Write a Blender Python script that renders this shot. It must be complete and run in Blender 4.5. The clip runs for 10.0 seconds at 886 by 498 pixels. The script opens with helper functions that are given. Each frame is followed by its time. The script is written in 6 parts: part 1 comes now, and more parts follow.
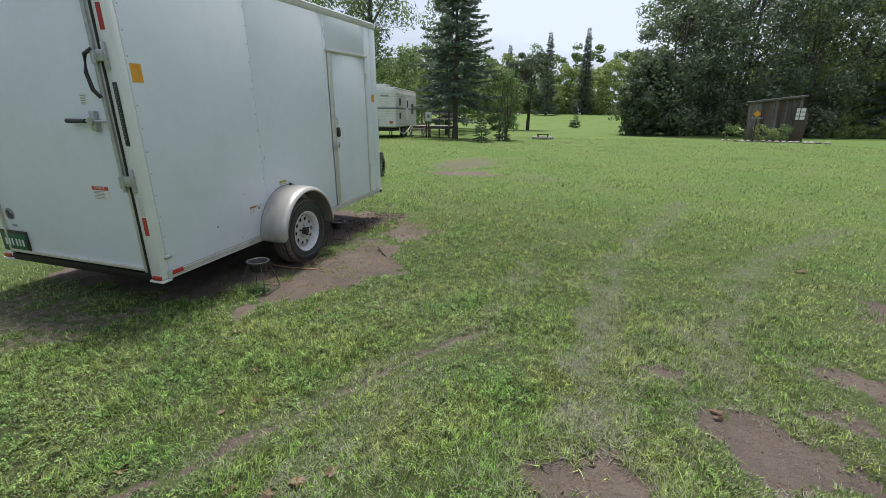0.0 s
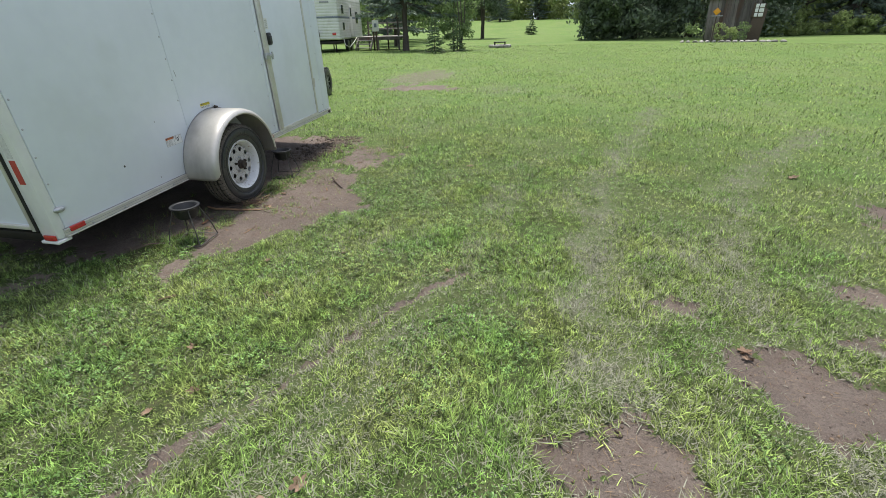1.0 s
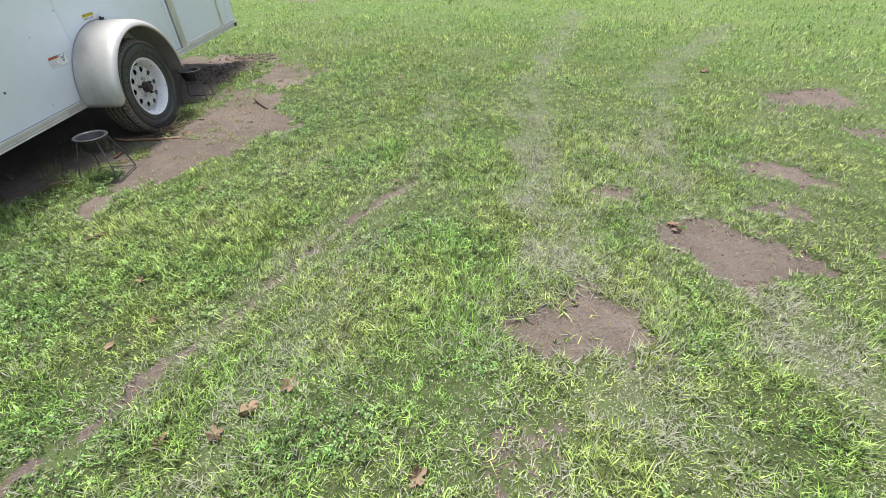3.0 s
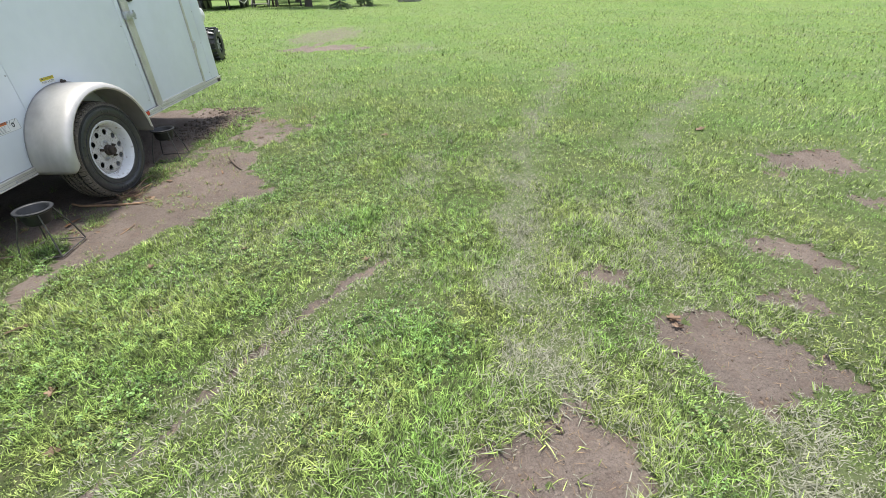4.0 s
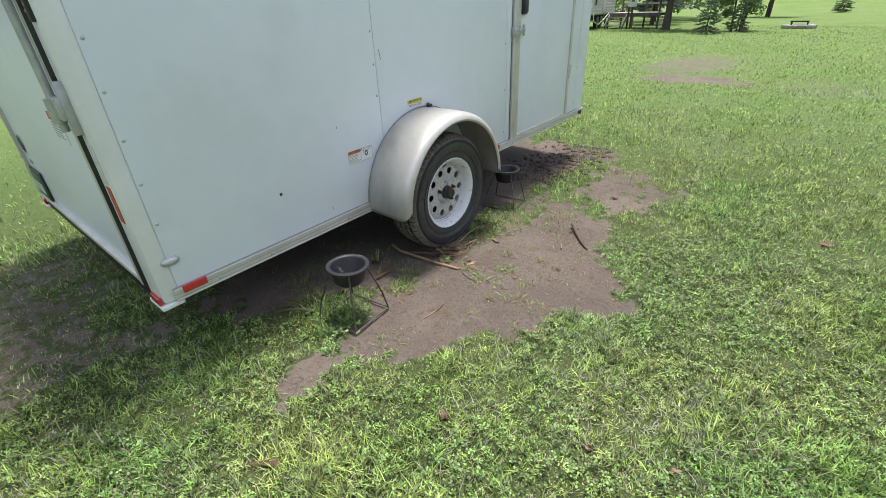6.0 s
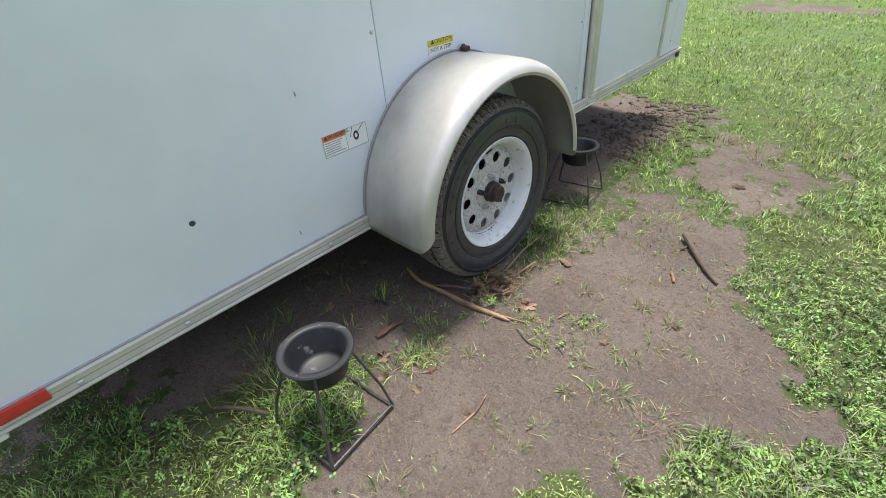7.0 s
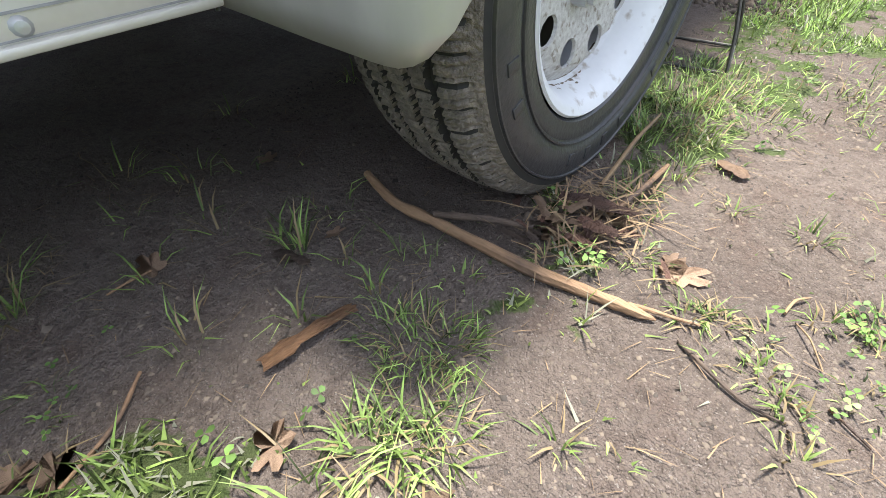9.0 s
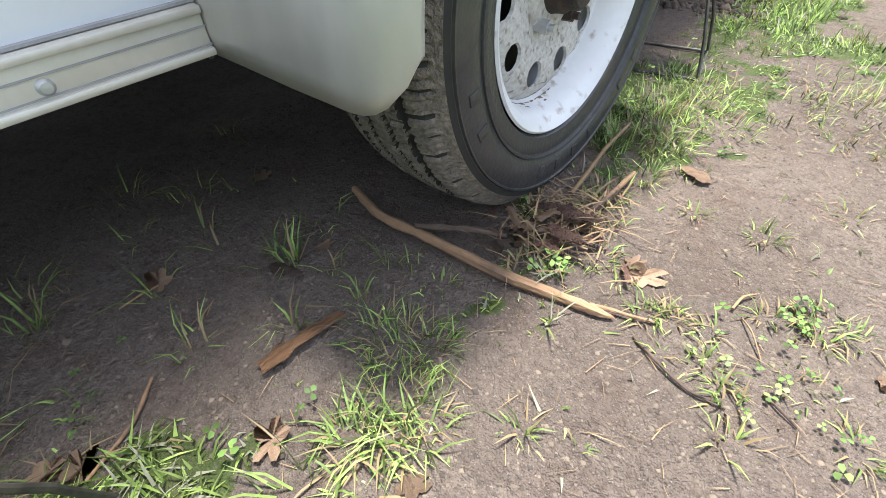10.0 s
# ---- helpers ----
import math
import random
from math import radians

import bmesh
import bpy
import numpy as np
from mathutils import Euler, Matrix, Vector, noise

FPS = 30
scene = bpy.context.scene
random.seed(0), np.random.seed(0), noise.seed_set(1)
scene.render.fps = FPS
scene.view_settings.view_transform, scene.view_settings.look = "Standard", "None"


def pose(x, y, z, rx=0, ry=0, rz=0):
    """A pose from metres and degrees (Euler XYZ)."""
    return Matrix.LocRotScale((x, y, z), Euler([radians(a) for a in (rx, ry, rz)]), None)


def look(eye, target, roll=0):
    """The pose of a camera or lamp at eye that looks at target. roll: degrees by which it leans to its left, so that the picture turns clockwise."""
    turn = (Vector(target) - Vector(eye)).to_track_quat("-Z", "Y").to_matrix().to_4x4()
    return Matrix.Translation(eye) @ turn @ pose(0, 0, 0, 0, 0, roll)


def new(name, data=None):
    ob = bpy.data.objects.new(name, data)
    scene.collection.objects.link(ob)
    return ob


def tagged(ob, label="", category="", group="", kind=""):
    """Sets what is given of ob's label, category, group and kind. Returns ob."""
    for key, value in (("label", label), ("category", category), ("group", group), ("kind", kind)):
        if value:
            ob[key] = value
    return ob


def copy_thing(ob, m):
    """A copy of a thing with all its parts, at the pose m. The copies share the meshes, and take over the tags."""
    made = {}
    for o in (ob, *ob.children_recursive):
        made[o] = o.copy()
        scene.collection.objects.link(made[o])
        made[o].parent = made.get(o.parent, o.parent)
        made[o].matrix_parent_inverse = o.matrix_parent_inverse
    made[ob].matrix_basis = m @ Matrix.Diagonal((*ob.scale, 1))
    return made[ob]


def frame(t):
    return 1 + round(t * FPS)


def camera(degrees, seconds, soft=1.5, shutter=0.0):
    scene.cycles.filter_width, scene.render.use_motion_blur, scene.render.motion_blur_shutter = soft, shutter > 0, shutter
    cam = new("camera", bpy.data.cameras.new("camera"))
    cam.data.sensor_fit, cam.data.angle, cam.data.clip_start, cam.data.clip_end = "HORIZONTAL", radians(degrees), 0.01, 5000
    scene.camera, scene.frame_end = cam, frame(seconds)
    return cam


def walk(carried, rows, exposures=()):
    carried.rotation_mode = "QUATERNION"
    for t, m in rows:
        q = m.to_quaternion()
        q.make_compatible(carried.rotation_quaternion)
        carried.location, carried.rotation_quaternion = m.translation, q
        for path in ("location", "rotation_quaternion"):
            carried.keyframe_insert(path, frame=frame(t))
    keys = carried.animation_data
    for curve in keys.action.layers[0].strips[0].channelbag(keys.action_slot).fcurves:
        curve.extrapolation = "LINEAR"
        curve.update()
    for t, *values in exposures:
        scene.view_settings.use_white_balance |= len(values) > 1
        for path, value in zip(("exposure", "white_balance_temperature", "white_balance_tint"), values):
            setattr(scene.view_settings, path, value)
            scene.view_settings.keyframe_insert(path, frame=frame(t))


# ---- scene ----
cam = camera(89.4, 10.0, soft=0.85)
PATH = [
    (0, (3.06, -3.936, 1.527), (2.452, -2.119, 0.954), 0.5),
    (0.5, (2.944, -3.591, 1.472), (2.452, -1.787, 0.762), -0.5),
    (1, (2.822, -3.43, 1.405), (2.412, -1.69, 0.509), -1.4),
    (1.5, (2.726, -3.491, 1.356), (2.398, -1.821, 0.306), -1.9),
    (2, (2.661, -3.566, 1.333), (2.417, -1.951, 0.178), -2.0),
    (2.2, (2.651, -3.578, 1.322), (2.443, -1.977, 0.142), -1.9),
    (3.3, (2.735, -3.48, 1.326), (2.673, -1.863, 0.149), -1.9),
    (3.5, (2.751, -3.421, 1.337), (2.705, -1.782, 0.192), -1.8),
    (4, (2.841, -3.145, 1.388), (2.745, -1.443, 0.342), -1.7),
    (4.5, (2.801, -2.865, 1.42), (2.465, -1.141, 0.464), -2.0),
    (5, (2.501, -2.628, 1.419), (1.81, -0.989, 0.505), -1.9),
    (5.5, (2.178, -2.312, 1.386), (1.172, -0.844, 0.472), -1.6),
    (6, (1.813, -1.957, 1.312), (0.667, -0.621, 0.363), -1.5),
    (6.2, (1.626, -1.823, 1.277), (0.449, -0.534, 0.3), -1.3),
    (7.3, (0.962, -1.027, 1.08), (-0.207, 0.053, -0.13), -5.7),
    (7.5, (0.816, -0.949, 1.049), (-0.268, 0.125, -0.244), -4.7),
    (8, (0.58, -0.787, 0.75), (-0.4, 0.279, -0.63), -2.2),
    (8.5, (0.505, -0.698, 0.534), (-0.465, 0.367, -0.854), -0.9),
    (9, (0.495, -0.676, 0.442), (-0.493, 0.413, -0.913), -0.1),
    (9.5, (0.497, -0.668, 0.432), (-0.485, 0.395, -0.949), -0.6),
    (10, (0.543, -0.679, 0.494), (-0.449, 0.403, -0.864), -1.9),
]
EXPOSURES = [(0.0, 0.06), (0.5, 0.18), (1.0, 0.45), (2.0, 0.75), (3.5, 0.87), (4.5, 0.76), (5.0, 0.70), (5.5, 0.70), (6.2, 0.72), (7.5, 0.92), (8.0, 1.02), (8.5, 1.34), (9.0, 1.6), (9.5, 1.68), (10.0, 1.6)]
walk(cam, [(t, look(eye, target, roll)) for t, eye, target, roll in PATH], EXPOSURES)

# ---- light ----
SUN_SLOPE = Vector((0.070, -0.19, -1.0)).normalized()
sun = new("sun", bpy.data.lights.new("sun", "SUN"))
sun.data.energy, sun.data.angle, sun.data.color = 4.5, radians(8.0), (1.0, 0.96, 0.89)
sun.rotation_mode = "QUATERNION"
sun.rotation_quaternion = SUN_SLOPE.to_track_quat("-Z", "Y")
world = bpy.data.worlds.new("sky")
scene.world = world
world.use_nodes = True
wn, wl = world.node_tree.nodes, world.node_tree.links
wn.clear()
w_out, w_bg = wn.new("ShaderNodeOutputWorld"), wn.new("ShaderNodeBackground")
w_sky = wn.new("ShaderNodeTexSky")
w_sky.sky_type, w_sky.sun_disc = "NISHITA", False
w_sky.sun_elevation, w_sky.sun_rotation = math.asin(-SUN_SLOPE.z), math.atan2(-SUN_SLOPE.x, -SUN_SLOPE.y)
w_sky.dust_density, w_sky.air_density = 4.0, 1.0
w_co, w_noise, w_ramp = wn.new("ShaderNodeTexCoord"), wn.new("ShaderNodeTexNoise"), wn.new("ShaderNodeValToRGB")
w_map = wn.new("ShaderNodeMapping")
w_map.inputs["Scale"].default_value = (1.0, 1.0, 3.0)
w_noise.inputs["Scale"].default_value, w_noise.inputs["Detail"].default_value = 1.6, 6.0
w_ramp.color_ramp.elements[0].position, w_ramp.color_ramp.elements[1].position = 0.30, 0.65
w_mix = wn.new("ShaderNodeMix")
w_mix.data_type = "RGBA"
w_mix.inputs[7].default_value = (8.8, 9.8, 11.8, 1.0)
wl.new(w_co.outputs["Generated"], w_map.inputs[0])
wl.new(w_map.outputs[0], w_noise.inputs["Vector"])
wl.new(w_noise.outputs["Fac"], w_ramp.inputs[0])
wl.new(w_ramp.outputs[0], w_mix.inputs[0])
wl.new(w_sky.outputs[0], w_mix.inputs[6])
wl.new(w_mix.outputs[2], w_bg.inputs[0])
w_bg.inputs[1].default_value = 0.090
wl.new(w_bg.outputs[0], w_out.inputs[0])


# ---- materials ----
def material(name, a, b=None, scale=20.0, rough=0.6, metal=0.0, bump=0.0, bump_scale=None, fine=0.15, stretch=(1, 1, 1), vary=0.0, island=0.0,
             translucent=0.0, stain=None, stain_scale=3.0, stain_at=(0.55, 0.75), specular=0.5, coat=0.0):
    """A surface of two mottled colours with fine grain, relief, stains and a spread from piece to piece."""
    m = bpy.data.materials.new(name)
    m.use_nodes = True
    n, l = m.node_tree.nodes, m.node_tree.links
    p = n["Principled BSDF"]
    p.inputs["Roughness"].default_value, p.inputs["Metallic"].default_value = rough, metal
    p.inputs["Specular IOR Level"].default_value, p.inputs["Coat Weight"].default_value = specular, coat
    co, mp = n.new("ShaderNodeTexCoord"), n.new("ShaderNodeMapping")
    mp.inputs["Scale"].default_value = stretch
    l.new(co.outputs["Object"], mp.inputs[0])

    def noise_at(s, detail=5.0):
        t = n.new("ShaderNodeTexNoise")
        t.inputs["Scale"].default_value, t.inputs["Detail"].default_value = s, detail
        l.new(mp.outputs[0], t.inputs["Vector"])
        return t.outputs["Fac"]

    def mix(f, x, y, how="MIX"):
        k = n.new("ShaderNodeMix")
        k.data_type, k.blend_type = "RGBA", how
        for i, v in ((0, f), (6, x), (7, y)):
            if isinstance(v, (int, float)):
                k.inputs[i].default_value = v
            elif isinstance(v, tuple):
                k.inputs[i].default_value = (*v, 1.0)
            else:
                l.new(v, k.inputs[i])
        return k.outputs[2]

    def ramp(f, lo, hi):
        r = n.new("ShaderNodeMapRange")
        r.inputs["From Min"].default_value, r.inputs["From Max"].default_value = lo, hi
        l.new(f, r.inputs["Value"])
        return r.outputs["Result"]

    c = mix(ramp(noise_at(scale), 0.35, 0.65), a, b or tuple(v * 0.8 for v in a))
    if fine:
        g = ramp(noise_at(scale * 9, 3.0), 0.2, 0.8)
        c = mix(fine, c, mix(g, tuple(v * 0.35 for v in a), tuple(min(1.0, v * 1.5) for v in a)))
    if stain:
        c = mix(ramp(noise_at(stain_scale, 8.0), *stain_at), c, stain)
    if vary or island:
        if vary:
            o = n.new("ShaderNodeObjectInfo").outputs["Random"]
            c = mix(ramp(o, 0, 1), mix(1.0, c, (1 - vary,) * 3, "MULTIPLY"), mix(1.0, c, (1 + vary,) * 3, "MULTIPLY"))
        if island:
            o = n.new("ShaderNodeNewGeometry").outputs["Random Per Island"]
            c = mix(o, mix(1.0, c, (1 - island,) * 3, "MULTIPLY"), mix(1.0, c, (1 + island, 1 + island * 0.9, 1 + island * 0.6), "MULTIPLY"))
    l.new(c, p.inputs["Base Color"])
    if bump:
        k = n.new("ShaderNodeBump")
        k.inputs["Strength"].default_value, k.inputs["Distance"].default_value = bump, 0.01
        l.new(noise_at(bump_scale or scale * 4, 6.0), k.inputs["Height"])
        l.new(k.outputs[0], p.inputs["Normal"])
    if translucent:
        tr, ms = n.new("ShaderNodeBsdfTranslucent"), n.new("ShaderNodeMixShader")
        l.new(c, tr.inputs["Color"])
        ms.inputs[0].default_value = translucent
        l.new(p.outputs[0], ms.inputs[1])
        l.new(tr.outputs[0], ms.inputs[2])
        l.new(ms.outputs[0], n["Material Output"].inputs["Surface"])
    return m


def ground_material():
    """Lawn, worn lawn and bare soil, told apart by the sheet's own wear values."""
    m = bpy.data.materials.new("ground")
    m.use_nodes = True
    n, l = m.node_tree.nodes, m.node_tree.links
    p = n["Principled BSDF"]
    p.inputs["Roughness"].default_value, p.inputs["Specular IOR Level"].default_value = 0.92, 0.15
    co = n.new("ShaderNodeTexCoord")

    def noise_at(s, detail=6.0):
        t = n.new("ShaderNodeTexNoise")
        t.inputs["Scale"].default_value, t.inputs["Detail"].default_value = s, detail
        l.new(co.outputs["Object"], t.inputs["Vector"])
        return t.outputs["Fac"]

    def ramp(f, lo, hi, a=0.0, b=1.0):
        r = n.new("ShaderNodeMapRange")
        for k, v in (("From Min", lo), ("From Max", hi), ("To Min", a), ("To Max", b)):
            r.inputs[k].default_value = v
        l.new(f, r.inputs["Value"])
        return r.outputs["Result"]

    def mix(f, x, y):
        k = n.new("ShaderNodeMix")
        k.data_type = "RGBA"
        for i, v in ((0, f), (6, x), (7, y)):
            if isinstance(v, (int, float)):
                k.inputs[i].default_value = v
            elif isinstance(v, tuple):
                k.inputs[i].default_value = (*v, 1.0)
            else:
                l.new(v, k.inputs[i])
        return k.outputs[2]

    def maths(op, x, y):
        k = n.new("ShaderNodeMath")
        k.operation = op
        for i, v in enumerate((x, y)):
            if isinstance(v, (int, float)):
                k.inputs[i].default_value = v
            else:
                l.new(v, k.inputs[i])
        return k.outputs[0]

    def value(name):
        t = n.new("ShaderNodeAttribute")
        t.attribute_name = name
        return t.outputs["Fac"]

    lawn = mix(ramp(noise_at(0.35), 0.35, 0.65), (0.124, 0.200, 0.056), (0.168, 0.228, 0.074))
    lawn = mix(ramp(noise_at(4.0), 0.4, 0.7, 0.0, 0.55), lawn, (0.098, 0.180, 0.040))
    lawn = mix(ramp(noise_at(45.0), 0.45, 0.75, 0.0, 0.6), lawn, (0.050, 0.080, 0.024))
    thatch = mix(ramp(noise_at(30.0), 0.35, 0.65), (0.205, 0.200, 0.150), (0.135, 0.134, 0.096))
    thatch = mix(ramp(noise_at(130.0, 3.0), 0.45, 0.65, 0.0, 0.7), thatch, (0.045, 0.046, 0.030))
    lawn = mix(maths("MULTIPLY", value("worn"), ramp(noise_at(7.0), 0.3, 0.6)), lawn, thatch)
    lawn = mix(maths("MULTIPLY", value("turf"), maths("SUBTRACT", 1.0, value("worn"))), lawn, mix(ramp(noise_at(22.0), 0.35, 0.7), (0.052, 0.074, 0.026), (0.105, 0.108, 0.056)))
    soil = mix(ramp(noise_at(3.0), 0.35, 0.65), (0.224, 0.182, 0.157), (0.165, 0.131, 0.111))
    soil = mix(ramp(noise_at(11.0), 0.52, 0.72, 0.0, 0.5), soil, (0.135, 0.085, 0.066))
    soil = mix(ramp(noise_at(1.3, 8.0), 0.42, 0.62, 0.0, 0.55), soil, (0.135, 0.111, 0.099))
    soil = mix(ramp(noise_at(60.0, 4.0), 0.5, 0.68, 0.0, 0.45), soil, (0.085, 0.066, 0.055))
    soil = mix(ramp(noise_at(160.0, 3.0), 0.45, 0.8, 0.0, 0.5), soil, (0.060, 0.049, 0.042))
    soil = mix(ramp(noise_at(300.0, 2.0), 0.62, 0.72, 0.0, 0.65), soil, (0.31, 0.28, 0.25))
    bare = maths("ADD", value("bare"), maths("ADD", ramp(noise_at(16.0), 0.3, 0.7, -0.34, 0.34), ramp(noise_at(70.0), 0.3, 0.7, -0.2, 0.2)))
    l.new(mix(ramp(bare, 0.42, 0.58), lawn, soil), p.inputs["Base Color"])
    k = n.new("ShaderNodeBump")
    k.inputs["Strength"].default_value, k.inputs["Distance"].default_value = 1.0, 0.019
    l.new(maths("ADD", noise_at(30.0), maths("ADD", maths("MULTIPLY", noise_at(130.0, 4.0), 0.65), maths("MULTIPLY", noise_at(420.0, 2.0), 0.5))), k.inputs["Height"])
    l.new(k.outputs[0], p.inputs["Normal"])
    return m


def grass_material(name, a, b, dry):
    """Blades of two greens, some of them dry; worn stretches are paler."""
    m = bpy.data.materials.new(name)
    m.use_nodes = True
    n, l = m.node_tree.nodes, m.node_tree.links
    p = n["Principled BSDF"]
    p.inputs["Roughness"].default_value, p.inputs["Specular IOR Level"].default_value = 0.5, 0.25

    def mix(f, x, y):
        k = n.new("ShaderNodeMix")
        k.data_type = "RGBA"
        for i, v in ((0, f), (6, x), (7, y)):
            if isinstance(v, tuple):
                k.inputs[i].default_value = (*v, 1.0)
            else:
                l.new(v, k.inputs[i])
        return k.outputs[2]

    rnd = n.new("ShaderNodeNewGeometry").outputs["Random Per Island"]
    at = n.new("ShaderNodeAttribute")
    at.attribute_name = "worn"
    co, t = n.new("ShaderNodeTexCoord"), n.new("ShaderNodeTexNoise")
    t.inputs["Scale"].default_value = 1.7
    l.new(co.outputs["Object"], t.inputs["Vector"])
    r = n.new("ShaderNodeMapRange")
    r.inputs["From Min"].default_value, r.inputs["From Max"].default_value = 0.35, 0.65
    l.new(t.outputs["Fac"], r.inputs["Value"])
    c = mix(r.outputs[0], a, b)
    c = mix(rnd, mix(r.outputs[0], tuple(v * 0.16 for v in a), tuple(v * 0.16 for v in b)), mix(r.outputs[0], tuple(v * 1.85 for v in a), tuple(v * 1.75 for v in b)))
    # lusher and paler clumps a hand across
    clump, spread = n.new("ShaderNodeTexNoise"), n.new("ShaderNodeMapRange")
    clump.inputs["Scale"].default_value, clump.inputs["Detail"].default_value = 16.0, 4.0
    l.new(co.outputs["Object"], clump.inputs["Vector"])
    for key, v in (("From Min", 0.36), ("From Max", 0.64), ("To Min", 0.42), ("To Max", 1.42)):
        spread.inputs[key].default_value = v
    l.new(clump.outputs["Fac"], spread.inputs["Value"])
    tint = n.new("ShaderNodeVectorMath")
    tint.operation = "SCALE"
    l.new(c, tint.inputs[0])
    l.new(spread.outputs[0], tint.inputs["Scale"])
    c = tint.outputs[0]
    # a share of blades is dry, more of them where the lawn is worn
    less = n.new("ShaderNodeMath")
    less.operation = "LESS_THAN"
    frac, mul = n.new("ShaderNodeMath"), n.new("ShaderNodeMath")
    frac.operation, mul.operation = "FRACT", "MULTIPLY"
    mul.inputs[1].default_value = 37.3
    l.new(rnd, mul.inputs[0])
    l.new(mul.outputs[0], frac.inputs[0])
    l.new(frac.outputs[0], less.inputs[0])
    l.new(at.outputs["Fac"], less.inputs[1])
    c = mix(less.outputs[0], c, dry)
    l.new(c, p.inputs["Base Color"])
    tr, ms = n.new("ShaderNodeBsdfTranslucent"), n.new("ShaderNodeMixShader")
    ms.inputs[0].default_value = 0.22
    l.new(c, tr.inputs["Color"])
    l.new(p.outputs[0], ms.inputs[1])
    l.new(tr.outputs[0], ms.inputs[2])
    l.new(ms.outputs[0], n["Material Output"].inputs["Surface"])
    return m


M_GROUND = ground_material()
M_BLADE = grass_material("grass_blade", (0.165, 0.275, 0.066), (0.270, 0.335, 0.098), (0.285, 0.288, 0.215))
M_TUFT = grass_material("tuft_blade", (0.165, 0.255, 0.070), (0.225, 0.300, 0.090), (0.27, 0.205, 0.115))
M_CLOVER = grass_material("clover_leaf", (0.110, 0.205, 0.056), (0.155, 0.240, 0.070), (0.22, 0.22, 0.12))
M_WHITE = material("white_aluminium_skin", (0.725, 0.765, 0.825), (0.69, 0.73, 0.79), 1.2, 0.34, fine=0.05, stain=(0.63, 0.665, 0.695), stain_scale=1.6, bump=0.05, bump_scale=1.5)
M_TRIM = material("dull_aluminium", (0.62, 0.61, 0.57), (0.55, 0.53, 0.48), 9.0, 0.42, 0.35, fine=0.08, stain=(0.42, 0.37, 0.30), stain_scale=7.0, stain_at=(0.58, 0.8))
M_POST = material("white_painted_post", (0.76, 0.77, 0.75), (0.70, 0.71, 0.69), 4.0, 0.35, fine=0.04)
M_FENDER = material("brushed_fender_metal", (0.52, 0.498, 0.468), (0.46, 0.438, 0.412), 5.0, 0.40, 0.5, fine=0.10, stain=(0.35, 0.33, 0.305), stain_scale=5.0, stain_at=(0.5, 0.72), stretch=(1, 1, 0.4))
M_DARKSTEEL = material("dark_steel", (0.018, 0.017, 0.017), (0.028, 0.023, 0.020), 15.0, 0.55, 0.5, fine=0.2)
M_CHROME = material("zinc_plated_steel", (0.50, 0.51, 0.52), (0.40, 0.41, 0.42), 30.0, 0.35, 0.5, fine=0.1)
M_RUBBER = material("black_rubber", (0.030, 0.031, 0.035), (0.044, 0.045, 0.048), 60.0, 0.33, fine=0.2, stain=(0.080, 0.070, 0.060), stain_scale=9.0, stain_at=(0.55, 0.85), bump=0.15, bump_scale=160, specular=0.5)
M_TREAD = material("muddy_tread_rubber", (0.125, 0.108, 0.091), (0.185, 0.157, 0.130), 150.0, 0.8, fine=0.3, stain=(0.26, 0.218, 0.175), stain_scale=70.0, stain_at=(0.5, 0.75), bump=0.9, bump_scale=170)
# near-black colour that carries the shade inside the tread's grooves
M_GROOVESHADE = material("shaded_groove_rubber", (0.013, 0.013, 0.013), (0.022, 0.020, 0.018), 80.0, 0.75, fine=0.2)
M_RIM = material("white_painted_rim", (0.70, 0.71, 0.73), (0.64, 0.65, 0.67), 10.0, 0.35, fine=0.05, stain=(0.36, 0.32, 0.28), stain_scale=38.0, stain_at=(0.58, 0.72))
M_RIMDIRT = material("dusty_white_disc", (0.56, 0.55, 0.53), (0.33, 0.31, 0.285), 140.0, 0.7, fine=0.35, stain=(0.22, 0.185, 0.15), stain_scale=90.0, stain_at=(0.56, 0.68), bump=0.2)
M_MUD = material("dried_mud", (0.21, 0.165, 0.125), (0.12, 0.092, 0.072), 60.0, 0.95, fine=0.3, bump=0.6)
M_HUB = material("rusty_hub", (0.050, 0.042, 0.038), (0.080, 0.056, 0.044), 40.0, 0.7, 0.4, fine=0.3, bump=0.3)
M_BLACK = material("black_plastic", (0.018, 0.018, 0.019), (0.03, 0.03, 0.03), 30.0, 0.4, fine=0.1)
M_RED = material("red_lens", (0.50, 0.030, 0.028), (0.38, 0.02, 0.02), 50.0, 0.2, fine=0.1, coat=0.5)
M_REDTAPE = material("red_tape", (0.45, 0.045, 0.045), (0.36, 0.03, 0.03), 60.0, 0.35, fine=0.15)
M_SILVERTAPE = material("silver_tape", (0.62, 0.62, 0.60), (0.5, 0.5, 0.49), 60.0, 0.35, fine=0.15)
M_ORANGE = material("orange_sticker", (0.80, 0.36, 0.02), (0.72, 0.30, 0.02), 20.0, 0.4, fine=0.06)
M_PAPER = material("white_sticker", (0.74, 0.74, 0.72), (0.68, 0.68, 0.66), 20.0, 0.45, fine=0.05)
M_INK = material("dark_ink", (0.05, 0.05, 0.055), None, 30.0, 0.5, fine=0.1)
M_INKGREY = material("grey_ink", (0.30, 0.30, 0.31), None, 30.0, 0.5, fine=0.1)
M_INKRED = material("red_ink", (0.50, 0.06, 0.03), None, 30.0, 0.5, fine=0.1)
M_INKYELLOW = material("yellow_ink", (0.62, 0.52, 0.03), None, 30.0, 0.5, fine=0.1)
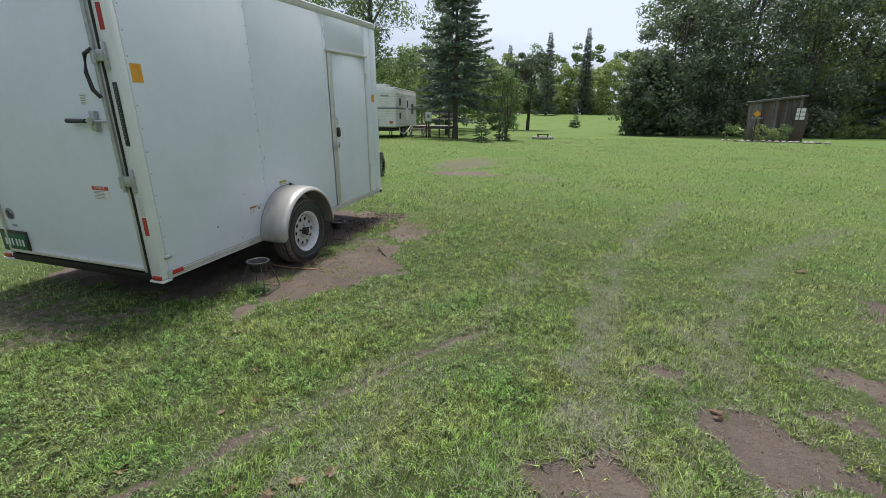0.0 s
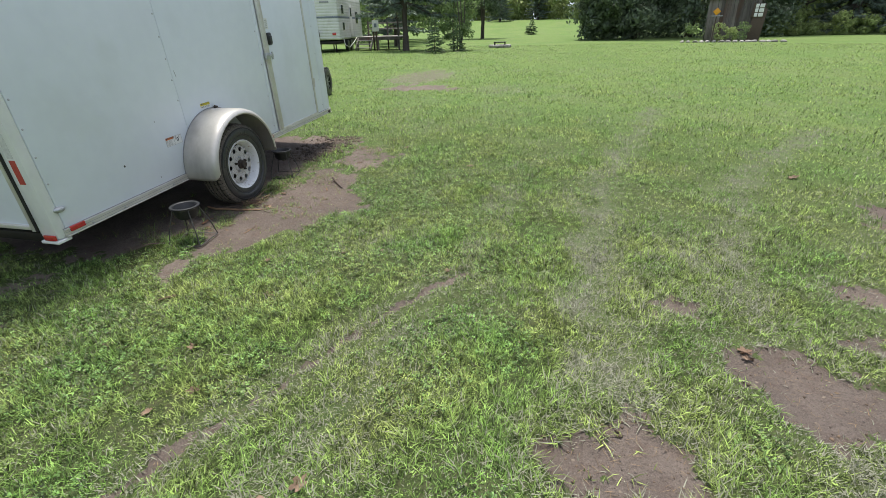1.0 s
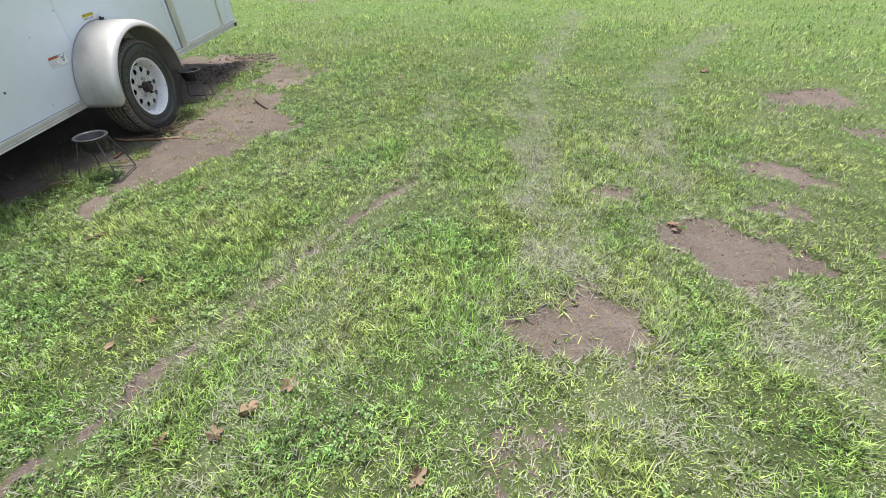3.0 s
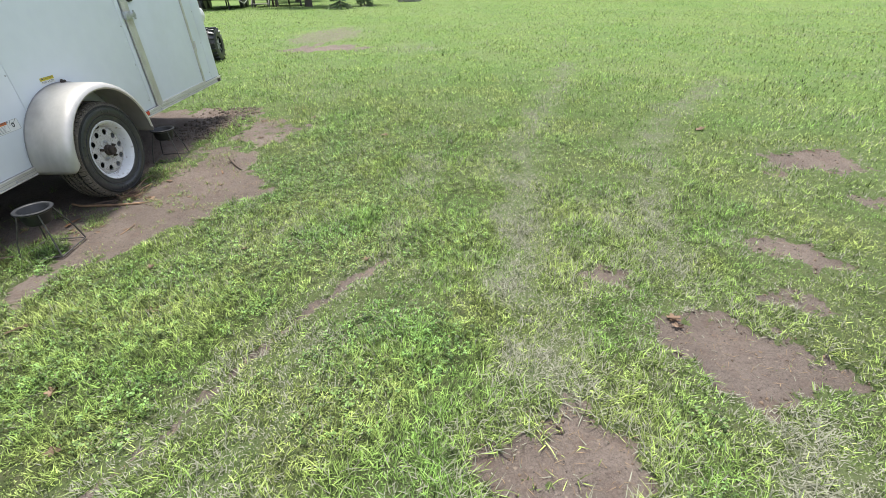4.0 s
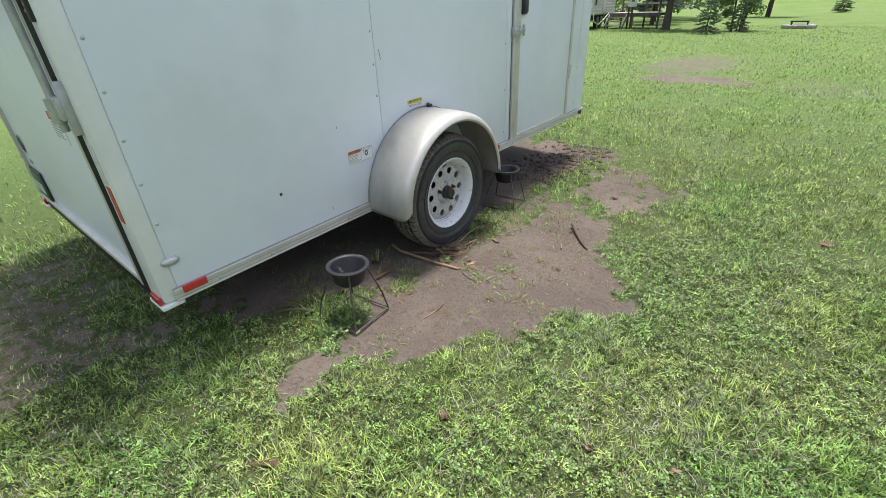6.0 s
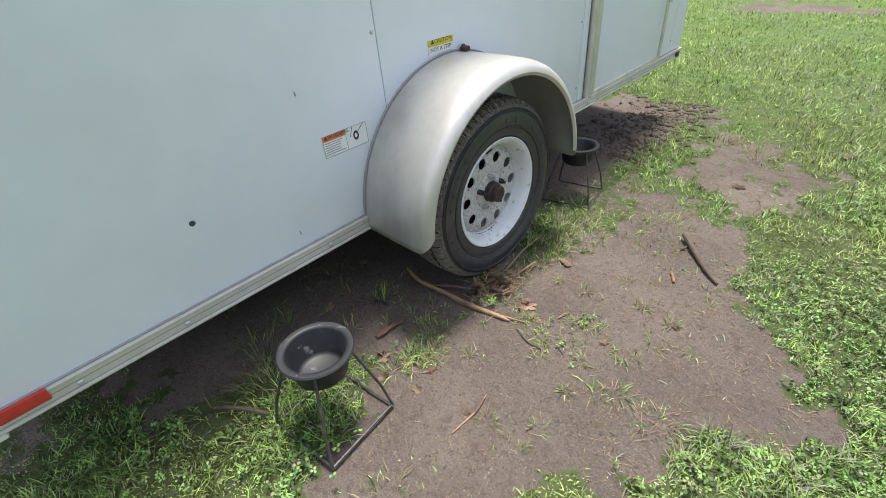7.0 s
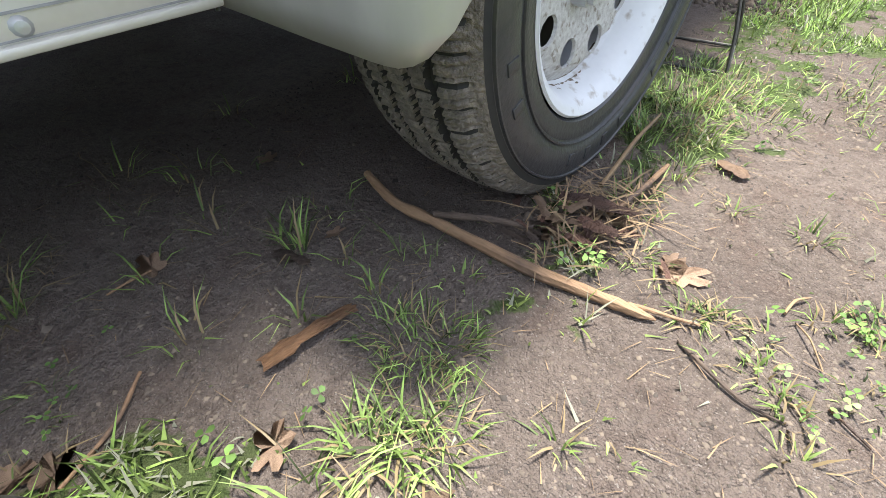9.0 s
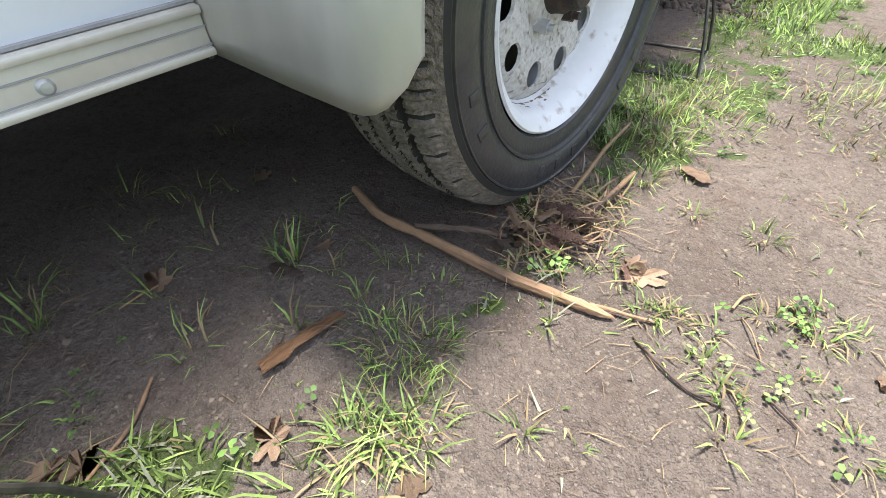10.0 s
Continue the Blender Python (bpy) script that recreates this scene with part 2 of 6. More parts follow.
M_PLATE = material("green_plate", (0.015, 0.10, 0.055), None, 30.0, 0.4, fine=0.1)
M_BARK = material("grey_bark", (0.10, 0.085, 0.07), (0.06, 0.05, 0.043), 6.0, 0.9, fine=0.4, stretch=(1, 1, 0.25), bump=0.8, bump_scale=14)
M_LEAF = material("broad_leaves", (0.145, 0.220, 0.092), (0.185, 0.260, 0.110), 0.8, 0.55, fine=0.0, island=0.4, translucent=0.48, specular=0.3)
M_LEAFLIGHT = material("light_broad_leaves", (0.250, 0.330, 0.130), (0.285, 0.350, 0.145), 0.5, 0.55, fine=0.0, island=0.3, translucent=0.5, specular=0.3)
M_LEAFDARK = material("dark_silvery_leaves", (0.100, 0.146, 0.096), (0.140, 0.185, 0.118), 0.6, 0.5, fine=0.0, island=0.5, translucent=0.30, specular=0.4)
M_NEEDLE = material("blue_green_needles", (0.150, 0.205, 0.172), (0.190, 0.245, 0.200), 1.5, 0.6, fine=0.0, island=0.4, translucent=0.25, specular=0.25)
M_NEEDLEYOUNG = material("fresh_needles", (0.105, 0.165, 0.085), (0.135, 0.195, 0.098), 2.5, 0.6, fine=0.0, island=0.3, translucent=0.1, specular=0.25)
M_STICK = material("peeled_stick", (0.31, 0.195, 0.11), (0.20, 0.115, 0.066), 30.0, 0.75, fine=0.3, stretch=(0.25, 1, 1), bump=0.6, stain=(0.075, 0.050, 0.038), stain_scale=18.0, stain_at=(0.56, 0.66))
M_DARKSTICK = material("dark_bark_stick", (0.07, 0.05, 0.04), (0.12, 0.085, 0.06), 30.0, 0.85, fine=0.3, bump=0.5)
M_BARKCHIP = material("orange_bark_chip", (0.30, 0.165, 0.085), (0.12, 0.065, 0.042), 70.0, 0.8, fine=0.35, bump=0.8, stretch=(0.18, 1, 1), stain=(0.06, 0.04, 0.032), stain_scale=26.0, stain_at=(0.55, 0.66))
M_SCRAP = material("dark_red_scrap", (0.17, 0.095, 0.072), (0.075, 0.046, 0.037), 60.0, 0.8, fine=0.35, vary=0.4, bump=0.6)
M_DEADLEAF = material("dry_leaf", (0.27, 0.185, 0.12), (0.17, 0.105, 0.075), 30.0, 0.75, fine=0.2, vary=0.35, bump=0.3)
M_STRAW = material("dry_straw", (0.25, 0.18, 0.105), (0.17, 0.11, 0.068), 25.0, 0.8, fine=0.2, island=0.4)
M_PEBBLE = material("grey_pebble", (0.165, 0.138, 0.120), (0.115, 0.094, 0.082), 60.0, 0.9, fine=0.2, island=0.6, vary=0.3)
M_CLOD = material("dark_clod", (0.085, 0.067, 0.055), (0.120, 0.094, 0.076), 60.0, 0.95, fine=0.3, island=0.4, bump=0.5)
M_CRUMB = material("turf_crumb", (0.135, 0.098, 0.074), (0.075, 0.056, 0.044), 60.0, 0.95, fine=0.3, island=0.5)
M_RV = material("rv_siding", (0.66, 0.66, 0.64), (0.58, 0.58, 0.56), 2.0, 0.5, fine=0.06, stain=(0.48, 0.46, 0.42), stain_scale=1.2)
M_RVSTRIPE = material("rv_grey_stripe", (0.16, 0.19, 0.24), None, 5.0, 0.5, fine=0.1)
M_GLASS = material("dark_window", (0.03, 0.035, 0.04), (0.05, 0.055, 0.06), 3.0, 0.08, fine=0.0, specular=0.8)
M_PLANK = material("weathered_plank", (0.17, 0.15, 0.14), (0.09, 0.075, 0.068), 5.0, 0.85, fine=0.3, stretch=(1, 1, 0.15), vary=0.4, stain=(0.12, 0.065, 0.045), stain_scale=2.0, bump=0.5)
M_DECK = material("grey_deck_boards", (0.30, 0.285, 0.26), (0.22, 0.205, 0.185), 5.0, 0.85, fine=0.25, vary=0.25)
M_ROOFTIN = material("grey_tin_roof", (0.30, 0.32, 0.34), (0.20, 0.21, 0.22), 4.0, 0.45, 0.4, fine=0.15)
M_STONE = material("rough_stone", (0.30, 0.29, 0.27), (0.20, 0.19, 0.175), 8.0, 0.85, fine=0.3, vary=0.35, bump=0.6)
M_BOWL = material("black_bowl_plastic", (0.008, 0.009, 0.011), (0.013, 0.014, 0.018), 20.0, 0.52, fine=0.08, stain=(0.10, 0.10, 0.11), stain_scale=40.0, stain_at=(0.62, 0.72))
M_WIRE = material("worn_black_wire", (0.045, 0.045, 0.043), (0.13, 0.12, 0.105), 40.0, 0.5, 0.4, fine=0.2)
M_ATV = material("white_quad_plastic", (0.72, 0.73, 0.74), None, 10.0, 0.3, fine=0.03)


# ---- geometry helpers ----
def box(bm, c, s, bevel=0.0, turn=None):
    """A box of size s centred on c, its edges rounded by bevel."""
    r = bmesh.ops.create_cube(bm, size=1.0)
    m = Matrix.Translation(c) @ (turn.to_4x4() if turn else Matrix.Identity(4)) @ Matrix.Diagonal((*s, 1))
    bmesh.ops.transform(bm, matrix=m, verts=r["verts"])
    if bevel:
        edges = list({e for v in r["verts"] for e in v.link_edges})
        bmesh.ops.bevel(bm, geom=edges, offset=bevel, segments=2, affect="EDGES", profile=0.5)
    return bm


def rod(bm, a, b, r1, r2=None, sides=10, caps=True):
    a, b = Vector(a), Vector(b)
    d = b - a
    m = Matrix.Translation((a + b) / 2) @ d.to_track_quat("Z", "Y").to_matrix().to_4x4()
    bmesh.ops.create_cone(bm, cap_ends=caps, segments=sides, radius1=r1, radius2=r1 if r2 is None else r2, depth=d.length, matrix=m)
    return bm


def tube(bm, points, radii, sides=8):
    """A bent round bar through the points, closed at its ends."""
    pts = [Vector(p) for p in points]
    rings = []
    for i, p in enumerate(pts):
        d = (pts[min(i + 1, len(pts) - 1)] - pts[max(i - 1, 0)]).normalized()
        q = d.to_track_quat("Z", "Y").to_matrix()
        r = radii[i] if isinstance(radii, (list, tuple)) else radii
        rings.append([bm.verts.new(p + q @ Vector((r * math.cos(k * math.tau / sides), r * math.sin(k * math.tau / sides), 0))) for k in range(sides)])
    for a, b in zip(rings, rings[1:]):
        for k in range(sides):
            bm.faces.new((a[k], a[(k + 1) % sides], b[(k + 1) % sides], b[k]))
    bm.faces.new(rings[0][::-1])
    bm.faces.new(rings[-1])
    return bm


def lathe(bm, profile, axis="x", segments=64, closed=False, dip=None, sway=None):
    """Turns (along, radius) pairs round an axis. dip(i, k) lowers the radius of profile point i at segment k."""
    rings = []
    for k in range(segments):
        a = k * math.tau / segments
        ring = []
        for i, (x, r) in enumerate(profile):
            r = r - (dip(i, k) if dip else 0.0)
            x = x + (sway(i, k) if sway else 0.0)
            u, v = r * math.cos(a), r * math.sin(a)
            ring.append(bm.verts.new((x, u, v) if axis == "x" else (u, v, x)))
        rings.append(ring)
    n = len(profile)
    for k in range(segments):
        a, b = rings[k], rings[(k + 1) % segments]
        for i in range(n if closed else n - 1):
            j = (i + 1) % n
            bm.faces.new((a[i], a[j], b[j], b[i]))
    bmesh.ops.recalc_face_normals(bm, faces=bm.faces)
    return bm


def smooth(me, degrees=40):
    for p in me.polygons:
        p.use_smooth = True
    me.set_sharp_from_angle(angle=radians(degrees))
    return me


def part(name, bm, mat, parent=None, label="", at=None, soft=True):
    """One mesh object under a thing or under a part; a thing of its own without a parent."""
    me = bpy.data.meshes.new(name)
    bm.normal_update()
    bm.to_mesh(me)
    bm.free()
    me.materials.append(mat)
    if soft:
        smooth(me)
    ob = new(name, me)
    ob.parent = parent
    if at is not None:
        ob.matrix_basis = at
    return tagged(ob, label)


def thing(name, label, category, at=None, group="", kind=""):
    ob = new(name)
    ob.empty_display_size = 0.1
    if at is not None:
        ob.matrix_basis = at
    return tagged(ob, label, category, group, kind)


def piece(name, me, parent, m):
    """A further object on a shared mesh."""
    ob = new(name, me)
    ob.parent = parent
    ob.matrix_basis = m
    return ob


def mesh_from(name, verts, faces, mat, values=None):
    """A mesh out of arrays; faces: triangles or quads, all of one kind."""
    me = bpy.data.meshes.new(name)
    verts, faces = np.asarray(verts, np.float32), np.asarray(faces, np.int32)
    k = faces.shape[1]
    me.vertices.add(len(verts))
    me.vertices.foreach_set("co", verts.ravel())
    me.loops.add(faces.size)
    me.loops.foreach_set("vertex_index", faces.ravel())
    me.polygons.add(len(faces))
    me.polygons.foreach_set("loop_start", np.arange(0, faces.size, k, dtype=np.int32))
    for key, v in (values or {}).items():
        at = me.attributes.new(key, "FLOAT", "POINT")
        at.data.foreach_set("value", np.asarray(v, np.float32))
    me.update(calc_edges=True)
    me.materials.append(mat)
    return me


def new_bm():
    return bmesh.new()


# ---- ground: wear, height ----
def wave(x, y, s, seed=0):
    """Smooth noise from -1 to 1 with features about s metres across."""
    r = np.random.RandomState(seed + 11)
    out = np.zeros_like(x)
    for k in range(7):
        a, ph, f = r.uniform(0, math.tau), r.uniform(0, math.tau), r.uniform(0.6, 1.7) * math.tau / (2.2 * s)
        bend = r.uniform(0, math.tau)
        out += np.sin((x * math.cos(a) + y * math.sin(a)) * f + ph + 1.3 * np.sin((x * math.cos(bend) + y * math.sin(bend)) * f * 0.7 + ph))
    return out / 3.2


def inside(x, y, poly):
    """Signed distance to a closed outline, positive inside."""
    d, hit = np.full(x.shape, 1e9), np.zeros(x.shape, bool)
    for (ax, ay), (bx, by) in zip(poly, poly[1:] + poly[:1]):
        ex, ey = bx - ax, by - ay
        t = np.clip(((x - ax) * ex + (y - ay) * ey) / (ex * ex + ey * ey), 0, 1)
        d = np.minimum(d, np.hypot(x - ax - t * ex, y - ay - t * ey))
        cross = (ay > y) != (by > y)
        with np.errstate(divide="ignore", invalid="ignore"):
            hit ^= cross & (x < (bx - ax) * (y - ay) / (by - ay if by != ay else 1e-9) + ax)
    return np.where(hit, d, -d)


def along(x, y, line):
    """Distance to an open line."""
    d = np.full(x.shape, 1e9)
    for (ax, ay), (bx, by) in zip(line, line[1:]):
        ex, ey = bx - ax, by - ay
        t = np.clip(((x - ax) * ex + (y - ay) * ey) / (ex * ex + ey * ey), 0, 1)
        d = np.minimum(d, np.hypot(x - ax - t * ex, y - ay - t * ey))
    return d


YARD = [(0.46, -1.36), (0.59, -1.10), (0.75, -0.76), (1.03, -0.50), (1.25, -0.05), (1.13, 0.35), (0.96, 0.62), (0.84, 0.86), (0.60, 1.05), (0.36, 1.00), (0.36, 0.72), (0.38, 0.40), (0.32, 0.05), (0.25, -0.30), (-0.05, -0.60), (0.05, -0.76), (0.38, -0.78), (0.46, -1.05), (0.42, -1.30)]
YARD_FRONT = [(0.95, 1.15), (0.98, 1.60), (0.62, 2.20), (0.34, 2.42), (0.20, 2.10), (0.42, 1.45), (0.60, 1.12)]
UNDER = [(-0.10, -1.25), (0.02, -0.95), (0.14, -0.80), (0.38, -0.66), (0.38, -0.30), (0.24, 0.20), (0.12, 1.0), (0.16, 1.6), (0.05, 2.4), (-1.95, 2.4), (-1.95, -1.3)]
STRIP = [(0.20, 0.05), (0.42, 0.05), (0.50, 1.15), (0.10, 1.15)]
SPOTS = [
    [(3.24, -1.95), (3.06, -2.09), (2.86, -2.30), (2.98, -2.36), (3.12, -2.44), (3.46, -2.36), (3.44, -2.20)],
    [(3.68, -1.44), (4.05, -1.43), (4.25, -1.71), (4.38, -1.87), (3.94, -2.01), (3.70, -1.76)],
    [(3.46, -1.22), (3.54, -1.12), (3.72, -1.12), (3.64, -1.26)],
    [(4.44, -0.80), (4.58, -0.74), (4.78, -0.77), (4.96, -1.15), (4.68, -1.04)],
    [(4.29, -1.36), (4.49, -1.28), (4.58, -1.47), (4.38, -1.52)],
]
SPOTS += [
    [(5.36, 0.64), (5.68, 0.76), (6.10, 0.73), (5.98, 0.23), (5.53, 0.35), (5.22, 0.15)],
    [(5.53, -0.20), (5.78, -0.25), (6.18, -0.49), (5.78, -0.61)],
    [(4.68, -1.74), (4.93, -1.71), (5.08, -2.11), (4.68, -2.02)],
    [(2.79, -2.63), (2.96, -2.69), (2.94, -2.90), (2.76, -2.86)],
    [(-1.55, -1.75), (-0.35, -1.72), (-0.12, -1.95), (-0.40, -2.25), (-0.95, -2.35), (-1.6, -2.2)],
    [(-1.45, 7.75), (-0.9, 8.35), (-0.2, 8.55), (0.35, 8.35), (0.85, 7.85), (0.35, 7.45), (-0.35, 7.35), (-1.0, 7.45)],
    [(-1.9, 9.6), (-1.7, 11.8), (-1.2, 13.2), (-0.4, 12.6), (-0.1, 10.4), (-0.5, 9.0), (-1.2, 8.8)],
]
SPOT_BARE = [1, 1, 1, 1, 1, 1, 1, 1, 0.55, 0.52, 0.8, 0.5]
GASH = [(2.40, -0.98), (2.00, -1.57), (1.75, -2.14), (1.45, -2.75), (1.05, -3.35)]
TRACKS = [
    [(4.60, 5.20), (3.99, 2.87), (3.54, 1.56), (3.24, 0.25), (3.15, -0.95), (3.20, -1.95), (3.54, -3.54)],
    [(6.48, 3.72), (4.98, 1.69), (4.37, 0.58), (4.01, -0.63), (3.89, -1.73), (4.24, -3.33)],
    [(2.54, 0.64), (2.39, -0.86), (2.04, -2.17), (1.83, -3.47)],
]


def wear(x, y):
    """How bare (soil) and how worn (dry, thin lawn) the ground is at each place."""
    n1, n2, n3 = wave(x, y, 0.22, 1), wave(x, y, 0.07, 2), wave(x, y, 1.1, 3)
    rag = 0.075 * n1 + 0.040 * n2 + 0.022 * wave(x, y, 0.03, 4)
    fray = 0.040 * n1 + 0.055 * n2 + 0.045 * wave(x, y, 0.035, 4)
    bare = np.clip((inside(x, y, YARD) + 1.3 * rag) / 0.09 + 0.45, 0, 1)
    bare = np.maximum(bare, np.clip((inside(x, y, YARD_FRONT) + 2.6 * rag) / 0.2 + 0.22, 0, 0.72))
    bare = np.maximum(bare, np.clip((inside(x, y, UNDER) + 1.5 * rag) / 0.12 + 0.45, 0, 0.95))
    bare = np.maximum(bare, np.clip((inside(x, y, STRIP) + 1.5 * rag) / 0.15 + 0.3, 0, 0.52))
    for k, s in enumerate(SPOTS):
        bare = np.maximum(bare, np.clip((inside(x, y, s) + (fray if k < 9 else 3.0 * rag)) / (0.09 if k < 9 else 0.3) + 0.45, 0, SPOT_BARE[k]))
    g = along(x + 0.03 * n1, y, GASH)
    bare = np.maximum(bare, np.clip(0.95 - g / 0.045 + 0.45 * n1 + 0.40 * n2, 0, 0.9))
    worn = np.clip(0.10 + 0.10 * n3 + 0.08 * n1, 0.02, 0.3)
    for k, tr in enumerate(TRACKS):
        worn = np.maximum(worn, np.clip((1.2 if k < 2 else 1.1) - along(x + 0.10 * n1, y + 0.08 * n3, tr) / (0.25 if k < 2 else 0.20), 0, 1) * (0.86 if k < 2 else 0.6) * np.clip(0.82 + 0.3 * n1 + 0.22 * n2 + 0.15 * n3, 0, 1))
    for s in SPOTS[:9]:
        worn = np.maximum(worn, np.clip(1.0 + inside(x, y, s) / 0.30, 0, 1) * 0.38)
    worn = np.maximum(worn, np.clip(1.0 - g / 0.20, 0, 1) * 0.55)
    worn = np.maximum(worn, np.clip(1.0 - np.hypot((x - 1.7) / 1.1, (y - 7.7) / 1.4), 0, 1) * 0.6)
    worn = np.maximum(worn, np.clip(1.1 - np.hypot((x + 1.0) / 1.3, (y - 10.6) / 3.2), 0, 1) * 0.8)
    worn = np.maximum(worn, np.clip(1.0 + inside(x, y, YARD) / 0.25, 0, 1) * 0.30)
    return bare, np.clip(worn, 0, 0.85)


def rise(x, y):
    """The far end of the lawn climbs towards the woods."""
    u, v = np.clip((y - 56) / 36, 0, 1), np.clip((16 - x) / 10, 0, 1)
    return 1.9 * u * u * (3 - 2 * u) * v


def height(x, y):
    bare, _ = wear(x, y)
    near = np.exp(-np.hypot(x - 2, y) / 14.0)
    return near * (0.006 * wave(x, y, 0.35, 5) + 0.004 * wave(x, y, 0.12, 6)) - (0.006 + 0.012 * np.clip((x - 1.5) * 3, 0, 1)) * np.clip(bare * 1.8 - 0.5, 0, 1) + 0.05 * (1 - near) * wave(x, y, 9.0, 7) + rise(x, y)


def ground_axis(lo, hi, step, far):
    mid = list(np.arange(lo, hi, step))
    out, d = [mid[-1]], step
    while out[-1] < far:
        d *= 1.05
        out.append(out[-1] + d)
    back, d = [mid[0]], step
    while back[-1] > -far:
        d *= 1.05
        back.append(back[-1] - d)
    return np.array(back[:0:-1] + mid + out[1:])


gx, gy = ground_axis(-1.6, 6.4, 0.03, 700.0), ground_axis(-4.2, 3.4, 0.03, 700.0)
GX, GY = np.meshgrid(gx, gy)
gb, gw = wear(GX.ravel(), GY.ravel())
gz = height(GX.ravel(), GY.ravel())
gi = np.arange(GX.size).reshape(GX.shape)
quads = np.stack([gi[:-1, :-1], gi[:-1, 1:], gi[1:, 1:], gi[1:, :-1]], -1).reshape(-1, 4)
ground = new("ground", smooth(mesh_from("ground", np.stack([GX.ravel(), GY.ravel(), gz], -1), quads, M_GROUND, {"bare": gb, "worn": gw, "turf": np.clip(1.45 - np.hypot(GX.ravel() - 2.0, GY.ravel() + 1.7) / 5.0, 0, 1)}), 180))
tagged(ground, "mown lawn with worn tracks and bare brown soil", "ground", kind="structure")


def ground_z(x, y):
    return float(height(np.array([float(x)]), np.array([float(y)]))[0])


# ---- grass ----
def blades(rng, x, y, z, length, width, lean, curl=0.5, heading=None):
    """Bent blades: five points each, as quads and triangles turned into triangles."""
    n = len(x)
    a = rng.uniform(0, math.tau, n) if heading is None else heading
    dx, dy = np.cos(a), np.sin(a)
    sx, sy = -dy * width / 2, dx * width / 2
    base = np.stack([x, y, z], -1)
    mid = base + np.stack([dx * np.sin(lean) * 0.5, dy * np.sin(lean) * 0.5, np.cos(lean) * 0.5], -1) * length[:, None]
    l2 = np.minimum(lean + curl, 1.75)
    tip = mid + np.stack([dx * np.sin(l2) * 0.5, dy * np.sin(l2) * 0.5, np.cos(l2) * 0.5], -1) * length[:, None]
    side = np.stack([sx, sy, np.zeros(n)], -1)
    v = np.stack([base - side, base + side, mid - side * 0.85, mid + side * 0.85, tip], 1).reshape(-1, 3)
    o = np.arange(n)[:, None] * 5
    f = np.concatenate([o + [0, 1, 3], o + [0, 3, 2], o + [2, 3, 4]], 1).reshape(-1, 3)
    return v, f


def stubble(rng, x, y, z, length, width, lean, heading):
    """Short mown blades: one triangle each."""
    dx, dy = np.cos(heading), np.sin(heading)
    base = np.stack([x, y, z], -1)
    side = np.stack([-dy * width / 2, dx * width / 2, np.zeros(len(x))], -1)
    tip = base + np.stack([dx * np.sin(lean), dy * np.sin(lean), np.cos(lean)], -1) * length[:, None]
    return np.stack([base - side, base + side, tip], 1).reshape(-1, 3), np.arange(len(x) * 3).reshape(-1, 3)


def clover(rng, x, y, z, size, rise):
    """Three rounded leaflets each, on one stem's top."""
    vs, fs, n = [], [], len(x)
    a0 = rng.uniform(0, math.tau, n)
    tilt = rng.normal(0, 0.35, (2, n))
    for k in range(3):
        a = a0 + k * math.tau / 3 + rng.normal(0, 0.15, n)
        pts = []
        for u, w in ((0.05, 0.0), (0.6, 0.42), (1.0, 0.25), (1.0, -0.25), (0.6, -0.42)):
            px, py = size * (u * np.cos(a) - w * np.sin(a)), size * (u * np.sin(a) + w * np.cos(a))
            pts.append(np.stack([x + px, y + py, z + rise + px * tilt[0] + py * tilt[1] - 0.25 * u * size * 0.3], -1))
        v = np.stack(pts, 1).reshape(-1, 3)
        o = np.arange(n)[:, None] * 5
        vs.append(v)
        fs.append(np.concatenate([o + [0, 1, 2], o + [0, 2, 3], o + [0, 3, 4]], 1).reshape(-1, 3) + k * n * 5)
    return np.concatenate(vs), np.concatenate(fs)


def strewn(rng, n_near, n_far):
    """Places on the lawn, dense round the middle of the walk and thinner outwards; with the distance from there."""
    r1, a1 = 3.0 * np.sqrt(rng.uniform(0, 1, n_near)) * rng.uniform(0.72, 1.42, n_near), rng.uniform(0, math.tau, n_near)
    k = rng.uniform(0, 1, n_far)
    r2 = (3.0 ** 0.1 + k * (34.0 ** 0.1 - 3.0 ** 0.1)) ** 10
    behind = 0.58 * (3.0 / r2) ** 1.6 * np.clip(1.3 - r2 / 16.0, 0, 1)
    a2 = np.where(rng.uniform(0, 1, n_far) < behind, rng.uniform(radians(155), radians(355), n_far), rng.uniform(radians(-5), radians(155), n_far))
    r, a = np.concatenate([r1, r2]), np.concatenate([a1, a2])
    x, y = 2.0 + r * np.cos(a), -1.7 + r * np.sin(a)
    bare, worn = wear(x, y)
    keep = rng.uniform(0, 1, len(x)) < np.clip(1.25 - np.where(x > 1.4, 1.45, 1.75) * bare, 0.012, 1) * (1 - 0.22 * np.clip(worn - 0.3, 0, 1))
    keep &= ~((x < 0.1) & (x > -1.8) & (y > -1.2) & (y < 2.2) & (rng.uniform(0, 1, len(x)) < 0.9))
    return x[keep], y[keep], worn[keep], r[keep], bare[keep]


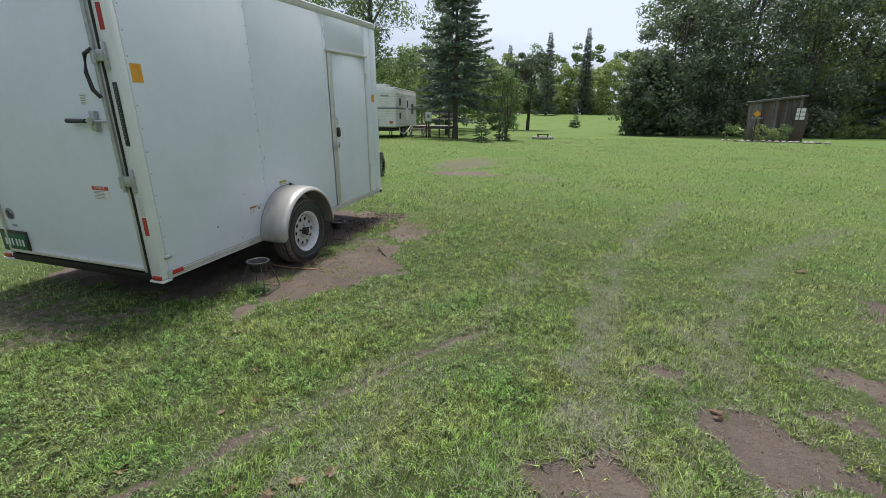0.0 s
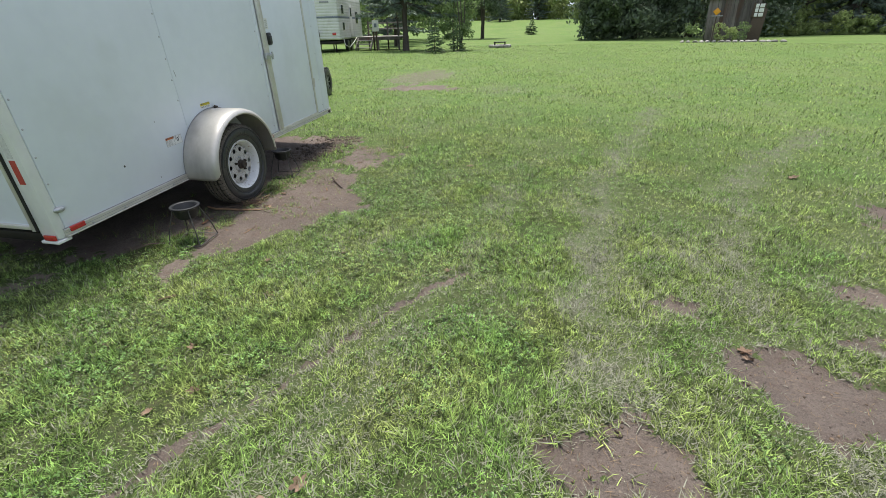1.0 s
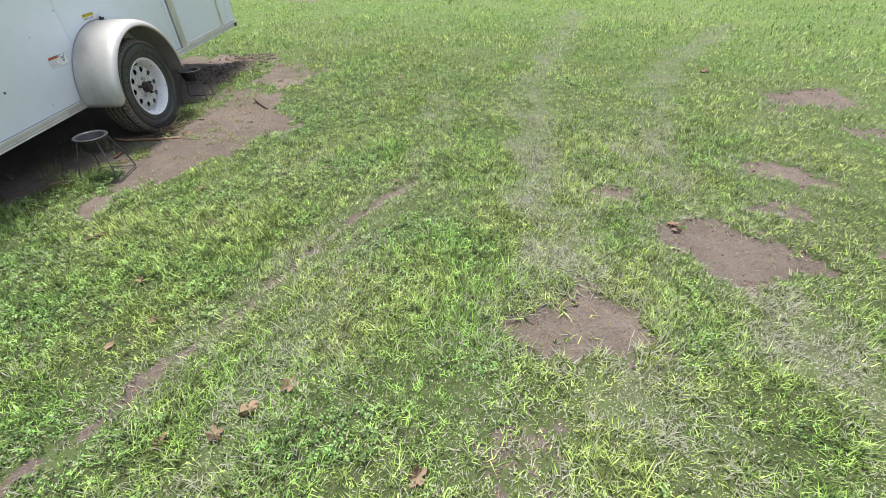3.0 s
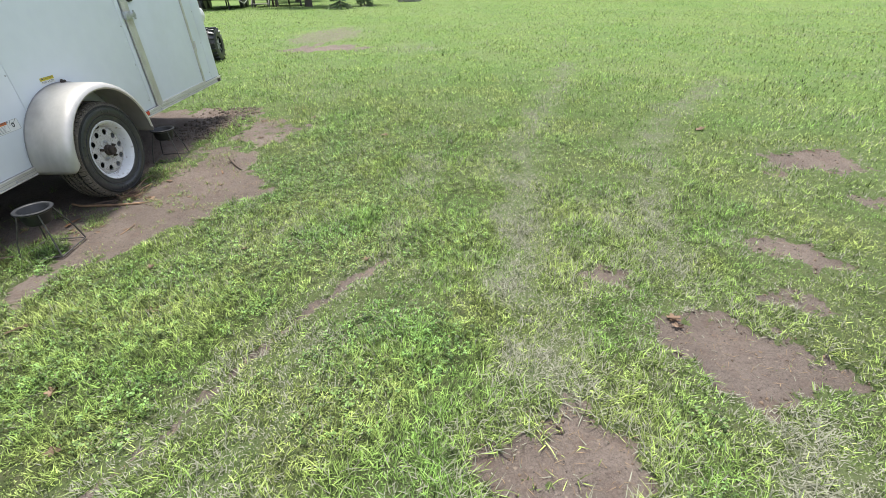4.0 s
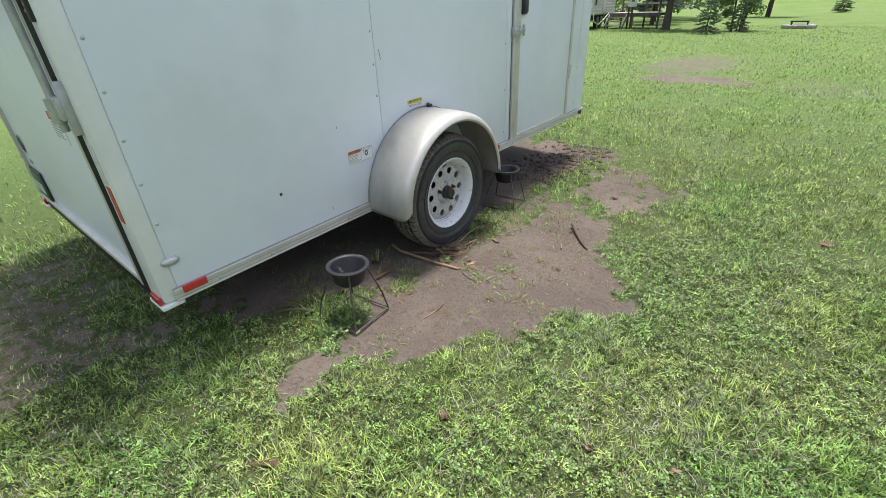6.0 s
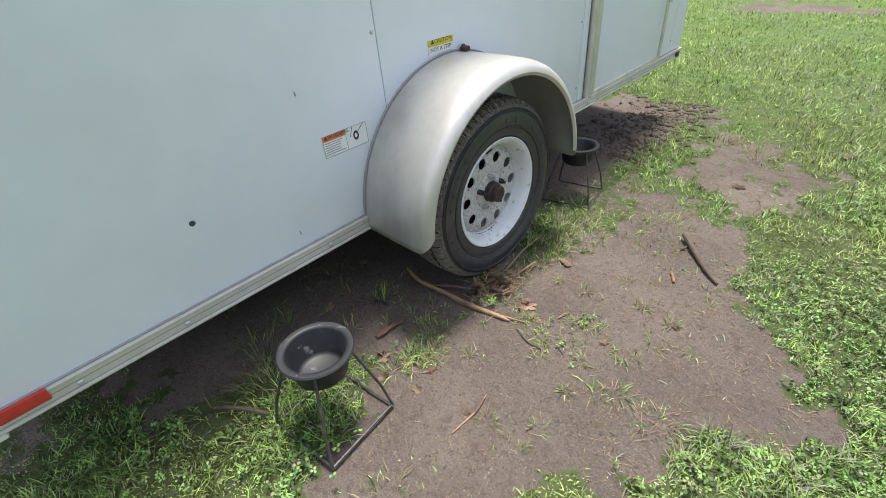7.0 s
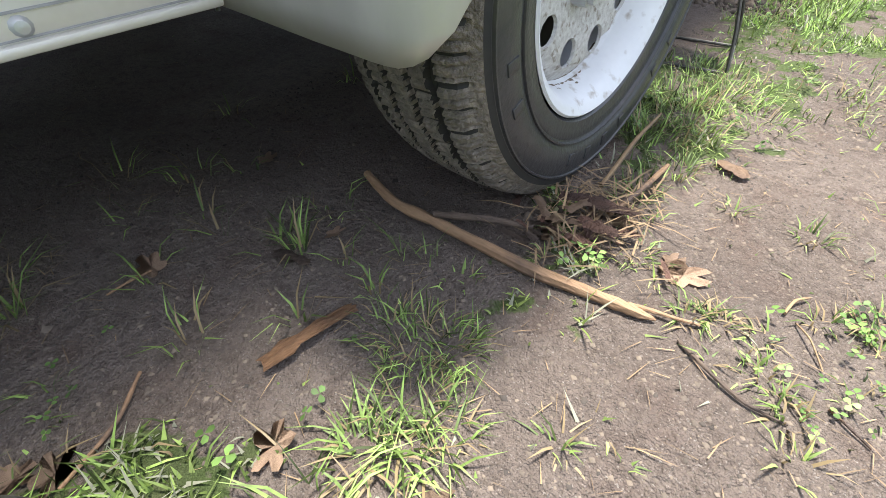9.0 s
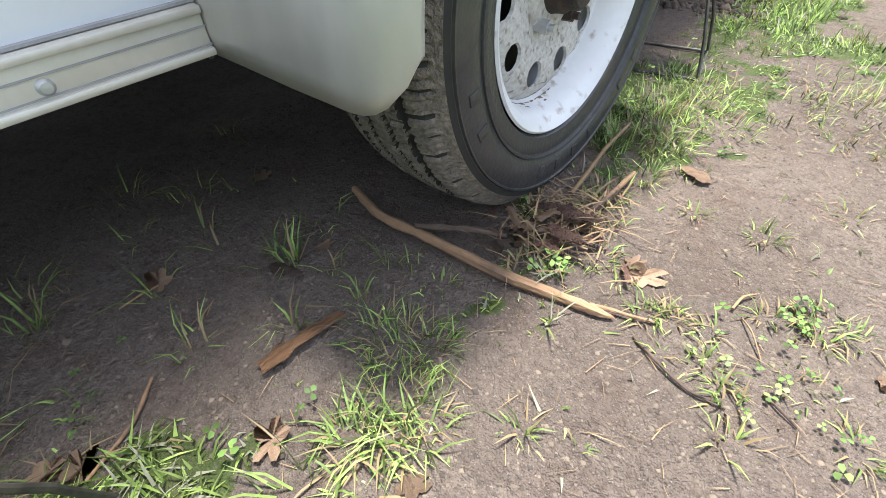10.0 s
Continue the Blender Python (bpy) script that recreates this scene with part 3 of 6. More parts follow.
def lawn(n_near, n_far, short_near, short_far, leaves_near, leaves_far, seed):
    rng = np.random.RandomState(seed)

    def sward(x, y, w, r, bare):
        big = np.maximum(r / 3.0, 1.0) ** 0.85
        lush = np.clip(wave(x, y, 0.18, 21) + wave(x, y, 0.9, 22), -1, 1)
        edge = (1 - 0.4 * np.clip(bare * 2, 0, 1) * (x < 1.4)) * (1 + 0.45 * np.exp(-((bare - 0.42) / 0.15) ** 2) * (x > 1.4))
        comb = 2.2 * wave(x, y, 0.45, 41) + 1.2 * wave(x, y, 2.0, 42) - 1.0 + rng.normal(0, 1.9, len(x))
        return big, np.clip(0.95 + 0.5 * lush + 0.5 * wave(x, y, 0.06, 23), 0.25, 2.2) * (1 - 0.35 * w) * np.minimum(big, 2.0) ** 0.4 * edge, comb

    # longer bent blades
    x, y, w, r, bare = strewn(rng, n_near, n_far)
    big, tall, comb = sward(x, y, w, r, bare)
    v, f = blades(rng, x, y, height(x, y), 0.042 * (0.55 + 0.85 * rng.uniform(0, 1, len(x))) * tall, 0.0030 * big * rng.uniform(0.55, 1.35, len(x)), np.clip(np.abs(rng.normal(0.80, 0.42, len(x))), 0.05, 1.45), rng.uniform(0.1, 0.7, len(x)), comb)
    # far blades keep their upper triangle and one of the lower two
    keep = np.repeat(r < 7.0, 3) | (np.tile([0, 1, 1], len(x)) > 0)
    ob = new("grass", mesh_from("grass", v, f[keep], M_BLADE, {"worn": np.repeat(w, 5)}))
    tagged(ob, "lawn grass with dry and worn stretches", "grass", kind="stuff")
    # the dense short sward under them
    x, y, w, r, bare = strewn(rng, short_near, short_far)
    big, tall, comb = sward(x, y, w, r, bare)
    v, f = stubble(rng, x, y, height(x, y), 0.030 * rng.uniform(0.4, 1.4, len(x)) * tall, 0.0046 * big * rng.uniform(0.5, 1.3, len(x)), np.clip(np.abs(rng.normal(0.9, 0.4, len(x))), 0.1, 1.45), comb)
    ob = new("mown_grass", mesh_from("mown_grass", v, f, M_BLADE, {"worn": np.repeat(np.clip(w * 1.1, 0, 0.9), 3)}))
    tagged(ob, "dense short mown lawn grass", "grass", kind="stuff")
    x, y, w, r, bare = strewn(rng, leaves_near, leaves_far)
    keep = (bare < 0.4) & ~((x < 0.36) & (y > -1.0) & (y < -0.6)) & (wave(x, y, 0.7, 31) + 0.6 * wave(x, y, 0.2, 32) > -0.55 + 1.4 * w + 0.45 * np.clip(x - 1.5, 0, 4)) & (r < 9)
    x, y, w, r = x[keep], y[keep], w[keep], r[keep]
    v, f = clover(rng, x, y, height(x, y), rng.uniform(0.006, 0.0115, len(x)) * np.maximum(r / 3.0, 1.0) ** 0.4, rng.uniform(0.010, 0.034, len(x)))
    ob = new("clover", mesh_from("clover", v, f, M_CLOVER, {"worn": np.tile(np.repeat(w * 0.5, 5), 3)}))
    tagged(ob, "low green clover among the lawn grass", "clover", kind="stuff")


# ---- cargo trailer ----
FLOOR_Z, ROOF_Z, REAR_Y, FRONT_Y, WIDE = 0.325, 2.65, -1.555, 2.22, 1.87
PITCH = pose(0, 0, 0.325, 1.75) @ pose(0, 0, -0.325)


def screw_mesh():
    bm = new_bm()
    lathe(bm, [(0.0035, 0.0), (0.003, 0.004), (0.0, 0.0065)], "x", 10)
    me = bpy.data.meshes.new("screw")
    bm.to_mesh(me)
    bm.free()
    me.materials.append(M_CHROME)
    return smooth(me)


def panel_text(words, size, mat, parent, m, name="lettering"):
    """Flat lettering turned into a mesh."""
    cu = bpy.data.curves.new(name, "FONT")
    cu.body, cu.size, cu.align_x, cu.align_y, cu.extrude, cu.resolution_u = words, size, "LEFT", "BOTTOM", 0.0003, 2
    tmp = new(name, cu)
    me = bpy.data.meshes.new_from_object(tmp.evaluated_get(bpy.context.evaluated_depsgraph_get()))
    bpy.data.objects.remove(tmp)
    me.materials.clear()
    me.materials.append(mat)
    return piece(name, me, parent, m)


SIDE = Matrix(((0, 0, 1, 0), (1, 0, 0, 0), (0, 1, 0, 0), (0, 0, 0, 1)))  # writing on a wall that faces +x
BACK = Matrix(((1, 0, 0, 0), (0, 0, -1, 0), (0, 1, 0, 0), (0, 0, 0, 1)))  # writing on a wall that faces -y


def bars(bm, y0, z0, wide, rows, step, thick, rng, x=0.002, back=False):
    """Lines of unreadable small print."""
    for k in range(rows):
        w = wide * rng.uniform(0.7, 1.0)
        c = (x, y0 + w / 2, z0 - k * step) if not back else (y0 + w / 2, x, z0 - k * step)
        s = (0.0006, w, thick) if not back else (w, 0.0006, thick)
        box(bm, c, s)
    return bm


def build_trailer():
    rng = random.Random(4)
    t = thing("cargo_trailer", "white enclosed single-axle cargo trailer parked on the grass", "trailer", PITCH)
    W = -WIDE
    body = part("body", box(new_bm(), (W / 2, (REAR_Y + FRONT_Y) / 2, (FLOOR_Z + ROOF_Z) / 2 + 0.02), (WIDE - 0.03, FRONT_Y - REAR_Y - 0.03, ROOF_Z - FLOOR_Z - 0.06), 0.02), M_WHITE, t)
    # side skin, each sheet laid over the next at its seam
    seams = [REAR_Y + 0.06, -0.302, 0.905, 2.05]
    for a, b in zip(seams, seams[1:]):
        if a < 0.9:
            part("side_panel", box(new_bm(), (-0.0075, (a + b) / 2, (0.382 + 2.57) / 2), (0.015, b - a - 0.003, 2.57 - 0.382), 0.0015), M_WHITE, t)
    # sheet with the side door's opening
    bm = new_bm()
    box(bm, (-0.0075, 0.932, 1.476), (0.015, 0.052, 2.19), 0.0015)
    box(bm, (-0.0075, 1.967, 1.476), (0.015, 0.164, 2.19), 0.0015)
    box(bm, (-0.0075, 1.4215, 2.385), (0.015, 0.926, 0.37), 0.0015)
    part("side_panel", bm, M_WHITE, t)
    part("far_side_panel", box(new_bm(), (W + 0.0075, (REAR_Y + FRONT_Y) / 2, 1.476), (0.015, FRONT_Y - REAR_Y - 0.1, 2.19), 0.002), M_WHITE, t)
    part("front_panel", box(new_bm(), (W / 2, FRONT_Y - 0.008, 1.48), (WIDE - 0.06, 0.016, 2.19), 0.003), M_WHITE, t)
    part("front_corner", box(new_bm(), (-0.03, 2.136, 1.476), (0.064, 0.170, 2.19), 0.012), M_WHITE, t)
    # roof and its edge rails
    part("roof", box(new_bm(), (W / 2, (REAR_Y + FRONT_Y) / 2, ROOF_Z - 0.01), (WIDE - 0.02, FRONT_Y - REAR_Y - 0.02, 0.03), 0.01), M_WHITE, t)
    for x in (-0.004, W + 0.004):
        bm = new_bm()
        box(bm, (x, (REAR_Y + FRONT_Y) / 2, 2.605), (0.022, FRONT_Y - REAR_Y, 0.07), 0.006)
        box(bm, (x * 1.0 + (0.008 if x > -1 else -0.008), (REAR_Y + FRONT_Y) / 2, 2.63), (0.014, FRONT_Y - REAR_Y, 0.012), 0.004)
        part("roof_rail", bm, M_TRIM, t, "dull aluminium roof rail")
    # bottom rail with its ridges
    for a, b in ((REAR_Y + 0.04, -0.462), (0.43, FRONT_Y)):
        bm = new_bm()
        box(bm, (0.002, (a + b) / 2, 0.362), (0.020, b - a, 0.050), 0.003)
        box(bm, (0.012, (a + b) / 2, 0.382), (0.010, b - a, 0.008), 0.002)
        box(bm, (0.012, (a + b) / 2, 0.3400), (0.012, b - a, 0.009), 0.003)
        rail = part("bottom_rail", bm, M_TRIM, t, "ridged dull aluminium bottom rail")
        part("rail_seam", box(new_bm(), (0.0035, (a + b) / 2, 0.3895), (0.009, b - a, 0.0030)), M_INKGREY, rail)
        part("rail_groove", box(new_bm(), (0.0125, (a + b) / 2, 0.3655), (0.0012, b - a, 0.0020)), M_INKGREY, rail)
        part("rail_groove", box(new_bm(), (0.0125, (a + b) / 2, 0.3470), (0.0012, b - a, 0.0016)), M_INKGREY, rail)
    part("far_bottom_rail", box(new_bm(), (W, 0.33, 0.35), (0.02, FRONT_Y - REAR_Y, 0.055), 0.004), M_TRIM, t)
    part("underbody", box(new_bm(), (W / 2, (REAR_Y + FRONT_Y) / 2, 0.372), (WIDE - 0.05, FRONT_Y - REAR_Y - 0.06, 0.05), 0.004), M_DARKSTEEL, t, "black undercoated floor")
    # underframe, axle, tongue
    for x in (-0.12, W + 0.12):
        part("frame_rail", box(new_bm(), (x, 0.33, 0.345), (0.05, 3.6, 0.07), 0.004), M_DARKSTEEL, t)
    for k in range(6):
        part("crossmember", box(new_bm(), (W / 2, -1.3 + k * 0.62, 0.36), (WIDE - 0.32, 0.04, 0.06), 0.003), M_DARKSTEEL, t)
    part("axle", rod(new_bm(), (W - 0.10, 0, 0.335), (0.10, 0, 0.335), 0.036, sides=16), M_DARKSTEEL, t)
    for x in (-0.16, W + 0.16):
        bm = new_bm()
        tube(bm, [(x, -0.40, 0.36), (x, -0.2, 0.30), (x, 0.0, 0.29), (x, 0.2, 0.30), (x, 0.40, 0.36)], 0.022, 8)
        part("leaf_spring", bm, M_DARKSTEEL, t)
    part("rear_sill", box(new_bm(), (W / 2, REAR_Y + 0.02, 0.345), (WIDE - 0.16, 0.05, 0.06), 0.006), M_DARKSTEEL, t, "black rear sill under the door")
    # rear corner posts, rounded outwards
    for x, s in ((-0.065, 1), (W + 0.065, -1)):
        bm = new_bm()
        box(bm, (x, REAR_Y + 0.03, 1.47), (0.13, 0.075, 2.28), 0.022)
        post = part("corner_post", bm, M_POST, t, "white painted rear corner post")
        bm = new_bm()
        box(bm, (x + s * 0.005, REAR_Y + 0.025, 0.322), (0.134, 0.09, 0.020), 0.006)
        part("corner_foot", bm, M_POST, t)
    part("rear_header", box(new_bm(), (W / 2, REAR_Y + 0.03, 2.55), (WIDE - 0.26, 0.07, 0.16), 0.02), M_POST, t)
    # ramp door with frame, bar lock and hinges
    door = part("rear_door", box(new_bm(), (W / 2, REAR_Y + 0.012, 1.415), (WIDE - 0.29, 0.030, 2.03), 0.006), M_WHITE, t, "white rear ramp door")
    bm = new_bm()
    for x in (W + 0.142, -0.142):
        box(bm, (x, REAR_Y - 0.004, 1.415), (0.028, 0.034, 2.05), 0.004)
    for z in (0.412, 2.43):
        box(bm, (W / 2, REAR_Y - 0.004, z), (WIDE - 0.31, 0.034, 0.026), 0.004)
    part("door_edging", bm, M_TRIM, door, "aluminium edging")
    part("door_seal", box(new_bm(), (-0.124, REAR_Y - 0.004, 1.415), (0.007, 0.030, 2.05), 0.002), M_BLACK, door)
    part("lock_bar", rod(new_bm(), (-0.150, REAR_Y - 0.036, 1.02), (-0.156, REAR_Y - 0.036, 2.42), 0.013, sides=12), M_CHROME, door, "zinc-plated lock bar")
    for z in (1.10, 1.935):
        bm = new_bm()
        box(bm, (-0.125, REAR_Y - 0.030, z), (0.105, 0.028, 0.072), 0.004)
        box(bm, (-0.075, REAR_Y - 0.018, z), (0.022, 0.030, 0.17), 0.004)
        rod(bm, (-0.152, REAR_Y - 0.040, z - 0.05), (-0.152, REAR_Y - 0.040, z + 0.03), 0.020, sides=12)
        part("lock_keeper", bm, M_CHROME, door, "steel bar-lock keeper")
    bm = new_bm()
    tube(bm, [(-0.150, REAR_Y - 0.05, 1.975), (-0.185, REAR_Y - 0.075, 1.945), (-0.195, REAR_Y - 0.085, 1.83), (-0.175, REAR_Y - 0.08, 1.72), (-0.150, REAR_Y - 0.055, 1.67)], [0.013, 0.014, 0.013, 0.014, 0.013], 10)
    part("grab_handle", bm, M_BLACK, door, "black grab handle")
    lever = part("lock_lever", rod(new_bm(), (-0.56, REAR_Y - 0.045, 1.515), (-0.375, REAR_Y - 0.045, 1.515), 0.017, 0.015, 12), M_BLACK, door, "black lever grip")
    bm = new_bm()
    rod(bm, (-0.375, REAR_Y - 0.040, 1.515), (-0.165, REAR_Y - 0.036, 1.515), 0.009, sides=10)
    box(bm, (-0.31, REAR_Y - 0.022, 1.515), (0.05, 0.035, 0.14), 0.006)
    rod(bm, (-0.31, REAR_Y - 0.06, 1.515), (-0.31, REAR_Y - 0.0, 1.515), 0.026, sides=14)
    part("lever_hasp", bm, M_CHROME, lever)
    # plate, stickers on the rear door
    plate = part("number_plate", box(new_bm(), (-1.645, REAR_Y - 0.010, 0.498), (0.345, 0.012, 0.190), 0.004), M_BLACK, t, "green plate in a black frame")
    part("plate_face", box(new_bm(), (-1.645, REAR_Y - 0.017, 0.496), (0.295, 0.004, 0.135), 0.002), M_PLATE, plate)
    for k in range(6):
        bm = new_bm()
        box(bm, (-1.755 + k * 0.042 + (0.012 if k > 2 else 0), REAR_Y - 0.0198, 0.490), (0.020, 0.0015, 0.062), 0.0)
        part("plate_bar", bm, M_PAPER, plate)
    sign = part("danger_sticker", box(new_bm(), (-0.45, REAR_Y - 0.0045, 0.985), (0.172, 0.002, 0.115), 0.0), M_PAPER, door, "white sticker with red DANGER heading")
    part("sticker_heading", box(new_bm(), (-0.45, REAR_Y - 0.0062, 1.027), (0.168, 0.0014, 0.030), 0.0), M_INKRED, sign)
    panel_text("DANGER", 0.026, M_PAPER, sign, Matrix.Translation((-0.505, REAR_Y - 0.0075, 1.018)) @ BACK)
    part("sticker_print", bars(new_bm(), -0.525, 1.002, 0.15, 6, 0.011, 0.004, rng, REAR_Y - 0.0062, True), M_INKGREY, sign)
    bm = new_bm()
    for dx, dz, r in ((0, 0, 0.052),):
        lathe(bm, [(0.0, 0.0), (0.0, r), (0.0015, r)], "x", 32)
    bm.transform(Matrix.Translation((-1.625, REAR_Y - 0.006, 0.740)) @ Matrix.Rotation(-math.pi / 2, 4, "Z"))
    badge = part("round_sticker", bm, M_INKGREY, door, "round black and grey sticker")
    bm = new_bm()
    for dx, dz, sx, sz in ((-0.012, 0.005, 0.040, 0.05), (0.018, -0.012, 0.030, 0.036), (0.0, -0.03, 0.05, 0.012)):
        box(bm, (-1.625 + dx, REAR_Y - 0.0085, 0.740 + dz), (sx, 0.0015, sz), 0.0005, Euler((0, dx * 20, 0)).to_matrix())
    part("sticker_shape", bm, M_INK, badge)
    bm = new_bm()
    box(bm, (-1.600, REAR_Y - 0.0055, 0.640), (0.06, 0.0015, 0.020), 0.0)
    part("small_sticker", bm, M_INKGREY, door)
    lab = part("lock_label", box(new_bm(), (-0.40, REAR_Y - 0.0045, 1.665), (0.062, 0.0015, 0.075), 0.0), M_PAPER, door, "small white and green label")
    part("label_print", bars(new_bm(), -0.427, 1.685, 0.05, 4, 0.016, 0.006, rng, REAR_Y - 0.006, True), M_INKGREY, lab)
    # reflective tape, lamps on the rear post
    for z0, z1, mat, nm in ((2.09, 2.25, M_REDTAPE, "red_tape"), (0.69, 0.83, M_REDTAPE, "red_tape"), (0.84, 0.98, M_SILVERTAPE, "silver_tape"), (2.26, 2.40, M_SILVERTAPE, "silver_tape")):
        part(nm, box(new_bm(), (-0.060, REAR_Y - 0.0085, (z0 + z1) / 2), (0.042, 0.002, z1 - z0), 0.0), mat, t)
    lamp = part("tail_lamp", box(new_bm(), (-0.055, REAR_Y - 0.012, 1.56), (0.034, 0.014, 0.42), 0.006), M_BLACK, t, "narrow dark tail lamp strip")
    bm = new_bm()
    for k in range(22):
        box(bm, (-0.055 + (0.006 if k % 2 else -0.006), REAR_Y - 0.0195, 1.38 + k * 0.0172), (0.008, 0.003, 0.008), 0.0)
    part("lamp_diodes", bm, M_INKGREY, lamp)
    part("corner_reflector", box(new_bm(), (-0.050, REAR_Y - 0.013, 0.352), (0.085, 0.014, 0.034), 0.004), M_RED, t, "red corner lamp")
    part("far_reflector", box(new_bm(), (W + 0.06, REAR_Y - 0.013, 0.352), (0.085, 0.014, 0.034), 0.004), M_RED, t)
    part("side_reflector", box(new_bm(), (0.014, -1.433, 0.376), (0.014, 0.098, 0.032), 0.004), M_RED, t, "red side lamp")
    bm = new_bm()
    lathe(bm, [(0.020, 0.0), (0.018, 0.014), (0.008, 0.024), (0.0, 0.026)], "x", 20)
    bm.transform(Matrix.Translation((0.0, -1.484, 0.507)) @ Matrix.Diagonal((1, 1.4, 0.75, 1)))
    part("marker_lamp", bm, M_CHROME, t, "small oval marker lamp")
    part("side_reflector", box(new_bm(), (0.014, 0.765, 0.370), (0.012, 0.095, 0.034), 0.004), M_RED, t)
    part("front_reflector", box(new_bm(), (0.014, 2.165, 0.352), (0.012, 0.055, 0.034), 0.004), M_HUB, t, "faded brown side lamp")
    # stickers on the side
    part("orange_sticker", box(new_bm(), (0.0012, -1.436, 1.832), (0.0014, 0.082, 0.122), 0.0), M_ORANGE, t)
    part("orange_sticker", box(new_bm(), (0.0042, 2.075, 1.682), (0.0014, 0.075, 0.10), 0.0), M_ORANGE, t)
    WS = Matrix.Translation((0, -0.005, 0.022))
    warn = part("warning_sticker", box(new_bm(), (0.0012, -0.470, 0.638), (0.0014, 0.160, 0.066), 0.0), M_PAPER, t, "white warning sticker with orange heading", WS)
    part("sticker_heading", box(new_bm(), (0.0023, -0.510, 0.662), (0.0010, 0.078, 0.0165), 0.0), material("orange_ink", (0.62, 0.17, 0.04), None, 30.0, 0.5, fine=0.1), warn)
    panel_text("\u25b2WARNING", 0.0155, M_INK, warn, Matrix.Translation((0.0030, -0.547, 0.656)) @ SIDE)
    part("sticker_print", bars(new_bm(), -0.546, 0.648, 0.072, 6, 0.0068, 0.0022, rng, 0.0022), M_INKGREY, warn)
    bm = new_bm()
    lathe(bm, [(0.0, 0.007), (0.0012, 0.009), (0.0012, 0.014), (0.0, 0.015)], "x", 20)
    bm.transform(Matrix.Translation((0.002, -0.432, 0.640)) @ Matrix.Diagonal((1, 0.7, 1, 1)))
    box(bm, (0.0025, -0.412, 0.660), (0.0008, 0.03, 0.0015), 0.0, Euler((0.7, 0, 0)).to_matrix())
    box(bm, (0.0025, -0.448, 0.655), (0.0008, 0.03, 0.0015), 0.0, Euler((1.2, 0, 0)).to_matrix())
    part("sticker_drawing", bm, M_INK, warn)
    box_bm = new_bm()
    for z in (0.6055, 0.6705):
        box(box_bm, (0.0022, -0.47, z), (0.0008, 0.16, 0.0012))
    for y in (-0.5495, -0.4680, -0.3905):
        box(box_bm, (0.0022, y, 0.638), (0.0008, 0.0012, 0.066))
    part("sticker_border", box_bm, M_INKGREY, warn)
    step = part("caution_sticker", box(new_bm(), (0.0012, -0.040, 0.842), (0.0014, 0.118, 0.044), 0.0), M_PAPER, t, "CAUTION NOT A STEP sticker")
    part("sticker_heading", box(new_bm(), (0.0023, -0.040, 0.854), (0.001, 0.116, 0.020), 0.0), M_INKYELLOW, step)
    panel_text("\u25b2CAUTION", 0.018, M_INK, step, Matrix.Translation((0.003, -0.088, 0.848)) @ SIDE)
    panel_text("NOT A STEP", 0.018, M_INK, step, Matrix.Translation((0.0023, -0.090, 0.824)) @ SIDE)
    # scratches and a dark dent
    bm = new_bm()
    lathe(bm, [(0.0, 0.008), (0.002, 0.005), (0.001, 0.0)], "x", 14)
    bm.transform(Matrix.Translation((0.0005, -0.962, 0.607)))
    part("dark_scuff", bm, M_INK, t)
    bm = new_bm()
    for y, z, l in ((0.935, 2.40, 0.10), (0.945, 2.33, 0.04), (-0.33, 1.75, 0.02), (-0.60, 0.83, 0.012), (-0.27, 1.12, 0.05), (-0.7, 0.44, 0.014)):
        box(bm, (0.001, y, z), (0.0016, 0.004, l), 0.0005, Euler((0.15, 0, 0)).to_matrix())
    tagged(part("scratches", bm, M_INKGREY, t), kind="stuff")
    # side door
    sd = part("side_door", box(new_bm(), (-0.004, 1.452, 1.288), (0.018, 0.795, 1.79), 0.004), M_WHITE, t, "white side access door")
    bm = new_bm()
    box(bm, (0.005, 1.012, 1.288), (0.018, 0.084, 1.82), 0.004)
    box(bm, (0.014, 1.010, 1.288), (0.006, 0.022, 1.82), 0.002)
    part("door_jamb", bm, M_TRIM, sd, "aluminium latch jamb")
    part("door_jamb", box(new_bm(), (0.004, 1.866, 1.288), (0.016, 0.032, 1.82), 0.004), M_TRIM, sd)
    part("door_header", box(new_bm(), (0.016, 1.420, 2.202), (0.040, 0.96, 0.030), 0.006), M_TRIM, sd, "aluminium rain header")
    part("door_threshold", box(new_bm(), (0.004, 1.452, 0.395), (0.018, 0.80, 0.022), 0.004), M_TRIM, sd)
    for z in (0.75, 1.95):
        part("door_hinge", rod(new_bm(), (0.014, 1.872, z - 0.05), (0.014, 1.886, z + 0.05), 0.010, sides=10), M_TRIM, sd)
    h = part("door_handle", box(new_bm(), (0.014, 1.092, 1.282), (0.028, 0.060, 0.115), 0.012), M_BLACK, sd, "black flush door handle")
    part("handle_paddle", box(new_bm(), (0.030, 1.092, 1.275), (0.012, 0.040, 0.075), 0.005), M_RUBBER, h)
    bm = new_bm()
    box(bm, (0.018, 0.990, 1.130), (0.028, 0.075, 0.060), 0.004)
    box(bm, (0.028, 1.045, 1.130), (0.014, 0.075, 0.034), 0.004)
    rod(bm, (0.034, 1.060, 1.095), (0.034, 1.060, 1.165), 0.008, sides=10)
    part("door_latch", bm, M_CHROME, sd, "steel hasp latch")
    dl = part("door_label", box(new_bm(), (0.0055, 1.095, 1.42), (0.0014, 0.055, 0.10), 0.0), M_PAPER, sd)
    part("label_print", bars(new_bm(), 1.071, 1.45, 0.045, 5, 0.017, 0.006, rng, 0.0066), M_INKGREY, dl)
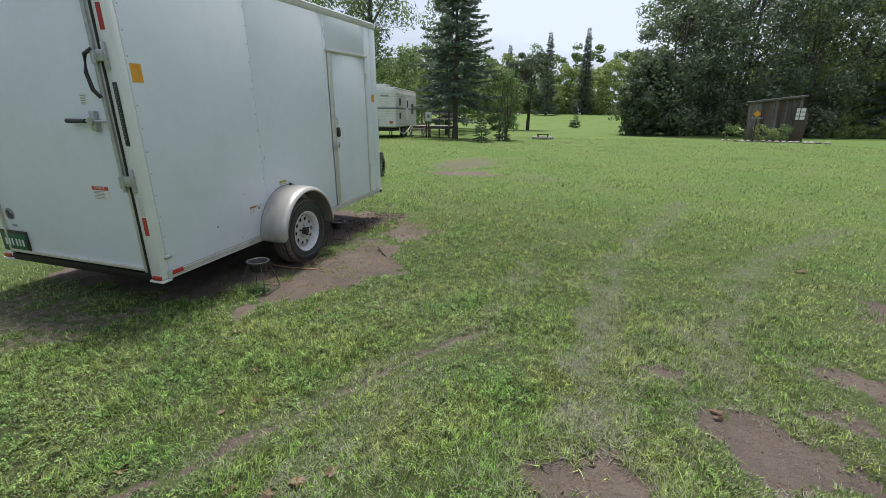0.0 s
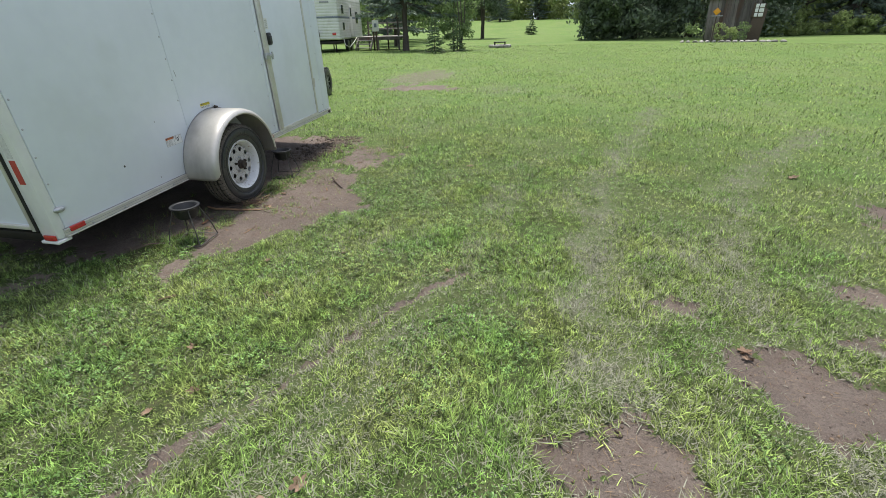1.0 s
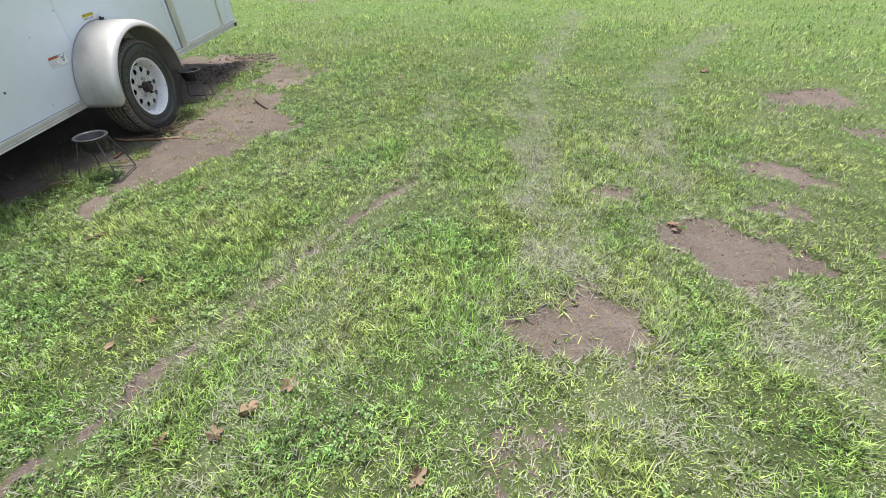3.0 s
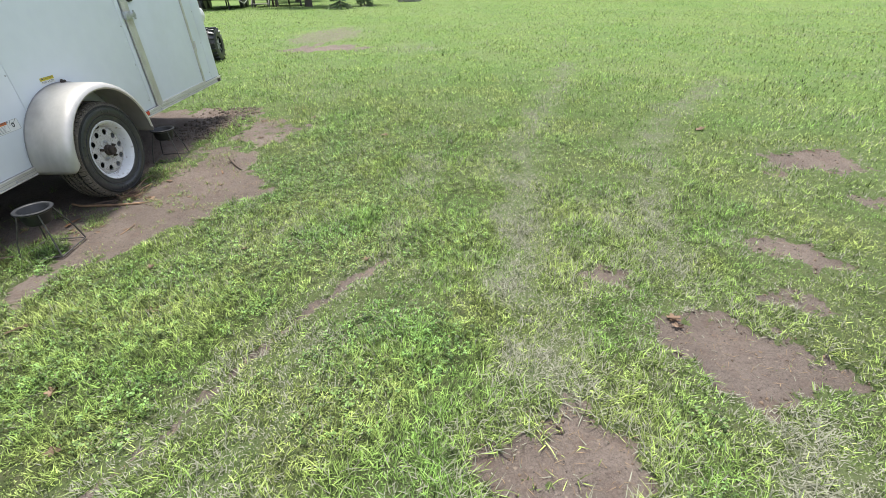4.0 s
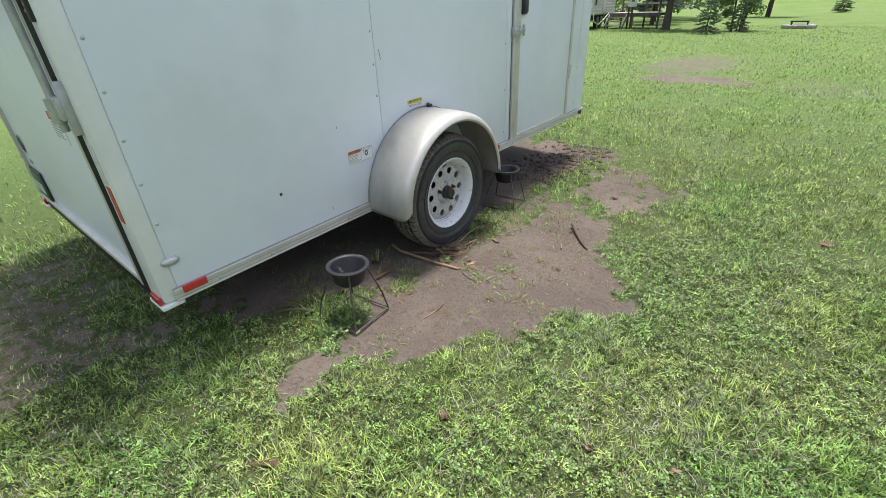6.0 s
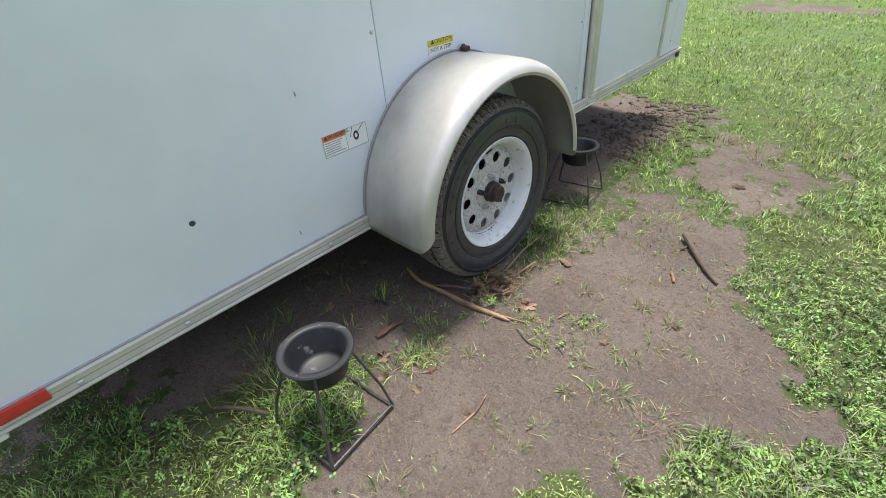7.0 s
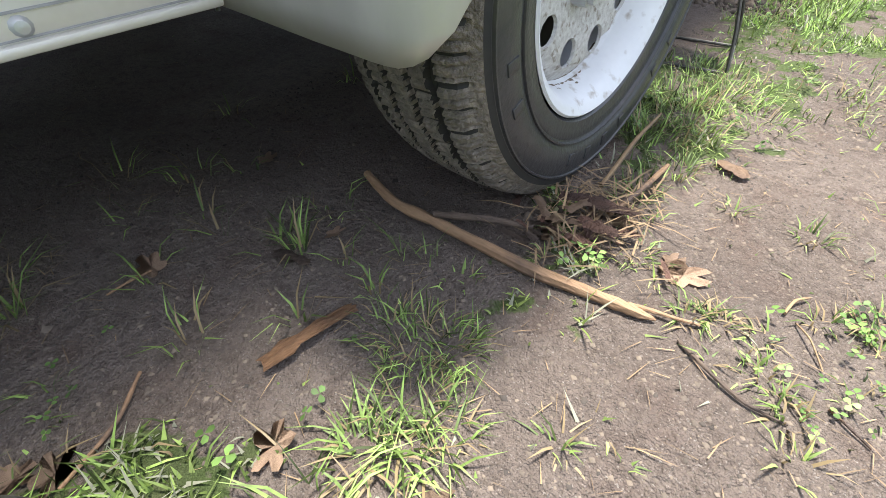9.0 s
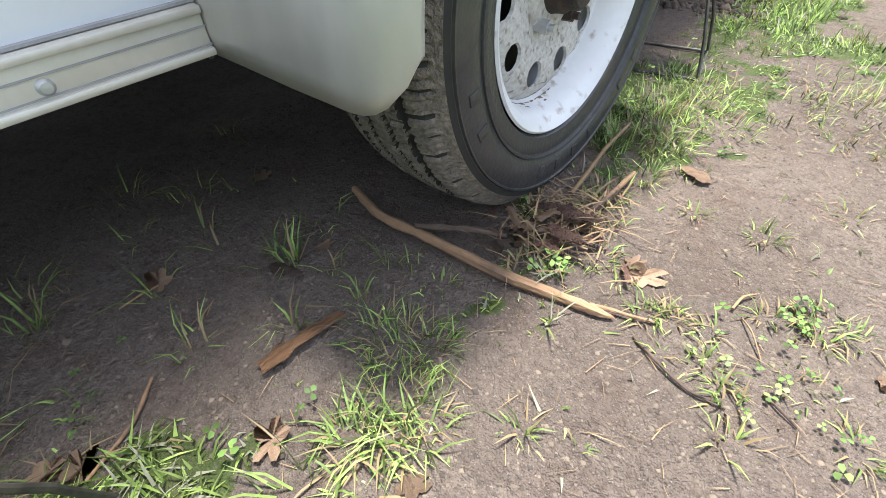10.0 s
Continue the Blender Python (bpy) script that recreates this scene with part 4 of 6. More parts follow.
    # fender: a curved sheet with a rolled outer lip
    bm = new_bm()
    R, cz, cy, out = 0.456, 0.354, -0.012, 0.294
    prof = [(-0.002, 0.004), (0.004, 0.0), (0.06, 0.0), (0.14, 0.001), (0.190, 0.0), (0.206, 0.0), (0.220, -0.001), (0.232, -0.003), (0.244, -0.006), (0.255, -0.011), (0.268, -0.024), (0.272, -0.038), (0.266, -0.048), (0.258, -0.046)]
    rows = []
    for k in range(57):
        a = radians(-3 + 186 * k / 56)
        line = []
        for x, dr in prof:
            x += (out - 0.272) * min(1.0, max(0.0, x / 0.19))
            r = R + dr
            y, z = cy - r * math.cos(a) * 0.985, cz + r * math.sin(a)
            x_low = out if dr < -0.03 else x  # the rolled lip ends with the outer edge
            z = max(z, 0.333 + (0.047 - math.sqrt(max(0.0, 0.047 ** 2 - (x_low - out + 0.047) ** 2)) if x_low > out - 0.045 else 0.0))
            line.append(bm.verts.new((x, y, z)))
        rows.append(line)
    for a, b in zip(rows, rows[1:]):
        for i in range(len(prof) - 1):
            bm.faces.new((a[i], b[i], b[i + 1], a[i + 1]))
    bmesh.ops.recalc_face_normals(bm, faces=bm.faces)
    fender = part("fender", bm, M_FENDER, t, "brushed pale metal fender")
    fender.modifiers.new("thickness", "SOLIDIFY").thickness = 0.003
    bm = new_bm()
    tube(bm, [(0.004, cy - (R + 0.005) * math.cos(radians(-3 + 186 * k / 40)) * 0.985, cz + (R + 0.005) * math.sin(radians(-3 + 186 * k / 40))) for k in range(41)], 0.0028, 6)
    part("fender_seal", bm, M_INKGREY, fender, "dark sealant line")
    bm = new_bm()
    rod(bm, (0.012, 0.055, 0.818), (0.030, 0.055, 0.812), 0.012, 0.010, 12)
    box(bm, (0.024, 0.055, 0.814), (0.024, 0.030, 0.016), 0.004)
    part("fender_lamp", bm, M_HUB, fender)
    # wheel well behind the tyre
    bm = new_bm()
    box(bm, (-0.16, 0.0, 0.50), (0.02, 0.86, 0.40), 0.01)
    part("wheel_well", bm, M_DARKSTEEL, t)
    # screws along the seams and rails
    me = screw_mesh()
    for y, z0, step, n in ((-1.478, 0.665, 0.159, 12), (-0.317, 0.93, 0.150, 11), (0.888, 0.46, 0.30, 7), (2.036, 0.46, 0.30, 7)):
        for k in range(n):
            piece("screw", me, t, Matrix.Translation((0.0, y, z0 + k * step)))
    for y in (-1.33, -1.079, -0.620, 0.58, 1.0, 1.5, 2.0):
        piece("rail_screw", me, t, Matrix.Translation((0.012, y, 0.355)) @ Matrix.Diagonal((1.3, 1.25, 1.25, 1)))
    for k in range(9):
        piece("roof_screw", me, t, Matrix.Translation((0.007, REAR_Y + 0.3 + k * 0.42, 2.602)))
    return t


trailer = build_trailer()


DISC_IN = Matrix.Translation((-0.009, 0.0, 0.0))  # how far the disc sits back in the rim


def build_wheel():
    """A trailer wheel about the x axis, its outer face towards +x."""
    w = new("wheel")
    # profile from the inner bead round the tread to the outer bead
    prof = [(-0.088, 0.196), (-0.100, 0.225), (-0.108, 0.265), (-0.103, 0.305), (-0.090, 0.327)]
    tread = [(-0.082, 0.336), (-0.066, 0.3405), (-0.060, 0.3405), (-0.058, 0.333), (-0.050, 0.333), (-0.048, 0.343), (-0.026, 0.344), (-0.024, 0.335), (-0.015, 0.335), (-0.013, 0.3445),
             (0.013, 0.3445), (0.015, 0.335), (0.024, 0.335), (0.026, 0.344), (0.048, 0.343), (0.050, 0.333), (0.058, 0.333), (0.060, 0.3405), (0.066, 0.3405), (0.082, 0.336)]
    outer = [(0.090, 0.327), (0.0992, 0.3162), (0.103, 0.312), (0.107, 0.296), (0.1085, 0.292), (0.110, 0.275), (0.109, 0.258), (0.1075, 0.256), (0.101, 0.242), (0.102, 0.239), (0.0985, 0.228), (0.097, 0.216), (0.082, 0.206)]

    def dip(i, k):
        if i in (-1, 0, 1, 2, 17, 18, 19, 20):
            return 0.0060 if k % 10 in (0, 1) else (0.0042 if k % 4 == 0 else 0.0)
        if i in (5, 6, 13, 14):
            return 0.0050 if (k + (5 if i > 10 else 0)) % 12 in (0, 1) else (0.0042 if (k + i) % 4 == 0 else 0.0)
        if i in (9, 10):
            return 0.0042 if k % 4 == 0 else 0.0
        return 0.0

    bm = new_bm()
    lathe(bm, [prof[-1]] + tread + [outer[0], (0.096, 0.3195), (0.1000, 0.3155), (0.1036, 0.3120), (0.1062, 0.303)], "x", 660, dip=lambda i, k: dip(i - 1, k), sway=lambda i, k: 0.0028 * (abs((k % 20) - 10) / 5.0 - 1) if 3 <= i - 1 <= 16 else 0.0)
    tread_ob = bm
    bm = new_bm()
    lathe(bm, prof, "x", 96)
    lathe(bm, [(0.1055, 0.3035)] + outer[3:], "x", 96)
    for ring in (0.299, 0.247):
        lathe(bm, [(0.1045 if ring > 0.27 else 0.1035, ring + 0.003), (0.1095 if ring > 0.27 else 0.1072, ring + 0.0012), (0.1095 if ring > 0.27 else 0.1072, ring - 0.0012), (0.1055 if ring > 0.27 else 0.1020, ring - 0.003)], "x", 96)
    # raised marks on the sidewall
    for k in range(30):
        a = k * math.tau / 30
        if k % 10 in (1, 2, 3, 4, 6, 7):
            box(bm, (0.1085, 0.272 * math.cos(a), 0.272 * math.sin(a)), (0.0060, 0.020, 0.016), 0.001, Euler((a, 0, 0)).to_matrix())
    tyre = part("tyre", bm, M_RUBBER, w, "black radial tyre with dusty sidewall", Matrix.Translation((-0.022, 0.0, 0.0)) @ Matrix.Diagonal((1.0, 1.02, 1.02, 1.0)))
    tread_part = part("tread", tread_ob, M_TREAD, tyre, "mud-dusted tread", soft=False)
    tread_part.data.materials.append(M_GROOVESHADE)
    # shade in grooves and slits is painted near black between the muddy blocks
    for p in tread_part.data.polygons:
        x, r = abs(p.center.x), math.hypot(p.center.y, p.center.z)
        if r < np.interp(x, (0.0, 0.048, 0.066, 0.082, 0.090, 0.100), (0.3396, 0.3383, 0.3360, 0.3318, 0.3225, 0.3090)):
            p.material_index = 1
    bm = new_bm()
    lathe(bm, [(-0.088, 0.205), (-0.082, 0.196), (-0.05, 0.190), (-0.03, 0.165), (0.00, 0.168), (0.025, 0.182), (0.050, 0.194), (0.058, 0.198), (0.064, 0.210), (0.072, 0.2145), (0.075, 0.211), (0.070, 0.202), (0.062, 0.193), (0.052, 0.188), (0.030, 0.180), (0.012, 0.178), (0.003, 0.177)], "x", 72)
    rim = part("rim", bm, M_RIM, w, "white painted steel rim")
    # caked mud in the crease between disc and rim
    mr = random.Random(8)
    bm = new_bm()
    band = []
    for k in range(241):
        a = k * math.tau / 240
        low = max(0.0, -math.sin(a + 0.25))
        wide = 0.002 + 0.006 * mr.random() + (0.010 + 0.012 * mr.random()) * low ** 3
        ca, sa = math.cos(a), math.sin(a)
        band.append([bm.verts.new((x, r * ca, r * sa)) for x, r in ((0.0178, 0.1800 - wide * 0.8), (0.0215, 0.1772), (0.0145 + wide * 1.25, 0.1782 + wide * 0.12))])
    for a, b in zip(band, band[1:]):
        for i in range(2):
            bm.faces.new((a[i], a[i + 1], b[i + 1], b[i]))
    bmesh.ops.recalc_face_normals(bm, faces=bm.faces)
    part("mud", bm, M_MUD, rim, "dried brown mud in the rim's crease", DISC_IN)
    # disc with ten round holes
    bm = new_bm()
    r0, r1, rc, rh, N = 0.068, 0.180, 0.131, 0.0215, 10

    def depth(r):
        return 0.038 - 0.022 * max(0.0, (r - 0.156) / 0.024) - 0.006 * max(0.0, (0.09 - r) / 0.02)

    for k in range(N):
        a0, a1 = (k - 0.5) * math.tau / N, (k + 0.5) * math.tau / N
        edge = []
        for i in range(6):
            edge.append((r1, a0 + (a1 - a0) * i / 6))
        for i in range(4):
            edge.append((r1 + (r0 - r1) * i / 4, a1))
        for i in range(6):
            edge.append((r0, a1 + (a0 - a1) * i / 6))
        for i in range(4):
            edge.append((r0 + (r1 - r0) * i / 4, a0))
        am = (a0 + a1) / 2
        cyy, czz = rc * math.cos(am), rc * math.sin(am)
        ov, hv, iv = [], [], []
        for r, a in edge:
            y, z = r * math.cos(a), r * math.sin(a)
            ang = math.atan2(z - czz, y - cyy)
            ov.append(bm.verts.new((depth(r), y, z)))
            hv.append(bm.verts.new((depth(rc), cyy + rh * math.cos(ang), czz + rh * math.sin(ang))))
            iv.append(bm.verts.new((depth(rc) - 0.005, cyy + rh * 0.93 * math.cos(ang), czz + rh * 0.93 * math.sin(ang))))
        m = len(edge)
        for i in range(m):
            j = (i + 1) % m
            bm.faces.new((ov[i], ov[j], hv[j], hv[i]))
            bm.faces.new((hv[i], hv[j], iv[j], iv[i]))
    bmesh.ops.remove_doubles(bm, verts=bm.verts, dist=0.0004)
    lathe(bm, [(0.028, 0.070), (0.036, 0.066), (0.041, 0.056), (0.041, 0.040)], "x", 40)
    bmesh.ops.recalc_face_normals(bm, faces=bm.faces)
    part("disc", bm, M_RIMDIRT, w, "dusty white wheel disc with round holes", DISC_IN)
    part("brake_drum", rod(new_bm(), (-0.08, 0, 0), (-0.022, 0, 0), 0.150, sides=40), M_DARKSTEEL, w)
    bm = new_bm()
    lathe(bm, [(0.028, 0.050), (0.036, 0.047), (0.042, 0.040), (0.060, 0.038), (0.064, 0.032), (0.082, 0.031), (0.086, 0.027), (0.0865, 0.013), (0.083, 0.011), (0.083, 0.0)], "x", 32)
    part("hub_cap", bm, M_HUB, w, "rusty dark hub cap", DISC_IN)
    for k in range(5):
        a = k * math.tau / 5 + 0.3
        y, z = 0.062 * math.cos(a), 0.062 * math.sin(a)
        bm = new_bm()
        rod(bm, (0.030, y, z), (0.054, y, z), 0.0115, 0.0105, 6)
        rod(bm, (0.054, y, z), (0.064, y, z), 0.006, sides=8)
        part("lug_nut", bm, M_CHROME if k % 2 else M_HUB, w, "", DISC_IN)
    bm = new_bm()
    box(bm, (0.048, 0.184 * math.cos(1.75), 0.184 * math.sin(1.75)), (0.02, 0.012, 0.034), 0.004, Euler((1.75, 0, 0)).to_matrix())
    part("balance_weight", bm, M_DARKSTEEL, rim)
    w.parent = trailer
    w.matrix_basis = pose(0.140, 0, 0.328)
    return w


wheel = build_wheel()
far_wheel = copy_thing(wheel, pose(-WIDE - 0.140, 0, 0.328, 0, 0, 180))


# ---- feeding bowls on wire stands ----
def build_bowl_stand(at):
    s = thing("bowl_stand", "black bowl in a worn wire stand beside the trailer", "bowl stand", at, "bowl stands")
    bm = new_bm()
    lathe(bm, [(0.190, 0.0), (0.190, 0.052), (0.194, 0.060), (0.200, 0.066), (0.272, 0.077), (0.276, 0.080), (0.2785, 0.086), (0.2785, 0.097), (0.275, 0.1005), (0.270, 0.099), (0.268, 0.084), (0.198, 0.071), (0.186, 0.060), (0.186, 0.0)], "z", 56)
    part("bowl", bm, M_BOWL, s, "black plastic bowl")
    r, b = 0.0042, 0.118
    corners = [(b, b), (-b, b), (-b, -b), (b, -b)]
    for k in range(4):
        (x0, y0), (x1, y1) = corners[k], corners[(k + 1) % 4]
        part("base_bar", rod(new_bm(), (x0, y0, 0.006), (x1, y1, 0.006), r, sides=8), M_WIRE, s)
        l = 0.082 / math.hypot(x0, y0)
        part("leg", tube(new_bm(), [(x0, y0, 0.006), (x0 * 0.86, y0 * 0.86, 0.10), (x0 * l, y0 * l, 0.262)], r, 8), M_WIRE, s)
    bm = new_bm()
    tube(bm, [(0.0835 * math.cos(k * math.tau / 32), 0.0835 * math.sin(k * math.tau / 32), 0.262) for k in range(33)], r, 6)
    part("ring", bm, M_WIRE, s)
    return s


stand_a = build_bowl_stand(pose(0.310, -0.885, ground_z(0.31, -0.88), 0, 0, 8))
stand_b = copy_thing(stand_a, pose(0.125, 0.740, ground_z(0.12, 0.74), 0, 0, 12))


# ---- trees ----
def leaf_cloud(rng, centres, radii, per, size, flat=0.75):
    """Leaves of four points near the outside of many clumps."""
    n = len(centres) * per
    c, r = np.repeat(centres, per, 0), np.repeat(radii, per)
    d = rng.normal(0, 1, (n, 3))
    d /= np.linalg.norm(d, axis=1)[:, None]
    p = c + d * (r * rng.uniform(0.35, 1.08, n) ** 0.6)[:, None] * np.array([1, 1, flat])
    u = rng.normal(0, 1, (n, 3))
    u -= 0.8 * (u * d).sum(1)[:, None] * d
    u /= np.linalg.norm(u, axis=1)[:, None]
    v = np.cross(u, d + rng.normal(0, 0.5, (n, 3)))
    v /= np.linalg.norm(v, axis=1)[:, None] + 1e-9
    s = (size * rng.uniform(0.6, 1.35, n))[:, None]
    verts = np.stack([p - u * s, p - v * s * 0.5, p + u * s, p + v * s * 0.5], 1).reshape(-1, 3)
    faces = np.arange(n * 4).reshape(-1, 4)
    return verts, faces


def broad_tree(name, x, y, tall, wide, base, mat, seed, label, clumps=40, per=150, leaf=0.11, stems=1, bark=M_BARK, group="", low=0.0, clump=1.0):
    """Stems with limbs, and a crown of leaf clumps that leaves gaps."""
    rng = np.random.RandomState(seed)
    t = thing(name, label, "tree", pose(x, y, ground_z(x, y) - 0.05), group)
    rise = tall - base
    u = rng.uniform(0, 1, clumps)
    a = rng.uniform(0, math.tau, clumps)
    prof = np.sin(np.clip(0.12 + 0.88 * u, 0, 1) * math.pi * 0.94) ** 0.65
    rad = wide / 2 * prof * np.sqrt(rng.uniform(0.15, 1.0, clumps))
    rr = wide * rng.uniform(0.09, 0.19, clumps) * (0.6 + 0.5 * prof) * clump
    centres = np.stack([rad * np.cos(a), rad * np.sin(a), base + rise * u], -1)
    if low:
        k = int(clumps * low)
        centres[:k, 2] = rng.uniform(0.2, base + 0.3 * rise, k)
    v, f = leaf_cloud(rng, centres, rr, per, leaf)
    v[:, 2] = np.maximum(v[:, 2], 0.05)
    crown = new("crown", mesh_from("crown", v, f, mat))
    crown.parent = t
    for s in range(stems):
        off = (rng.uniform(-0.22, 0.22), rng.uniform(-0.2, 0.2)) if stems > 1 else (0, 0)
        r0 = max(0.05, tall * 0.016) * (0.7 if stems > 1 else 1)
        bend = rng.uniform(-0.06, 0.06, 2) * tall * (1.6 if stems > 1 else 0.6)
        bm = new_bm()
        top = Vector((off[0] + bend[0], off[1] + bend[1], base + rise * 0.75))
        tube(bm, [(off[0], off[1], -0.1), (off[0] * 1.1, off[1] * 1.1, base * 0.4), (off[0] * 1.6 + bend[0] * 0.4, off[1] * 1.6 + bend[1] * 0.4, base + rise * 0.25), tuple(top)], [r0 * 1.25, r0, r0 * 0.75, r0 * 0.2], 9)
        trunk = part("trunk", bm, bark, t)
        for k in range(0, clumps, max(1, clumps // (14 // stems))):
            z = min(max(base * 0.8, centres[k][2] * 0.65), top.z * 0.9)
            h = z / top.z
            part("limb", tube(new_bm(), [(off[0] * 1.3 + bend[0] * h, off[1] * 1.3 + bend[1] * h, z), (centres[k][0] * 0.5, centres[k][1] * 0.5, (z + centres[k][2]) / 2 + 0.1), tuple(centres[k])], [r0 * 0.4, r0 * 0.25, r0 * 0.08], 6), bark, trunk)
    return t


def spruce(name, x, y, tall, wide, base, mat, seed, label, sprays=26, group="", size=1.0, gap=0.32):
    """A straight trunk with whorls of drooping branches that carry flat needle sprays."""
    rng = np.random.RandomState(seed)
    t = thing(name, label, "tree", pose(x, y, ground_z(x, y) - 0.03), group)
    bm = new_bm()
    r0 = tall * 0.015 + 0.01
    tube(bm, [(0, 0, -0.1), (0, 0, base), (0.02, 0, tall * 0.5), (0, 0, tall)], [r0 * 1.25, r0, r0 * 0.6, 0.01], 10)
    trunk = part("trunk", bm, M_BARK, t)
    vs, z = [], base
    wood = new_bm()
    while z < tall * 0.985:
        h = (z - base) / (tall - base)
        reach = wide / 2 * (1 - h) ** 0.8 * (0.82 + 0.3 * rng.uniform())
        arms = max(4, int(9 * (1 - h * 0.5)))
        a0 = rng.uniform(0, math.tau)
        for k in range(arms):
            a = a0 + k * math.tau / arms + rng.normal(0, 0.25)
            l = max(0.12, reach * rng.uniform(0.6, 1.2))
            d = np.array([math.cos(a), math.sin(a)])
            rise = 0.25 * h - 0.22 + rng.normal(0, 0.08)
            end = np.array([d[0] * l, d[1] * l, z + l * rise])
            if l > 0.5:
                tube(wood, [(0, 0, z), (d[0] * l * 0.5, d[1] * l * 0.5, z + l * rise * 0.7 - 0.04 * l), tuple(end)], [0.018 * size, 0.012 * size, 0.004], 4)
            n = max(4, int(sprays * l / 1.2))
            u = rng.uniform(0.12, 1.0, n) ** 0.8
            p = np.stack([d[0] * l * u, d[1] * l * u, z + l * rise * u - 0.10 * l * np.sin(u * math.pi)], -1)
            side = rng.choice([-1, 1], n) * rng.uniform(0.3, 1.0, n)
            q = np.stack([-d[1] * side + d[0] * 0.7, d[0] * side + d[1] * 0.7, rng.normal(-0.35, 0.3, n)], -1)
            q /= np.linalg.norm(q, axis=1)[:, None]
            s = (rng.uniform(0.10, 0.26, n) * (0.5 + 0.6 * (1 - u)) * size + 0.04 * size)[:, None]
            w = np.cross(q, rng.normal(0, 1, (n, 3)))
            w /= np.linalg.norm(w, axis=1)[:, None]
            vs.append(np.stack([p, p + q * s * 0.5 - w * s * 0.24, p + q * s * 1.15, p + q * s * 0.5 + w * s * 0.24], 1).reshape(-1, 3))
        z += max(0.06, gap * size * (1 - 0.55 * h) * rng.uniform(0.8, 1.2))
    v = np.concatenate(vs)
    v[:, 2] = np.maximum(v[:, 2], 0.03)
    crown = new("crown", mesh_from("crown", v, np.arange(len(v)).reshape(-1, 4), mat))
    crown.parent = t
    part("branches", wood, M_BARK, t)
    return t


spruce("spruce_tree", -5.95, 25.3, 11.8, 6.9, 2.7, M_NEEDLE, 5, "tall dark spruce with a bare lower trunk beside a deck", sprays=62, size=1.45, gap=0.38)
spruce("spruce_tree", -9.1, 33.0, 8.6, 5.6, 1.6, M_NEEDLE, 4, "broad dark spruce behind the deck", sprays=46, size=1.5, gap=0.44)
spruce("young_spruce", -3.25, 21.6, 1.75, 1.35, 0.25, M_NEEDLEYOUNG, 6, "young spruce on the lawn", sprays=130, size=0.46, group="young spruces")
spruce("young_spruce", -2.55, 24.2, 1.5, 1.4, 0.15, M_NEEDLEYOUNG, 7, "small bushy spruce on the lawn", sprays=130, size=0.46, group="young spruces")
spruce("young_spruce", 0.0, 60.0, 1.75, 2.3, 0.15, M_NEEDLEYOUNG, 8, "small bushy spruce far down the lawn", sprays=100, size=0.7, group="young spruces")
broad_tree("sapling", -2.75, 25.4, 4.3, 2.8, 0.8, M_LEAF, 9, "slender leafy sapling with several thin stems", 40, 130, 0.075, 4)
broad_tree("lawn_tree", -4.4, 46.5, 7.9, 5.2, 2.4, M_LEAFDARK, 10, "dark leafy tree with several leaning stems on the lawn", 55, 150, 0.13, 4)
broad_tree("birch_tree", -13.2, 27.5, 15.5, 8.0, 5.0, M_LEAF, 11, "tall airy birch behind the camping trailer", 70, 190, 0.11)
broad_tree("birch_tree", -11.0, 39.5, 12.0, 6.0, 2.5, M_LEAF, 12, "tall airy birch behind the camping trailer", 60, 150, 0.12)
# the great thicket beside the shed
for k, (x, y, tall, wide) in enumerate([(9.2, 40.5, 11.5, 9.5), (14.0, 42.5, 17.0, 11.0), (19.3, 44.0, 15.0, 9.5), (7.0, 38.8, 6.0, 5.2)]):
    broad_tree("thicket_tree", x, y, tall, wide, 1.2, M_LEAFDARK, 20 + k, "dense dark leafy tree with grey-green leaves", 160, 140, 0.14, 3, low=0.28, group="thicket", clump=0.80)
broad_tree("maple_tree", 11.5, 51.0, 20.0, 10.5, 4.0, M_LEAF, 29, "tall green tree behind the thicket", 90, 150, 0.16)
for k, (x, y, tall, wide) in enumerate([(24.3, 48.0, 18.5, 9.0), (29.0, 50.0, 20.0, 9.0), (21.5, 52.0, 20.0, 9.0)]):
    broad_tree("edge_tree", x, y, tall, wide, 1.0, M_LEAFLIGHT if k != 1 else M_LEAF, 40 + k, "tall leafy tree at the forest edge", 90, 170, 0.15, low=0.25)
for k, (x, y, tall, wide) in enumerate([(27.5, 46.0, 20.0, 7.5), (32.5, 47.0, 22.0, 8.0), (23.5, 57.0, 23.0, 7.0)]):
    spruce("edge_spruce", x, y, tall, wide, 1.2, M_NEEDLE, 50 + k, "tall dark spruce at the forest edge", sprays=44, size=1.9, gap=0.30, group="edge spruces")


def woods(name, spots, mat, seed, label, leaf, per=70):
    """Far trees nobody could count, as one body of leaves and stems."""
    rng = np.random.RandomState(seed)
    cs, rs = [], []
    for x, y, tall, wide in spots:
        n = 38
        u = rng.uniform(0, 1, n) ** 1.25
        a = rng.uniform(0, math.tau, n)
        p = np.sin(np.clip(0.30 + 0.70 * u, 0, 1) * math.pi * 0.94) ** 0.6
        r = wide / 2 * p * np.sqrt(rng.uniform(0.1, 1, n))
        cs.append(np.stack([x + r * np.cos(a), y + r * np.sin(a), ground_z(x, y) + tall * (0.02 + 0.93 * u)], -1))
        rs.append(wide * rng.uniform(0.13, 0.24, n))
    v, f = leaf_cloud(rng, np.concatenate(cs), np.concatenate(rs), per, leaf)
    v[:, 2] = np.maximum(v[:, 2], rise(v[:, 0], v[:, 1]))
    tagged(new(name, mesh_from(name, v, f, mat)), label, "woods", kind="stuff")


